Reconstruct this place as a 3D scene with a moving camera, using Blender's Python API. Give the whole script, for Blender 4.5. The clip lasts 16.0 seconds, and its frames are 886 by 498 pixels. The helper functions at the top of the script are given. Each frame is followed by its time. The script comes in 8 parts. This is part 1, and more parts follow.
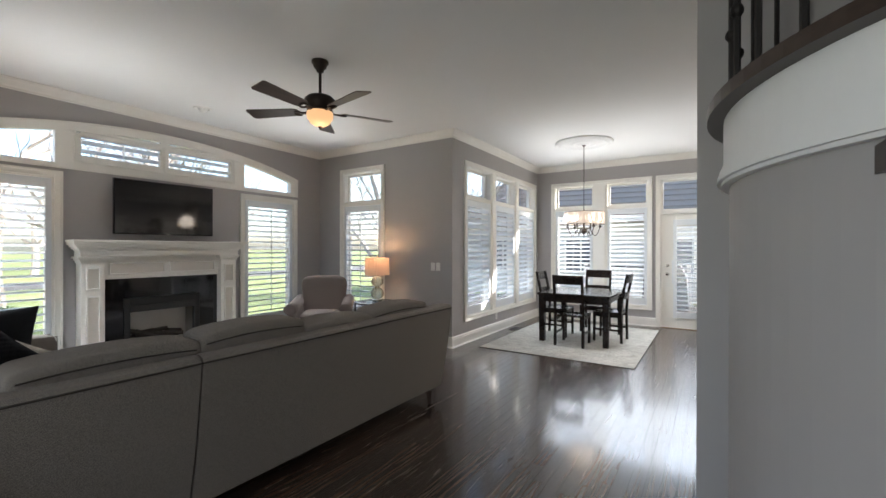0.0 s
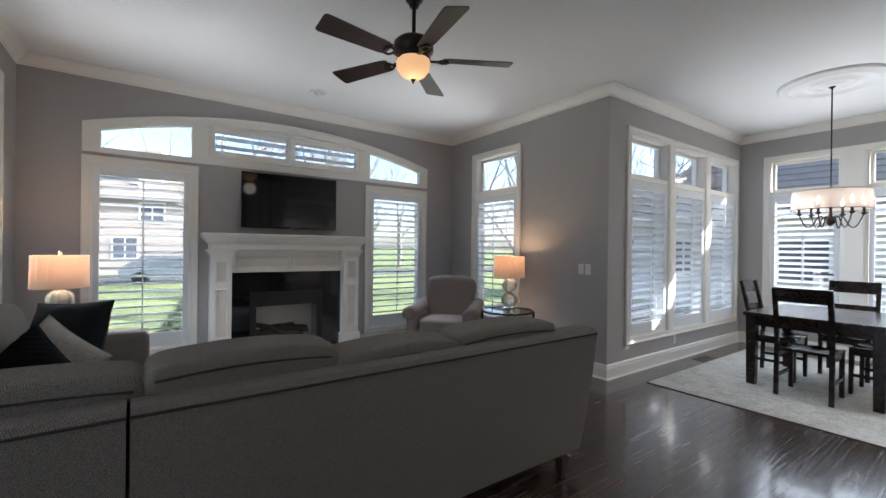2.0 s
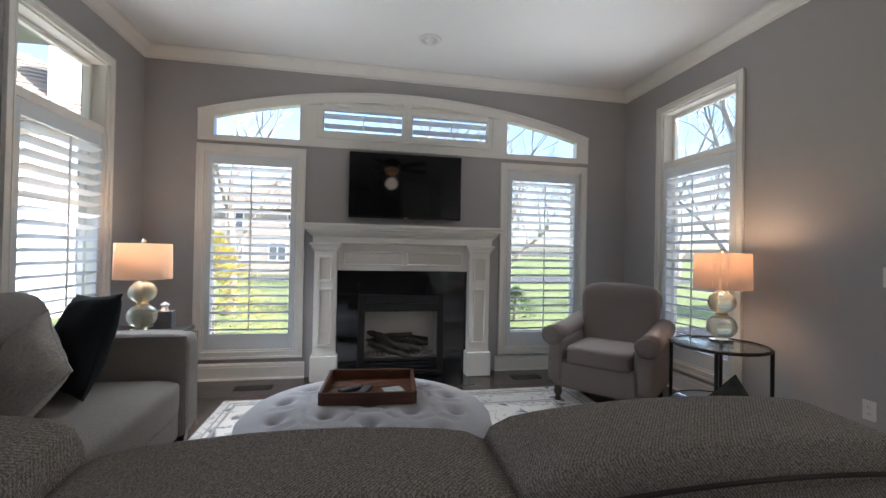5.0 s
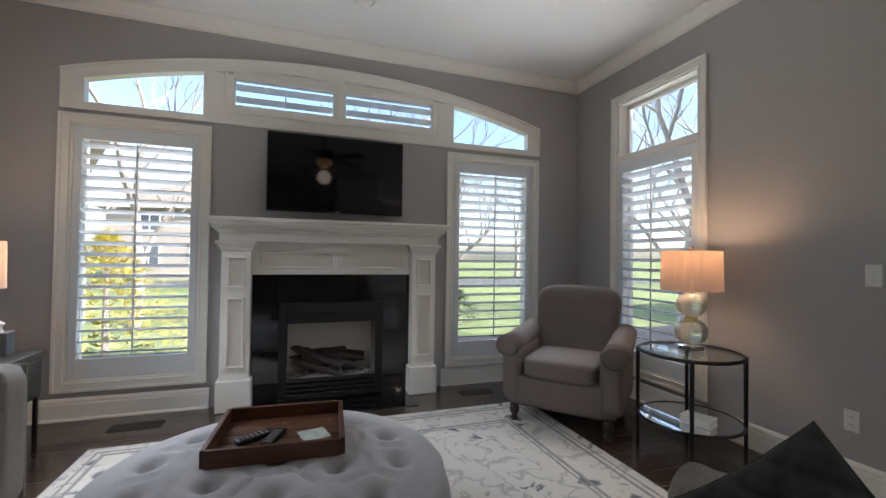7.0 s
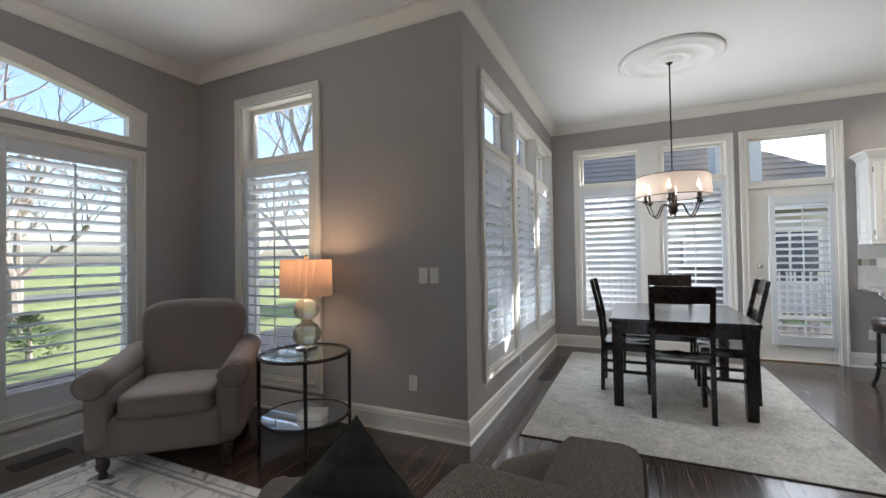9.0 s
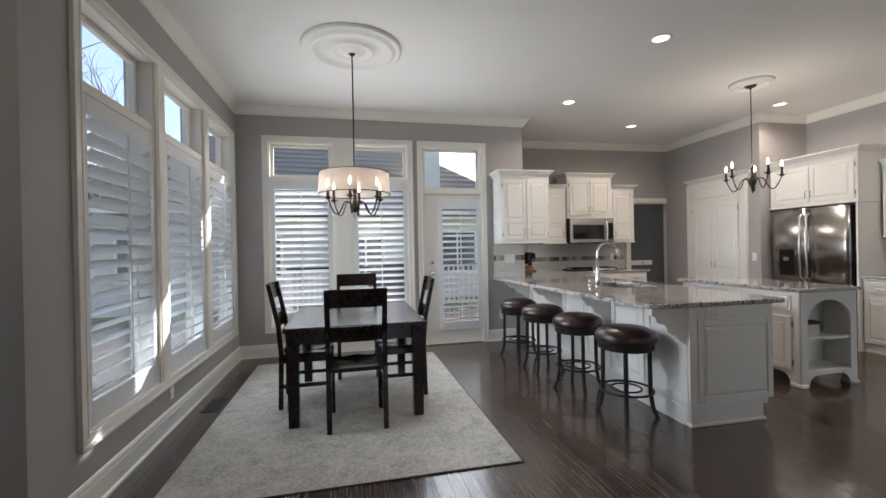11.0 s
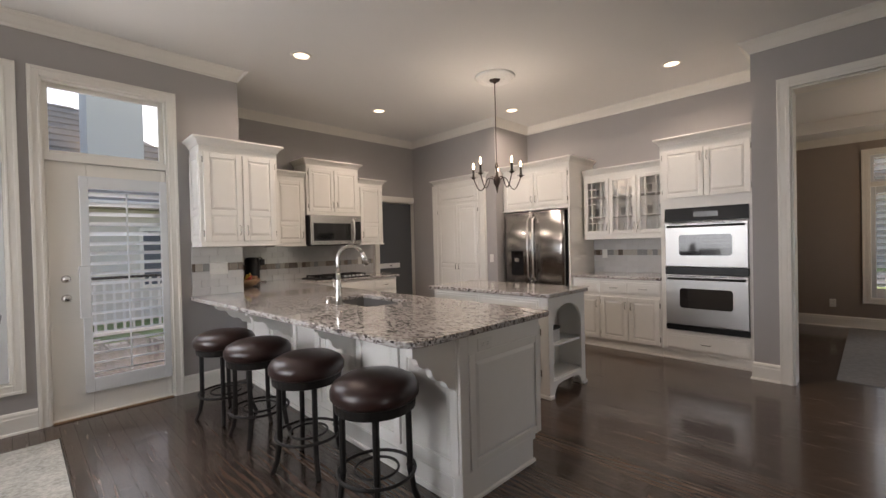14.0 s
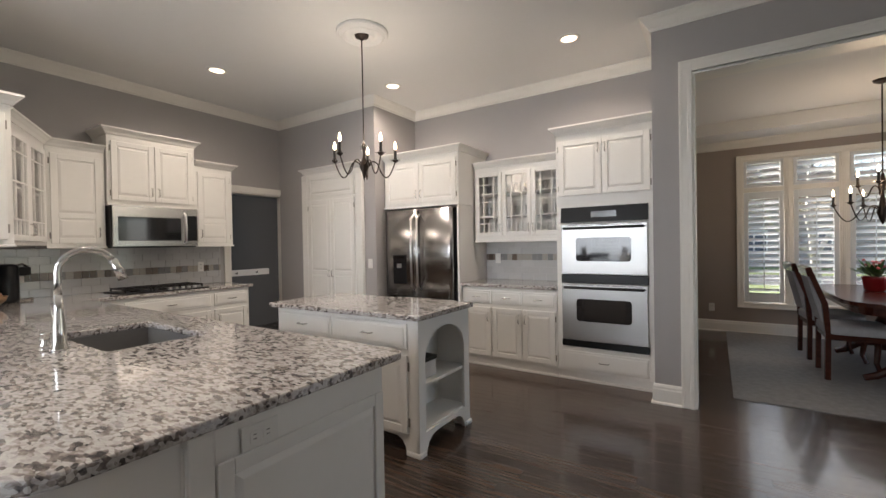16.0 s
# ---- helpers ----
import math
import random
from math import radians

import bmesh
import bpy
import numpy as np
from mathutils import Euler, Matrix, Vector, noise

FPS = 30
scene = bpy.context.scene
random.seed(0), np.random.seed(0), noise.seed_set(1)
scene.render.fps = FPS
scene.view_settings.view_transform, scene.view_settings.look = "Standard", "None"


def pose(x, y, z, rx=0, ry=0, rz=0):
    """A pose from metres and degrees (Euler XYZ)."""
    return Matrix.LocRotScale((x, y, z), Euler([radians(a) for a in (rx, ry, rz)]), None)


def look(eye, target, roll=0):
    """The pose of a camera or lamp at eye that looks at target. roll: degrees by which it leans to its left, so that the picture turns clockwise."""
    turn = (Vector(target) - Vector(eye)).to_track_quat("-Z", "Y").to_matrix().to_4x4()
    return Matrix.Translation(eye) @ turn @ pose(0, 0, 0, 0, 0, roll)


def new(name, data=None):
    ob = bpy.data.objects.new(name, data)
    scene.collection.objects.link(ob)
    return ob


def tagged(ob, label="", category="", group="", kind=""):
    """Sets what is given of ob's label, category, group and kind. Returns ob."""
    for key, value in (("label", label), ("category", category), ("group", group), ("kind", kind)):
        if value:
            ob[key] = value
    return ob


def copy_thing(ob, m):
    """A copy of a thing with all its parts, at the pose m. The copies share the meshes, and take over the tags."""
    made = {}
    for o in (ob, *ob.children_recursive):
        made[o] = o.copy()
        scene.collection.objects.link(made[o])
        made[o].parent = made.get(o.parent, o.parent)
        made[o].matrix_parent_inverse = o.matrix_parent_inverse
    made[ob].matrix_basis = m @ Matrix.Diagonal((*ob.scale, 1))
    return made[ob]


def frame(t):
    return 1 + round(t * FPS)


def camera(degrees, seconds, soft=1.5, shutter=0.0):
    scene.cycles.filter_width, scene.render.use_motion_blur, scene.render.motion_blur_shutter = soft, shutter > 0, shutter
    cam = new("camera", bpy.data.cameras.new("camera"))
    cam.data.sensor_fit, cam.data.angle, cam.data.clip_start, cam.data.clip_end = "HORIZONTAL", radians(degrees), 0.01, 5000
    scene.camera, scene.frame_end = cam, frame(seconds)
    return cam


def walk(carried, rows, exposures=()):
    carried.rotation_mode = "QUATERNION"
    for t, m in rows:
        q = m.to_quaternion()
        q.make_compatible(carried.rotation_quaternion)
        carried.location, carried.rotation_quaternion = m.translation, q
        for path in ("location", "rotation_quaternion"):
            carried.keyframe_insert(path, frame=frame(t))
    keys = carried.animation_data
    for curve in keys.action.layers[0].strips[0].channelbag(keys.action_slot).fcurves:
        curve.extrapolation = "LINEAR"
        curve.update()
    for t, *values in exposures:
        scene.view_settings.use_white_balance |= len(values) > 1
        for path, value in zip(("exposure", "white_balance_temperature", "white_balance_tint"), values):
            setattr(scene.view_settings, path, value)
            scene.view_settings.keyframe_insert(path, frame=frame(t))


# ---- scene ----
cam = camera(93.6, 16.0)
PATH = [
    (0, (-0.001, -0.144, 1.417), (-1.087, 1.535, 1.416), 0.1),
    (0.5, (-0.132, 0.169, 1.404), (-1.331, 1.769, 1.403), 0.3),
    (1, (-0.262, 0.452, 1.399), (-1.59, 1.948, 1.397), 0.6),
    (1.5, (-0.424, 0.695, 1.386), (-1.902, 2.043, 1.384), 0.6),
    (2, (-0.537, 0.942, 1.371), (-2.168, 2.1, 1.367), 0.7),
    (2.5, (-0.668, 1.145, 1.373), (-2.423, 2.105, 1.364), 0.8),
    (3, (-0.837, 1.373, 1.361), (-2.688, 2.129, 1.347), 0.8),
    (3.5, (-1.004, 1.563, 1.338), (-2.919, 2.141, 1.325), 0.9),
    (4, (-1.207, 1.749, 1.287), (-3.16, 2.18, 1.29), 1.0),
    (6.3, (-2.017, 2.064, 1.221), (-3.984, 2.43, 1.245), 1.1),
    (6.5, (-2.066, 2.075, 1.213), (-4.021, 2.495, 1.245), 1.0),
    (7, (-2.128, 2.073, 1.22), (-4.017, 2.728, 1.26), 0.8),
    (7.5, (-2.122, 2.099, 1.231), (-3.879, 3.053, 1.283), 0.4),
    (8, (-2.105, 2.114, 1.257), (-3.627, 3.41, 1.31), -0.3),
    (8.5, (-2.08, 2.155, 1.27), (-3.283, 3.751, 1.32), -0.6),
    (9, (-2.047, 2.227, 1.29), (-2.884, 4.044, 1.327), -0.9),
    (9.5, (-1.984, 2.367, 1.307), (-2.456, 4.31, 1.333), -1.0),
    (10, (-1.94, 2.506, 1.287), (-2.08, 4.501, 1.308), -1.0),
    (10.2, (-1.929, 2.558, 1.294), (-1.94, 4.558, 1.308), -0.9),
    (12.3, (-1.424, 3.347, 1.323), (-0.427, 5.081, 1.305), -1.7),
    (12.5, (-1.39, 3.429, 1.314), (-0.32, 5.119, 1.301), -1.6),
    (13, (-1.257, 3.61, 1.337), (-0.041, 5.198, 1.311), -1.6),
    (13.5, (-1.095, 3.778, 1.321), (0.237, 5.271, 1.3), -1.5),
    (14, (-0.952, 3.929, 1.328), (0.481, 5.324, 1.303), -1.4),
    (14.5, (-0.74, 4.059, 1.329), (0.789, 5.348, 1.306), -1.3),
    (15, (-0.508, 4.167, 1.331), (1.105, 5.35, 1.305), -1.3),
    (15.5, (-0.249, 4.24, 1.319), (1.423, 5.336, 1.296), -1.1),
    (16, (0.043, 4.251, 1.322), (1.747, 5.297, 1.299), -1.0),
]
walk(cam, [(t, look(eye, target, roll)) for t, eye, target, roll in PATH], [(0.0, 2.95, 6100, 11), (3.0, 2.6, 5550, 11), (4.0, 2.75, 5650, 11), (7.0, 2.6, 5900, 11), (8.5, 2.5, 5900, 11), (9.5, 2.4, 6050, 11), (10.0, 2.35, 6050, 11), (12.5, 2.1, 6300, 15), (14.5, 2.1, 6700, 17), (16.0, 2.3, 6300, 13)])

# ---- world, sun and exposure ----
SUN_EL, SUN_AZ = 30.0, 38.0   # degrees; azimuth from +y towards +x
world = bpy.data.worlds.new("daylight")
world.use_nodes = True
scene.world = world
wn = world.node_tree.nodes
sky = wn.new("ShaderNodeTexSky")
sky.sky_type, sky.sun_disc = "NISHITA", False
sky.sun_elevation, sky.sun_rotation = radians(SUN_EL), radians(SUN_AZ)
sky.dust_density, sky.ozone_density = 2.0, 1.0
wn["Background"].inputs[1].default_value = 0.075
world.node_tree.links.new(sky.outputs[0], wn["Background"].inputs[0])
sun = new("sun", bpy.data.lights.new("sun", "SUN"))
sun.data.energy, sun.data.angle, sun.data.color = 2.6, radians(0.5), (1.0, 0.93, 0.83)
sd = Vector((math.sin(radians(SUN_AZ)) * math.cos(radians(SUN_EL)), math.cos(radians(SUN_AZ)) * math.cos(radians(SUN_EL)), math.sin(radians(SUN_EL))))
sun.matrix_world = look(sd * 30, (0, 0, 0))


def lamp(name, kind, place, watts, colour, size=0.05, aim=None, spread=None):
    li = bpy.data.lights.new(name, kind)
    li.energy, li.color = watts, colour
    if kind == "AREA":
        li.shape, li.size = "DISK", size
        if spread:
            li.spread = radians(spread)
    else:
        li.shadow_soft_size = size
    ob = new(name, li)
    ob.matrix_world = look(place, aim) if aim else Matrix.Translation(place)
    return ob


# ---- materials ----
def mat(name, colour, rough=0.5, metal=0.0, vary=0.08, scale=6.0, bump=0.0, bscale=200.0, per=0.0, spec=0.5, stretch=(1, 1, 1), coat=0.0, rvary=0.06):
    """A paint, cloth or metal: colour varied at two scales, fine relief, and a tone of its own for each object."""
    m = bpy.data.materials.new(name)
    m.use_nodes = True
    n, k = m.node_tree.nodes, m.node_tree.links
    p = n["Principled BSDF"]
    p.inputs["Roughness"].default_value, p.inputs["Metallic"].default_value = rough, metal
    p.inputs["Specular IOR Level"].default_value = spec
    p.inputs["Coat Weight"].default_value = coat
    tc, mp = n.new("ShaderNodeTexCoord"), n.new("ShaderNodeMapping")
    mp.inputs["Scale"].default_value = stretch
    k.new(tc.outputs["Object"], mp.inputs[0])
    a, b = n.new("ShaderNodeTexNoise"), n.new("ShaderNodeTexNoise")
    a.inputs["Scale"].default_value, b.inputs["Scale"].default_value = scale, scale * 9
    a.inputs["Detail"].default_value = b.inputs["Detail"].default_value = 4
    k.new(mp.outputs[0], a.inputs[0])
    k.new(mp.outputs[0], b.inputs[0])
    mix = n.new("ShaderNodeMath")
    mix.operation = "MULTIPLY_ADD"
    mix.inputs[1].default_value = 0.6
    k.new(a.outputs[0], mix.inputs[0])
    half = n.new("ShaderNodeMath")
    half.operation = "MULTIPLY"
    half.inputs[1].default_value = 0.4
    k.new(b.outputs[0], half.inputs[0])
    k.new(half.outputs[0], mix.inputs[2])
    hsv = n.new("ShaderNodeHueSaturation")
    hsv.inputs["Color"].default_value = (*colour, 1)
    rng = n.new("ShaderNodeMapRange")
    rng.inputs["From Min"].default_value, rng.inputs["From Max"].default_value = 0.25, 0.75
    rng.inputs["To Min"].default_value, rng.inputs["To Max"].default_value = 1 - vary, 1 + vary
    k.new(mix.outputs[0], rng.inputs[0])
    if per:
        oi, add = n.new("ShaderNodeObjectInfo"), n.new("ShaderNodeMath")
        add.operation = "MULTIPLY_ADD"
        add.inputs[1].default_value = 2 * per
        k.new(oi.outputs["Random"], add.inputs[0])
        k.new(rng.outputs[0], add.inputs[2])
        sub = n.new("ShaderNodeMath")
        sub.operation = "SUBTRACT"
        sub.inputs[1].default_value = per
        k.new(add.outputs[0], sub.inputs[0])
        k.new(sub.outputs[0], hsv.inputs["Value"])
    else:
        k.new(rng.outputs[0], hsv.inputs["Value"])
    k.new(hsv.outputs[0], p.inputs["Base Color"])
    rr = n.new("ShaderNodeMapRange")
    rr.inputs["To Min"].default_value, rr.inputs["To Max"].default_value = max(0.02, rough - rvary), min(1, rough + rvary)
    k.new(a.outputs[0], rr.inputs[0])
    k.new(rr.outputs[0], p.inputs["Roughness"])
    if bump:
        c, bn = n.new("ShaderNodeTexNoise"), n.new("ShaderNodeBump")
        c.inputs["Scale"].default_value = bscale
        c.inputs["Detail"].default_value = 3
        bn.inputs["Strength"].default_value, bn.inputs["Distance"].default_value = bump, 0.004
        k.new(mp.outputs[0], c.inputs[0])
        k.new(c.outputs[0], bn.inputs["Height"])
        k.new(bn.outputs[0], p.inputs["Normal"])
    return m


def ramp_mat(name, stops, rough, build, bump=0.0, coat=0.0, spec=0.5, metal=0.0):
    """A material whose colour ramp is driven by the texture chain that build(nodes, links) returns."""
    m = bpy.data.materials.new(name)
    m.use_nodes = True
    n, k = m.node_tree.nodes, m.node_tree.links
    p = n["Principled BSDF"]
    p.inputs["Roughness"].default_value, p.inputs["Coat Weight"].default_value = rough, coat
    p.inputs["Specular IOR Level"].default_value, p.inputs["Metallic"].default_value = spec, metal
    fac = build(n, k)
    r = n.new("ShaderNodeValToRGB")
    while len(r.color_ramp.elements) < len(stops):
        r.color_ramp.elements.new(0.5)
    for e, (at, c) in zip(r.color_ramp.elements, stops):
        e.position, e.color = at, (*c, 1)
    k.new(fac, r.inputs[0])
    k.new(r.outputs[0], p.inputs["Base Color"])
    if bump:
        bn = n.new("ShaderNodeBump")
        bn.inputs["Strength"].default_value, bn.inputs["Distance"].default_value = bump, 0.003
        k.new(fac, bn.inputs["Height"])
        k.new(bn.outputs[0], p.inputs["Normal"])
    return m


def glow(name, colour, strength):
    m = bpy.data.materials.new(name)
    m.use_nodes = True
    p = m.node_tree.nodes["Principled BSDF"]
    p.inputs["Base Color"].default_value = (*colour, 1)
    p.inputs["Emission Color"].default_value, p.inputs["Emission Strength"].default_value = (*colour, 1), strength
    return m


def clear(name, tint=(1, 1, 1), gloss=0.03):
    m = bpy.data.materials.new(name)
    m.use_nodes = True
    n, k = m.node_tree.nodes, m.node_tree.links
    out = n["Material Output"]
    t, g, f, x = n.new("ShaderNodeBsdfTransparent"), n.new("ShaderNodeBsdfGlossy"), n.new("ShaderNodeLayerWeight"), n.new("ShaderNodeMixShader")
    t.inputs[0].default_value = (*tint, 1)
    g.inputs["Roughness"].default_value = gloss
    pw, ma = n.new("ShaderNodeMath"), n.new("ShaderNodeMath")
    pw.operation, ma.operation = "POWER", "MULTIPLY_ADD"
    pw.inputs[1].default_value, ma.inputs[1].default_value, ma.inputs[2].default_value = 5.0, 0.9, 0.04
    f.inputs[0].default_value = 0.5
    k.new(f.outputs["Facing"], pw.inputs[0])
    k.new(pw.outputs[0], ma.inputs[0])
    k.new(ma.outputs[0], x.inputs[0])
    k.new(t.outputs[0], x.inputs[1])
    k.new(g.outputs[0], x.inputs[2])
    k.new(x.outputs[0], out.inputs[0])
    return m


def wood_chain(n, k, scale=(18, 1.5, 18), detail=5, rnd=True):
    tc, mp, no = n.new("ShaderNodeTexCoord"), n.new("ShaderNodeMapping"), n.new("ShaderNodeTexNoise")
    mp.inputs["Scale"].default_value = scale
    k.new(tc.outputs["Object"], mp.inputs[0])
    no.inputs["Scale"].default_value, no.inputs["Detail"].default_value, no.inputs["Distortion"].default_value = 1.6, detail, 1.2
    k.new(mp.outputs[0], no.inputs[0])
    return no.outputs[0]


M_WALL = mat("wall_paint", (0.395, 0.378, 0.372), 0.55, vary=0.03, scale=0.8, bump=0.05, bscale=350)
M_WALLD = mat("dining_wall_paint", (0.31, 0.265, 0.235), 0.6, vary=0.03, scale=0.8, bump=0.05, bscale=350)
M_CEIL = mat("ceiling_paint", (0.78, 0.78, 0.77), 0.9, vary=0.015, scale=0.7, bump=0.08, bscale=300, spec=0.2)
M_TRIM = mat("trim_paint", (0.80, 0.78, 0.73), 0.35, vary=0.02, scale=2)
# shutters are a bluer white than the cream trim
M_LOUV = mat("bluish_shutter", (0.72, 0.745, 0.765), 0.4, vary=0.02, scale=3)
M_WHITE = mat("cabinet_paint", (0.80, 0.785, 0.75), 0.35, vary=0.025, scale=2)
M_GLASS = clear("window_glass")
M_BLACK = mat("black_plastic", (0.008, 0.008, 0.009), 0.3, vary=0.1, spec=0.3)
M_IRON = mat("dark_iron", (0.016, 0.014, 0.013), 0.45, 0.4, vary=0.15, scale=30, bump=0.1)
M_STEEL = mat("brushed_steel", (0.78, 0.77, 0.76), 0.28, 1.0, vary=0.015, scale=8, stretch=(1, 1, 40), rvary=0.01)
M_CHROME = mat("polished_nickel", (0.65, 0.63, 0.60), 0.14, 1.0, vary=0.04)
M_ESPRESSO = ramp_mat("espresso_wood", [(0.2, (0.007, 0.005, 0.0045)), (0.8, (0.020, 0.013, 0.010))], 0.22, wood_chain, bump=0.03, spec=0.35)


# ---- building helpers ----
def part(name, bm, material, parent=None, label="", smooth=False):
    """Links a bmesh as one mesh object, under a thing or a part if one is given."""
    me = bpy.data.meshes.new(name)
    bm.to_mesh(me)
    bm.free()
    if smooth:
        for f in me.polygons:
            f.use_smooth = True
    me.materials.append(material)
    ob = new(name, me)
    if parent:
        ob.parent = parent
    if label:
        tagged(ob, label)
    return ob


def thing(name, place, label, category, group="", kind="", rz=0.0):
    ob = new(name)
    ob.empty_display_size = 0.1
    ob.matrix_world = pose(*place, 0, 0, rz)
    return tagged(ob, label, category, group, kind)


def structure(ob, label, category):
    return tagged(ob, label, category, kind="structure")


def B():
    return bmesh.new()


def box(bm, x0, x1, y0, y1, z0, z1, bevel=0.0, seg=1):
    """A box with edges eased by bevel."""
    m = Matrix.Translation(((x0 + x1) / 2, (y0 + y1) / 2, (z0 + z1) / 2)) @ Matrix.Diagonal((abs(x1 - x0), abs(y1 - y0), abs(z1 - z0), 1))
    vs = bmesh.ops.create_cube(bm, size=1, matrix=m)["verts"]
    if bevel:
        es = list({e for v in vs for e in v.link_edges})
        bmesh.ops.bevel(bm, geom=es, offset=bevel, segments=seg, profile=0.6, affect="EDGES", clamp_overlap=True)
    return bm


def bx(*a, **k):
    return box(B(), *a, **k)


def lathe(bm, profile, seg=20, centre=(0, 0, 0), caps=True):
    """A turned shape from (radius, height) pairs."""
    rings = []
    for r, z in profile:
        rings.append([bm.verts.new((centre[0] + r * math.cos(2 * math.pi * i / seg), centre[1] + r * math.sin(2 * math.pi * i / seg), centre[2] + z)) for i in range(seg)])
    for a, b in zip(rings, rings[1:]):
        for i in range(seg):
            bm.faces.new((a[i], a[(i + 1) % seg], b[(i + 1) % seg], b[i]))
    if caps:
        bm.faces.new(rings[0][::-1])
        bm.faces.new(rings[-1])
    return bm


def tube(bm, points, r, seg=8, r1=None):
    """A round bar swept along points, tapering from r to r1."""
    pts = [Vector(p) for p in points]
    r1 = r if r1 is None else r1
    rings, side = [], None
    for i, p in enumerate(pts):
        d = (pts[min(i + 1, len(pts) - 1)] - pts[max(i - 1, 0)]).normalized()
        ref = side if side else (Vector((0, 0, 1)) if abs(d.z) < 0.9 else Vector((1, 0, 0)))
        u = (ref - d * ref.dot(d)).normalized()
        side = u
        v = d.cross(u)
        q = r + (r1 - r) * i / (len(pts) - 1)
        rings.append([bm.verts.new(p + q * (math.cos(2 * math.pi * j / seg) * u + math.sin(2 * math.pi * j / seg) * v)) for j in range(seg)])
    for a, b in zip(rings, rings[1:]):
        for j in range(seg):
            bm.faces.new((a[j], a[(j + 1) % seg], b[(j + 1) % seg], b[j]))
    bm.faces.new(rings[0][::-1])
    bm.faces.new(rings[-1])
    return bm


def ring(bm, centre, radius, r, seg=32, n=8, axis="z"):
    pts = []
    for i in range(seg):
        a = 2 * math.pi * i / seg
        c = Vector((math.cos(a), math.sin(a), 0))
        pts.append([bm.verts.new(Vector(centre) + c * (radius + r * math.cos(2 * math.pi * j / n)) + Vector((0, 0, r * math.sin(2 * math.pi * j / n)))) for j in range(n)])
    for i in range(seg):
        a, b = pts[i], pts[(i + 1) % seg]
        for j in range(n):
            bm.faces.new((a[j], b[j], b[(j + 1) % n], a[(j + 1) % n]))
    return bm


def prism(bm, outline, z0, z1, plane="xy"):
    """An outline drawn in a plane and given thickness along the third axis."""
    def at(u, v, w):
        return {"xy": (u, v, w), "xz": (u, w, v), "yz": (w, u, v)}[plane]
    lo = [bm.verts.new(at(u, v, z0)) for u, v in outline]
    hi = [bm.verts.new(at(u, v, z1)) for u, v in outline]
    n = len(outline)
    for i in range(n):
        bm.faces.new((lo[i], lo[(i + 1) % n], hi[(i + 1) % n], hi[i]))
    bm.faces.new(lo[::-1])
    bm.faces.new(hi)
    bmesh.ops.recalc_face_normals(bm, faces=bm.faces)
    return bm


def run(bm, profile, p, q, up=(0, 0, 1), out=None, m0=0.0, m1=0.0):
    """A moulding of the profile (out, up) from p to q; m0 and m1 lengthen its outer side at the ends for mitres."""
    p, q = Vector(p), Vector(q)
    d = (q - p).normalized()
    o = Vector(out)
    a = [bm.verts.new(p + o * u + Vector(up) * v - d * (u * m0)) for u, v in profile]
    b = [bm.verts.new(q + o * u + Vector(up) * v + d * (u * m1)) for u, v in profile]
    n = len(profile)
    for i in range(n):
        bm.faces.new((a[i], a[(i + 1) % n], b[(i + 1) % n], b[i]))
    bm.faces.new(a[::-1])
    bm.faces.new(b)
    bmesh.ops.recalc_face_normals(bm, faces=bm.faces)
    return bm


def wall(name, axis, t0, t1, a0, a1, z0, z1, holes, label, material=None):
    """A wall whose thickness runs from t0 to t1 along axis, with holes (a0, a1, z0, z1) through it."""
    bm = B()
    cuts = sorted({a0, a1, *[h[0] for h in holes], *[h[1] for h in holes]})
    for u, v in zip(cuts, cuts[1:]):
        z = z0
        spans = sorted((h[2], h[3]) for h in holes if h[0] <= u + 1e-6 and h[1] >= v - 1e-6)
        for lo, hi in spans + [(z1, z1)]:
            if lo > z + 1e-6:
                if axis == "x":
                    box(bm, t0, t1, u, v, z, lo)
                else:
                    box(bm, u, v, t0, t1, z, lo)
            z = max(z, hi)
    bmesh.ops.remove_doubles(bm, verts=bm.verts, dist=1e-5)
    seen, twice = {}, []
    for f in bm.faces:
        key = tuple(round(c, 4) for c in f.calc_center_median())
        if key in seen:
            twice += [f, seen[key]]
        seen[key] = f
    bmesh.ops.delete(bm, geom=list(set(twice)), context="FACES_ONLY")
    return structure(part(name, bm, material or M_WALL), label, "wall")


# ---- plan ----
F, L, S, N, K = -5.89, -0.05, 4.905, -3.11, 8.345   # fireplace wall, left wall, lamp wall, breakfast side wall, breakfast end wall
CE = 3.11                                           # ceiling
KB, KX, KS, KO = 9.78, 4.88, 0.78, 8.585            # kitchen wing, in its own frame: back wall, cabinet wall, stub wall, breakfast wall
DX = 4.06                                           # wall with the wide opening to the dining room

WING = pose(-0.378, -0.237, 0, 0, 0, -1.674)        # the kitchen wing stands a little askew to the living room
WEST = pose(0, -0.055, 0) @ Matrix.Diagonal((1, 1, 0.986, 1))


def mark():
    return set(scene.objects)


def settle(before, m):
    """Moves all top-level objects made since the mark by m."""
    for ob in scene.objects:
        if ob not in before and ob.parent is None:
            ob.matrix_basis = m @ ob.matrix_basis

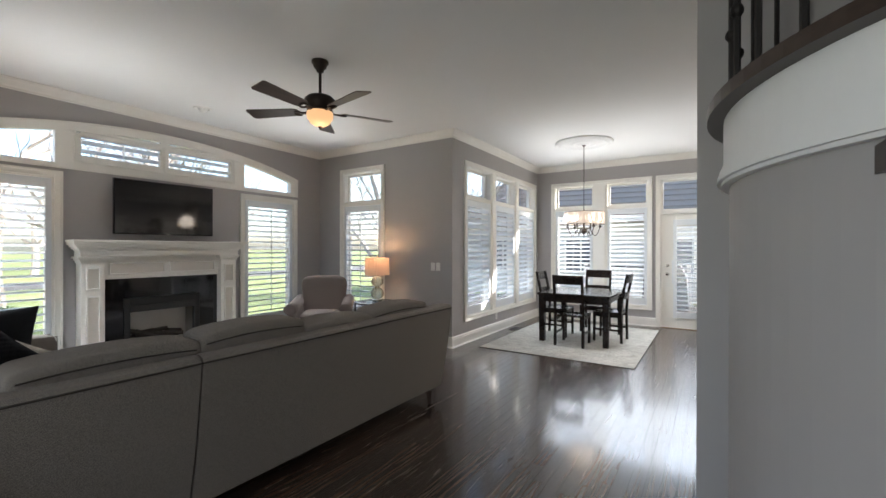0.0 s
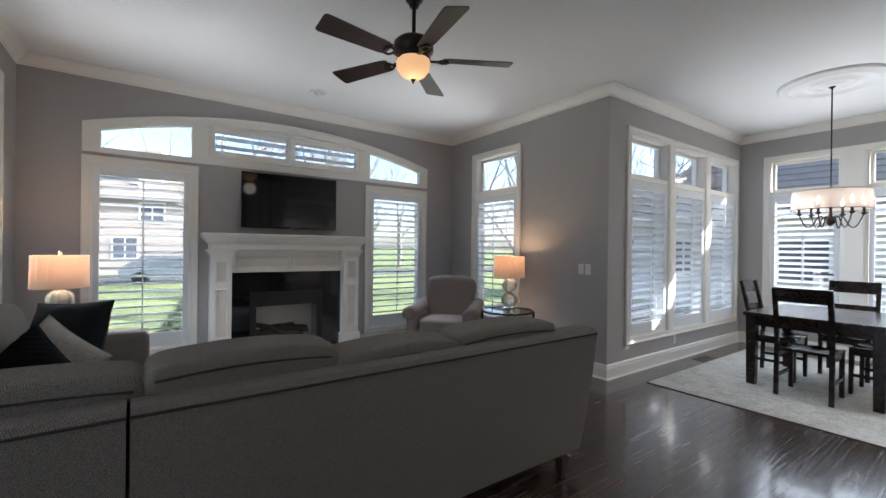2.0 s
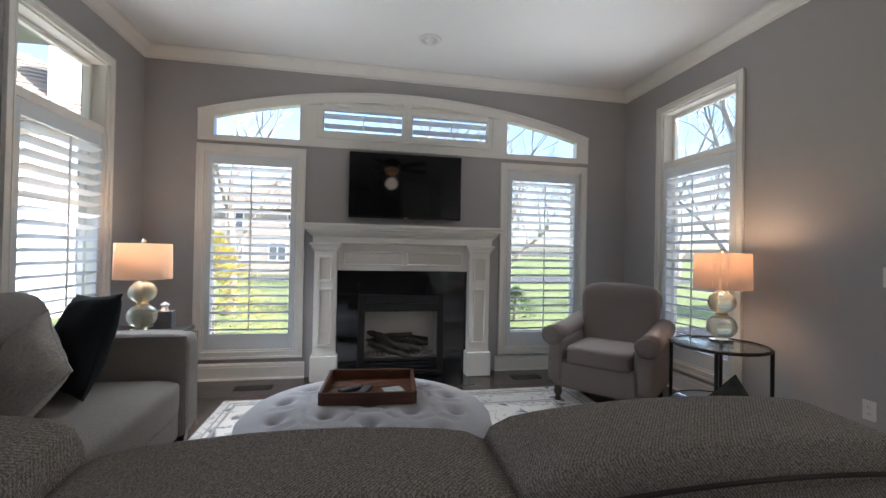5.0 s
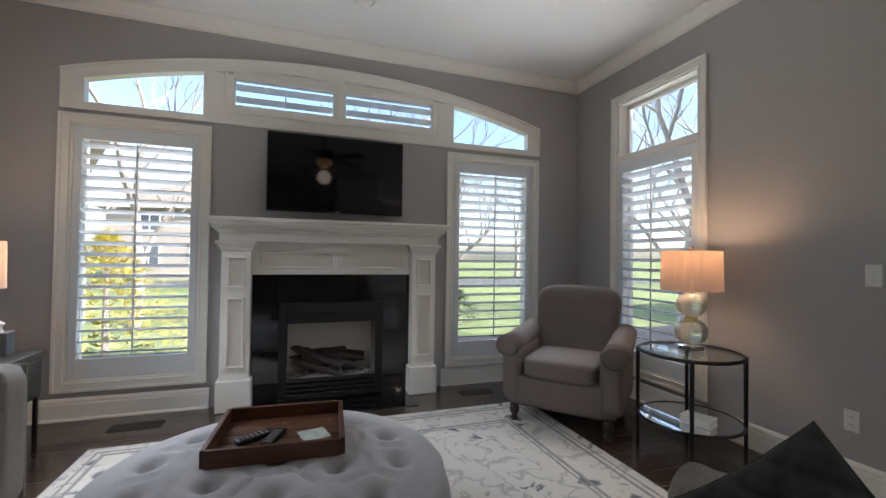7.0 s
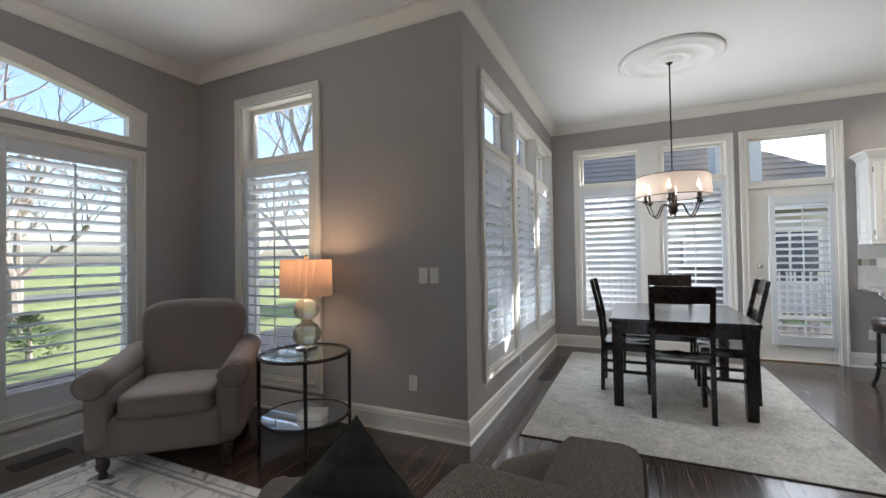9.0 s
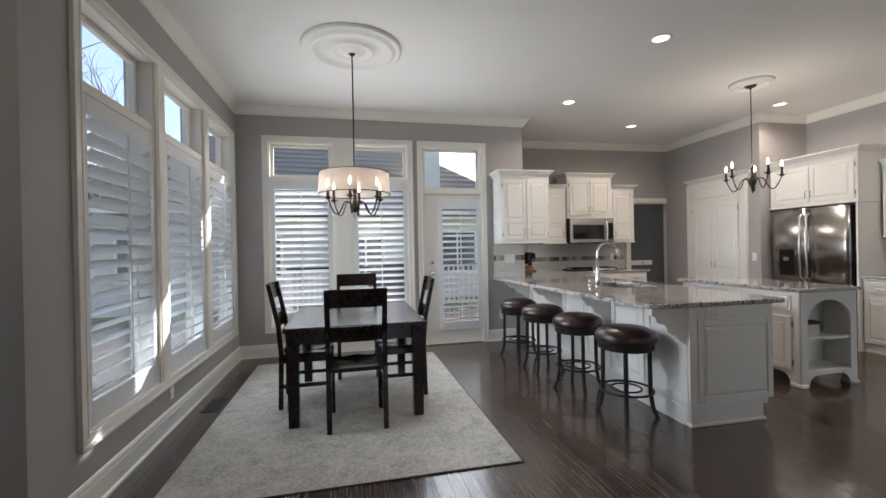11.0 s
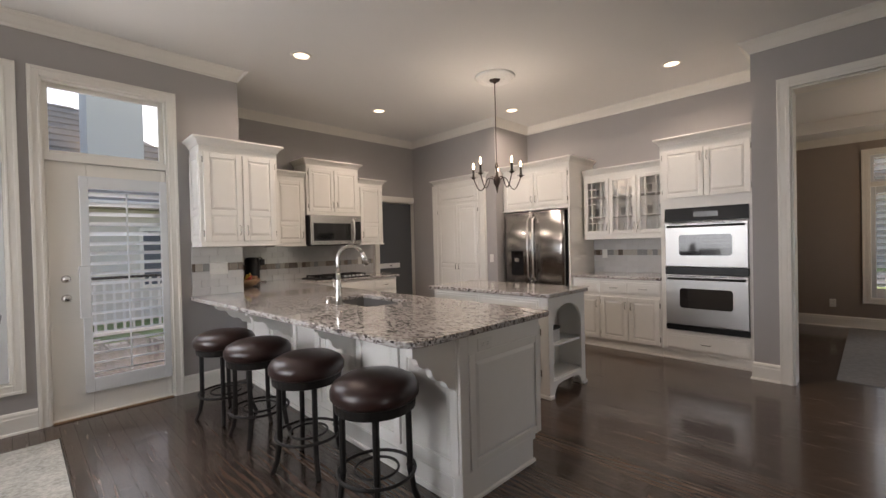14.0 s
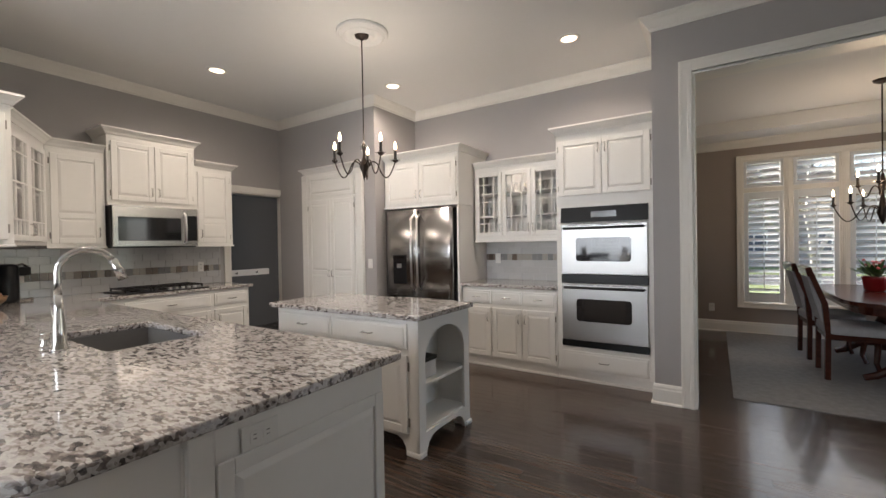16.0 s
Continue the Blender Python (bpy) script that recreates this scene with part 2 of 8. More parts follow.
# ---- large structure ----
floor = structure(part("floor", bx(-8.2, 10, -3.2, 11.5, -0.12, -0.012), mat("subfloor", (0.02, 0.014, 0.01), 0.6)), "dark-stained oak strip floor with a satin finish", "floor")
bm = box(B(), F - 0.2, N - 0.19, -2.9, S + 0.19, CE, CE + 0.15)
box(bm, N - 0.19, 0.44, -2.9, K + 0.19, CE, CE + 0.15)
box(bm, 0.44, KX + 0.2, -2.9, KB + 0.2, CE, CE + 0.15)
structure(part("ceiling", bm, M_CEIL), "smooth white painted ceiling", "ceiling")

AY, AZ, AR = 2.47, 2.905, 6.82     # middle, crown and radius of the arched transom


def arch(y, drop=0.0):
    return AZ - AR + math.sqrt((AR - drop) ** 2 - (y - AY) ** 2)


was = mark()
wl = [(0.53, 1.385, 0.27, 2.21), (3.525, 4.40, 0.24, 2.20)]
wall("wall_west", "x", F - 0.18, F, L - 0.15, S + 0.15, 0, 2.37, wl + [(2.02, 2.82, 0.15, 0.78)], "grey painted wall round the white fireplace")
bm = B()
ys = [0.53 + (4.41 - 0.53) * i / 36 for i in range(37)]
for a, b in zip(ys, ys[1:]):
    vs = [bm.verts.new((x, y, z)) for x in (F - 0.18, F) for y, z in ((a, arch(a, 0.05)), (b, arch(b, 0.05)), (b, CE), (a, CE))]
    for q in ((0, 1, 2, 3), (7, 6, 5, 4), (0, 4, 5, 1)):
        bm.faces.new([vs[i] for i in q])
box(bm, F - 0.18, F, L - 0.15, 0.53, 2.37, CE)
box(bm, F - 0.18, F, 4.41, S + 0.15, 2.37, CE)
bmesh.ops.remove_doubles(bm, verts=bm.verts, dist=1e-5)
bmesh.ops.recalc_face_normals(bm, faces=bm.faces)
structure(part("wall_west_head", bm, M_WALL), "grey painted wall above the arched transom", "wall")
settle(was, WEST)
wall("wall_living_north", "y", S, S + 0.18, F, N + 0.0, 0, CE, [(-5.293, -4.437, 0.26, 2.69)], "grey painted wall behind the armchair")
wall("wall_living_south", "y", L - 0.18, L, F, -2.2, 0, CE, [(-5.33, -4.43, 0.26, 2.69)], "grey painted wall behind the sofa")
NW = [(5.298, 6.148), (6.298, 7.148), (7.298, 8.148)]
wall("wall_breakfast_side", "x", N - 0.18, N, S + 0.18, K + 0.18, 0, CE, [(a, b, 0.39, 2.68) for a, b in NW], "grey painted wall beside the breakfast table")
BW = [(-2.742, -1.96), (-1.725, -0.988)]
wall("wall_breakfast_end", "y", K, K + 0.18, N, 0.655, 0, CE, [(a, b, 0.36, 2.69) for a, b in BW] + [(-0.799, 0.036, 0.0, 2.69)], "grey painted wall with windows and garden door")
was = mark()
wall("wall_kitchen_stub", "x", KS - 0.18, KS, KO + 0.02, KB + 0.18, 0, CE, [], "grey painted wall beside the cabinets")
wall("wall_kitchen_back", "y", KB, KB + 0.15, KS, 4.35, 0, CE, [(3.30, 4.13, 0, 2.06)], "grey painted kitchen wall with a doorway")
wall("wall_pantry", "x", 4.06, 4.2, 7.93, KB, 0, CE, [], "grey painted pantry wall")
wall("wall_pantry_return", "y", 7.93, 8.05, 4.2, KX, 0, CE, [], "grey painted end of the pantry")
wall("wall_cabinets", "x", KX, KX + 0.15, 4.9, 8.05, 0, CE, [], "grey painted wall behind the kitchen cabinets")
wall("wall_dining_opening", "x", DX, DX + 0.2, 0.2, 4.92, 0, CE, [(1.3, 4.64, 0, 2.62)], "grey painted wall with a wide cased opening")
wall("wall_return_oven", "y", 4.78, 4.92, DX + 0.2, KX + 0.15, 0, CE, [], "grey painted return beside the ovens")
settle(was, WING)
wall("wall_stair", "y", 2.10, 2.25, -0.06, 1.1, 0, CE, [], "grey painted end of the stair wall")
wall("wall_stair_back", "x", 1.1, 1.25, 0.2, 3.7, 0, CE, [], "grey painted wall behind the stair")
# the opening is put here only to go with the hall lamp
wall("wall_hall_cross", "y", 0.1, 0.25, 1.7, 3.95, 0, CE, [(2.0, 3.6, 0.0, 2.4)], "grey painted wall across the hall with an added, unseen opening")
wall("wall_foyer_east", "x", 1.7, 1.85, -2.8, 0.25, 0, CE, [], "grey painted foyer wall")
wall("wall_foyer_south", "y", -2.9, -2.75, -2.4, 1.85, 0, CE, [(-2.05, -0.45, 0.0, 2.4)], "grey painted foyer wall with an assumed entry opening")
wall("wall_foyer_west", "x", -2.38, -2.2, -2.9, L, 0, CE, [], "grey painted foyer wall")
# dining room
was = mark()
DF, DN = 7.5, 5.55
structure(part("ceiling_dining", box(bx(DX + 0.2, DF + 0.2, -0.8, 4.78, 2.86, 3.0), KX + 0.15, DF + 0.2, 4.78, DN + 0.2, 2.861, 3.0), M_CEIL), "white painted dining room ceiling", "ceiling")
DWI = [(4.18, 3.70), (3.64, 3.15), (3.09, 2.60)]
wall("wall_dining_end", "x", DF, DF + 0.18, -0.8, DN + 0.2, 0, 2.9, [(b, a, 0.42, 2.42) for a, b in DWI], "taupe painted dining room wall", M_WALLD)
wall("wall_dining_north", "y", DN, DN + 0.15, KX + 0.15, DF, 0, 2.9, [], "taupe painted dining room wall", M_WALLD)
# this wall's opening is unseen, added for the dining lamp
wall("wall_dining_south", "y", -0.8, -0.65, DX + 0.2, DF, 0, 2.9, [(5.0, 6.6, 0.5, 2.3)], "taupe painted dining room wall", M_WALLD)
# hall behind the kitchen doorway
# one dark grey for all hall walls, far darker than M_WALL
M_HALL = mat("dark_hall_wall", (0.085, 0.088, 0.087), 0.6, vary=0.04, bump=0.06, bscale=260)
wall("wall_hall_end", "y", 11.0, 11.15, 2.4, 5.4, 0, CE, [], "dark grey wall of the back hall", M_HALL)
wall("wall_hall_west", "x", 2.4, 2.55, KB + 0.15, 11.0, 0, CE, [], "dark grey wall of the back hall", M_HALL)
wall("wall_hall_east", "x", 5.3, 5.45, KB + 0.15, 11.0, 0, CE, [], "dark grey wall of the back hall", M_HALL)
structure(part("ceiling_hall", bx(2.4, 5.45, KB + 0.15, 11.15, 2.6, 2.7), M_CEIL), "white painted back hall ceiling", "ceiling")

settle(was, WING)

CROWN = [(0, -0.105), (0.012, -0.105), (0.016, -0.085), (0.03, -0.07), (0.055, -0.035), (0.07, -0.022), (0.075, -0.012), (0.085, -0.01), (0.085, 0), (0, 0)]
BASE = [(0, 0), (0.017, 0), (0.017, 0.115), (0.013, 0.125), (0.013, 0.14), (0.006, 0.155), (0, 0.16)]


def crown(p, q, out, m0=-1, m1=-1, z=CE):
    structure(part("crown_moulding", run(B(), CROWN, (*p, z), (*q, z), out=(*out, 0), m0=m0, m1=m1), M_TRIM), "cream painted crown moulding under the ceiling", "trim")


def base(p, q, out, m0=-1, m1=-1):
    ob = structure(part("baseboard", run(B(), BASE, (*p, 0), (*q, 0), out=(*out, 0), m0=m0, m1=m1), M_TRIM), "cream painted tall baseboard along the wall", "baseboard")
    bm = B()
    run(bm, [(0.017, 0), (0.03, 0), (0.028, 0.012), (0.017, 0.018)], (*p, 0), (*q, 0), out=(*out, 0), m0=m0, m1=m1)
    part("shoe_mould", bm, M_TRIM, ob)


crown((F, L), (F, S), (1, 0))
crown((F, S), (N, S), (0, -1), -1, 1)
crown((N, S), (N, K), (1, 0), 1, -1)
crown((N, K), (0.655, K), (0, -1), -1, 1)
crown((-2.2, L), (F, L), (0, 1), 1, -1)
was = mark()
crown((KS, KO), (KS, KB), (1, 0), 1, -1)
crown((KS, KB), (4.06, KB), (0, -1))
crown((4.06, KB), (4.06, 7.93), (-1, 0), -1, 1)
crown((4.06, 7.93), (KX, 7.93), (0, -1), 1, -1)
crown((KX, 7.93), (KX, 4.92), (-1, 0))
crown((KX, 4.92), (DX, 4.92), (0, 1), -1, 1)
crown((DX, 4.92), (DX, 0.25), (-1, 0), 1, -1)
settle(was, WING)
base((F, L), (F, 1.42), (1, 0), -1, 0)
base((F, 3.37), (F, S), (1, 0), 0, -1)
base((F, S), (N, S), (0, -1), -1, 1)
base((N, S), (N, K), (1, 0), 1, -1)
base((N, K), (-0.862, K), (0, -1), -1, 0)
base((0.101, K), (0.50, K), (0, -1), 0, 0)
base((-2.2, L), (F, L), (0, 1), 1, -1)
was = mark()
base((DX, 4.92), (DX, 4.73), (-1, 0), 1, 0)
base((KX, 4.92), (DX, 4.92), (0, 1), 0, 1)
base((DF, DN), (DF, -0.65), (-1, 0))
base((KX + 0.15, DN), (DF, DN), (0, -1))
base((4.06, KB), (4.06, 9.33), (-1, 0), -1, 0)
base((4.06, 8.03), (4.06, 7.93), (-1, 0), 0, 0)
settle(was, WING)


# ---- windows with louvred shutters ----
louvre_meshes = {}


def louvre(bm, w):
    """An elliptical slat along x, centred at the origin."""
    pts = [(math.cos(a) * 0.042, math.sin(a) * 0.0055) for a in [2 * math.pi * i / 10 for i in range(10)]]
    prism(bm, pts, -w / 2, w / 2, "yz")
    return bm


def shutter(parent, x0, x1, z0, z1, y, tilt=20.0, stile=0.05, top=0.10, bottom=0.11, rod=True, label=""):
    """A shutter panel: frame, slats, tilt rod and hinges."""
    bm = B()
    box(bm, x0, x0 + stile, y, y + 0.028, z0, z1, 0.003)
    box(bm, x1 - stile, x1, y, y + 0.028, z0, z1, 0.003)
    box(bm, x0 + stile, x1 - stile, y + 0.001, y + 0.027, z1 - top, z1, 0.003)
    box(bm, x0 + stile, x1 - stile, y + 0.001, y + 0.027, z0, z0 + bottom, 0.003)
    sh = part("shutter", bm, M_LOUV, parent, label)
    w = x1 - x0 - 2 * stile - 0.006
    lo, hi = z0 + bottom, z1 - top
    n = max(2, round((hi - lo) / 0.0835))
    key = round(w, 3)
    if key not in louvre_meshes:
        o = part("louvre", louvre(B(), w), M_LOUV, smooth=False)
        louvre_meshes[key] = o.data
        bpy.data.objects.remove(o)
    for i in range(n):
        o = new("louvre", louvre_meshes[key])
        o.parent = sh
        o.matrix_local = pose((x0 + x1) / 2, y + 0.014, lo + (i + 0.5) * (hi - lo) / n, -tilt + random.uniform(-0.6, 0.6))
    if rod:
        part("tilt_rod", bx((x0 + x1) / 2 - 0.006, (x0 + x1) / 2 + 0.006, y - 0.036, y - 0.026, lo + 0.03, hi - 0.02, 0.002), M_LOUV, sh)
    for z in (z0 + 0.15, z1 - 0.15):
        part("hinge", bx(x1 - 0.004, x1 + 0.01, y - 0.006, y + 0.004, z - 0.035, z + 0.035, 0.001), M_TRIM, sh)
    return sh


def casing(bm, x0, x1, z0, z1, w=0.065, d=0.026):
    """A mitred, stepped picture-frame casing whose outside is x0..x1, z0..z1, standing d into the room."""
    for a, b, f in ((0.0, w, d * 0.7), (-0.003, w * 0.3, d), (w * 0.8, w + 0.002, d * 0.85)):
        box(bm, x0 + a, x0 + b, -f, 0, z0 + a, z1 - a, 0.002)
        box(bm, x1 - b, x1 - a, -f, 0, z0 + a, z1 - a, 0.002)
        box(bm, x0 + b, x1 - b, -f, 0, z1 - b, z1 - a, 0.002)
        box(bm, x0 + b, x1 - b, -f, 0, z0 + a, z0 + b, 0.002)
    return bm


def lining(bm, x0, x1, z0, z1, depth, t=0.018):
    """A board lining inside an opening."""
    box(bm, x0 - 0.002, x0 + t, 0.0, depth, z0, z1)
    box(bm, x1 - t, x1 + 0.002, 0.0, depth, z0, z1)
    box(bm, x0 + t, x1 - t, 0.0, depth, z1 - t, z1 + 0.002)
    box(bm, x0 + t, x1 - t, 0.0, depth, z0 - 0.002, z0 + t)
    return bm


def sash(bm, x0, x1, z0, z1, y, w=0.035, t=0.04):
    box(bm, x0, x0 + w, y, y + t, z0, z1, 0.004)
    box(bm, x1 - w, x1, y, y + t, z0, z1, 0.004)
    box(bm, x0 + w, x1 - w, y + 0.001, y + t - 0.001, z1 - w, z1, 0.004)
    box(bm, x0 + w, x1 - w, y + 0.001, y + t - 0.001, z0, z0 + w, 0.004)
    return bm


def pane(parent, x0, x1, z0, z1, y):
    o = part("pane", bx(x0, x1, y, y + 0.004, z0, z1), M_GLASS, parent)
    o.visible_shadow = False
    return o


def window(name, m, x0, x1, z0, z1, split=None, label="", bottom=0.13, cased=True, tilt=20.0):
    """A window in a wall hole x0..x1, z0..z1 (local, +y outwards): lining, sash, pane and a shutter below an optional transom at split."""
    w = new(name)
    w.matrix_world = m
    structure(w, label or "tall white window with louvred plantation shutters", "window")
    if cased:
        part("casing", casing(B(), x0 - 0.063, x1 + 0.063, z0 - 0.063, z1 + 0.063), M_TRIM, w)
    part("lining", lining(B(), x0, x1, z0, z1, 0.16), M_TRIM, w)
    i0, i1, j0, j1 = x0 + 0.018, x1 - 0.018, z0 + 0.018, z1 - 0.018
    if split:
        part("transom_rail", bx(i0, i1, 0.002, 0.15, split - 0.03, split + 0.03, 0.003), M_TRIM, w)
        part("transom_sash", sash(B(), i0, i1, split + 0.03, j1, 0.09), M_TRIM, w)
        pane(w, i0 + 0.03, i1 - 0.03, split + 0.06, j1 - 0.03, 0.108)
        j1 = split - 0.03
    part("sash", sash(B(), i0, i1, j0, j1, 0.105), M_TRIM, w)
    pane(w, i0 + 0.03, i1 - 0.03, j0 + 0.03, j1 - 0.03, 0.122)
    shutter(w, i0 + 0.004, i1 - 0.004, j0 + 0.004, j1 - 0.004, 0.0, tilt=tilt, bottom=bottom)
    return w


MW, MN, MS, ME = pose(F, 0, 0, 0, 0, 90), pose(0, S, 0), pose(0, L, 0, 0, 0, 180), pose(DF, 0, 0, 0, 0, -90)
was = mark()
for i, (a, b, c, d) in enumerate(wl):
    window("window_%d" % (i + 1), MW, a, b, c, d, bottom=0.15)
settle(was, WEST)
window("window_3", MN, -5.293, -4.437, 0.26, 2.69, 2.16, "tall white window with a clear transom and louvred shutters")
window("window_4", MS, 4.43, 5.33, 0.26, 2.69, 2.16, "tall white window with a clear transom and louvred shutters")
for i, (a, b) in enumerate(NW):
    window("window_%d" % (5 + i), pose(N, 0, 0, 0, 0, 90), a, b, 0.39, 2.68, 2.20, "breakfast window with clear transom and louvred shutters", cased=False, tilt=38.0)
for i, (a, b) in enumerate(BW):
    window("window_%d" % (8 + i), pose(0, K, 0), a, b, 0.36, 2.69, 2.22, "breakfast window with clear transom and louvred shutters", cased=False, tilt=28.0)
was = mark()
for i, (a, b) in enumerate(DWI):
    dw = window("window_%d" % (10 + i), ME, -a, -b, 0.42, 2.42, 2.0, "dining room window with cream louvred shutters", cased=False, tilt=32.0)
    shutter(dw, -a + 0.022, -b - 0.022, 2.034, 2.398, 0.0, tilt=32.0, stile=0.035, top=0.04, bottom=0.04, rod=False)
settle(was, WING)


def ganged(name, m, x0, x1, z0, z1, gaps):
    bm = casing(B(), x0, x1, z0, z1)
    for a, b in gaps:
        box(bm, a, b, -0.016, 0.0, z0 + 0.065, z1 - 0.065, 0.002)
        box(bm, a + 0.02, b - 0.02, -0.022, 0.0, z0 + 0.065, z1 - 0.065, 0.002)
    o = part(name, bm, M_TRIM)
    o.matrix_world = m
    structure(o, "cream casing round the grouped windows", "trim")


ganged("trim_breakfast_side", pose(N, 0, 0, 0, 0, 90), 5.235, 8.211, 0.328, 2.742, [(6.148, 6.298), (7.148, 7.298)])
ganged("trim_breakfast_end", pose(0, K, 0), -2.805, -0.925, 0.298, 2.752, [(-1.96, -1.725)])
was = mark()
ganged("trim_dining_window", ME, -4.242, -2.54, 0.36, 2.48, [(-3.70, -3.64), (-3.15, -3.09)])
settle(was, WING)

# arched transom over the fireplace
was = mark()
aw = new("window_arch")
aw.matrix_world = MW
structure(aw, "wide white arched transom with two small shutters and clear ends", "window")
bm = B()
holes = [(0.62, 1.385), (1.60, 2.40), (2.49, 3.31), (3.52, 4.33)]


def arch_strip(bm, a, b, lo, hi, y0, y1, n=10):
    """A board between two edges lo(x) and hi(x)."""
    xs = [a + (b - a) * i / n for i in range(n + 1)]
    for p, q in zip(xs, xs[1:]):
        vs = [bm.verts.new((x, y, z)) for y in (y0, y1) for x, z in ((p, lo(p)), (q, lo(q)), (q, hi(q)), (p, hi(p)))]
        for f in ((3, 2, 1, 0), (4, 5, 6, 7), (0, 1, 5, 4), (7, 6, 2, 3)):
            bm.faces.new([vs[i] for i in f])
    return bm


arch_strip(bm, 0.467, 4.477, lambda x: arch(x, 0.10), lambda x: arch(x, 0.0), -0.02, 0.06, 40)
box(bm, 0.467, 0.61, -0.0175, 0.06, 2.31, arch(0.467, 0.05))
box(bm, 4.335, 4.477, -0.0175, 0.06, 2.31, arch(4.477, 0.05))
box(bm, 0.61, 4.335, -0.0165, 0.06, 2.31, 2.365)
box(bm, 1.385, 1.60, -0.018, 0.06, 2.365, arch(1.385, 0.09))
box(bm, 3.31, 3.52, -0.018, 0.06, 2.365, arch(3.52, 0.09))
box(bm, 2.40, 2.49, -0.018, 0.06, 2.365, 2.82)
box(bm, 1.60, 3.31, -0.0155, 0.06, 2.70, 2.78)
box(bm, 1.60, 3.31, -0.015, 0.06, 2.365, 2.475)
bmesh.ops.recalc_face_normals(bm, faces=bm.faces)
part("arch_frame", bm, M_TRIM, aw)
part("arch_bead", arch_strip(B(), 0.467, 4.477, lambda x: arch(x, 0.02), lambda x: arch(x, 0.0), -0.03, -0.019, 40), M_TRIM, aw)
bm = B()
for a, b in ((1.54, 2.445), (2.445, 3.37)):
    for r in ((a, b, 2.40, 2.415), (a, b, 2.745, 2.76), (a, a + 0.015, 2.415, 2.745), (b - 0.015, b, 2.415, 2.745)):
        box(bm, r[0], r[1], -0.03, -0.017, r[2], r[3], 0.003)
part("panel_bead", bm, M_TRIM, aw)
for a, b in holes[1:3]:
    shutter(aw, a, b, 2.475, 2.70, 0.01, stile=0.012, top=0.012, bottom=0.012, rod=False)
    part("tilt_rod", bx((a + b) / 2 - 0.005, (a + b) / 2 + 0.005, -0.03, -0.02, 2.49, 2.65), M_LOUV, aw)
for a, b in (holes[0], holes[3]):
    o = part("pane", arch_strip(B(), a - 0.01, b + 0.01, lambda x: 2.36, lambda x: arch(x, 0.08), 0.1, 0.104), M_GLASS, aw)
    o.visible_shadow = False
o = part("pane", bx(1.55, 3.36, 0.1, 0.104, 2.4, 2.8), M_GLASS, aw)
o.visible_shadow = False
settle(was, WEST)

# ---- soft shapes ----
def puff(bm, c, s, k=6.0, cuts=7, m=None):
    """A stuffed, rounded box of size s about c; a higher k gives squarer corners."""
    n, grid, vs = cuts + 1, {}, []

    def at(p):
        if p not in grid:
            grid[p] = bm.verts.new([2 * c / n - 1 for c in p])
            vs.append(grid[p])
        return grid[p]
    for ax in range(3):
        for w in (0, n):
            for i in range(n):
                for j in range(n):
                    q = []
                    for u, v in ((i, j), (i + 1, j), (i + 1, j + 1), (i, j + 1)):
                        p = [0, 0, 0]
                        p[ax], p[(ax + 1) % 3], p[(ax + 2) % 3] = w, u, v
                        q.append(at(tuple(p)))
                    bm.faces.new(q if w else q[::-1])
    for v in vs:
        p = v.co
        h = (abs(p.x) ** k + abs(p.y) ** k + abs(p.z) ** k) ** (1 / k)
        q = Vector((p.x / h * s[0] / 2, p.y / h * s[1] / 2, p.z / h * s[2] / 2))
        if m:
            q = m @ q
        v.co = q + Vector(c)
    return bm


def seam(bm, pts, r=0.004):
    return tube(bm, pts, r, 5)


def pillow_mesh(w, h, d, n=16, quilt=0.0):
    """A square cushion, plump in the middle; quilt is the spacing of stitched diamonds, if any."""
    bm = B()
    for side in (1, -1):
        g = []
        for i in range(n + 1):
            row = []
            for j in range(n + 1):
                u, v = 2 * i / n - 1, 2 * j / n - 1
                t = d / 2 * max(0.0, (1 - abs(u) ** 2.6) * (1 - abs(v) ** 2.6)) ** 0.55
                if quilt:
                    a, b = (u * w + v * h) / 2 / quilt, (u * w - v * h) / 2 / quilt
                    t -= min(t * 0.5, 0.016 * max(1 - abs((a % 1) - 0.5) * 5, 1 - abs((b % 1) - 0.5) * 5, 0))
                pull = 1 - 0.07 * (1 - u * u) * abs(v) ** 3, 1 - 0.07 * (1 - v * v) * abs(u) ** 3
                row.append(bm.verts.new((u * w / 2 * pull[1], side * t + 0.012 * noise.noise((u * 2.5, v * 2.5, side * 3.0)) * (1 - u * u), v * h / 2 * pull[0])))
            g.append(row)
        for i in range(n):
            for j in range(n):
                q = (g[i][j], g[i + 1][j], g[i + 1][j + 1], g[i][j + 1])
                bm.faces.new(q if side < 0 else q[::-1])
    bmesh.ops.remove_doubles(bm, verts=bm.verts, dist=0.002)
    return bm


def pillow(place, turn, size, material, label, quilt=0.0):
    e = thing("throw_pillow", (0, 0, 0), label, "pillow", "throw pillows on the sofa")
    e.matrix_world = pose(*place, *turn)
    c = part("cover", pillow_mesh(*size, n=48 if quilt else 16, quilt=quilt), material, e, smooth=True)
    w, h = size[0] / 2 - 0.004, size[1] / 2 - 0.004
    pts = []
    for a, b in (((-1, -1), (1, -1)), ((1, -1), (1, 1)), ((1, 1), (-1, 1)), ((-1, 1), (-1, -1))):
        for i in range(8):
            t = i / 8
            u, v = a[0] + (b[0] - a[0]) * t, a[1] + (b[1] - a[1]) * t
            pts.append((u * w * (1 - 0.07 * (1 - v * v) * abs(u) ** 3), 0, v * h * (1 - 0.07 * (1 - u * u) * abs(v) ** 3)))
    part("piping", seam(B(), pts + pts[:1], 0.005), material, c)
    return e


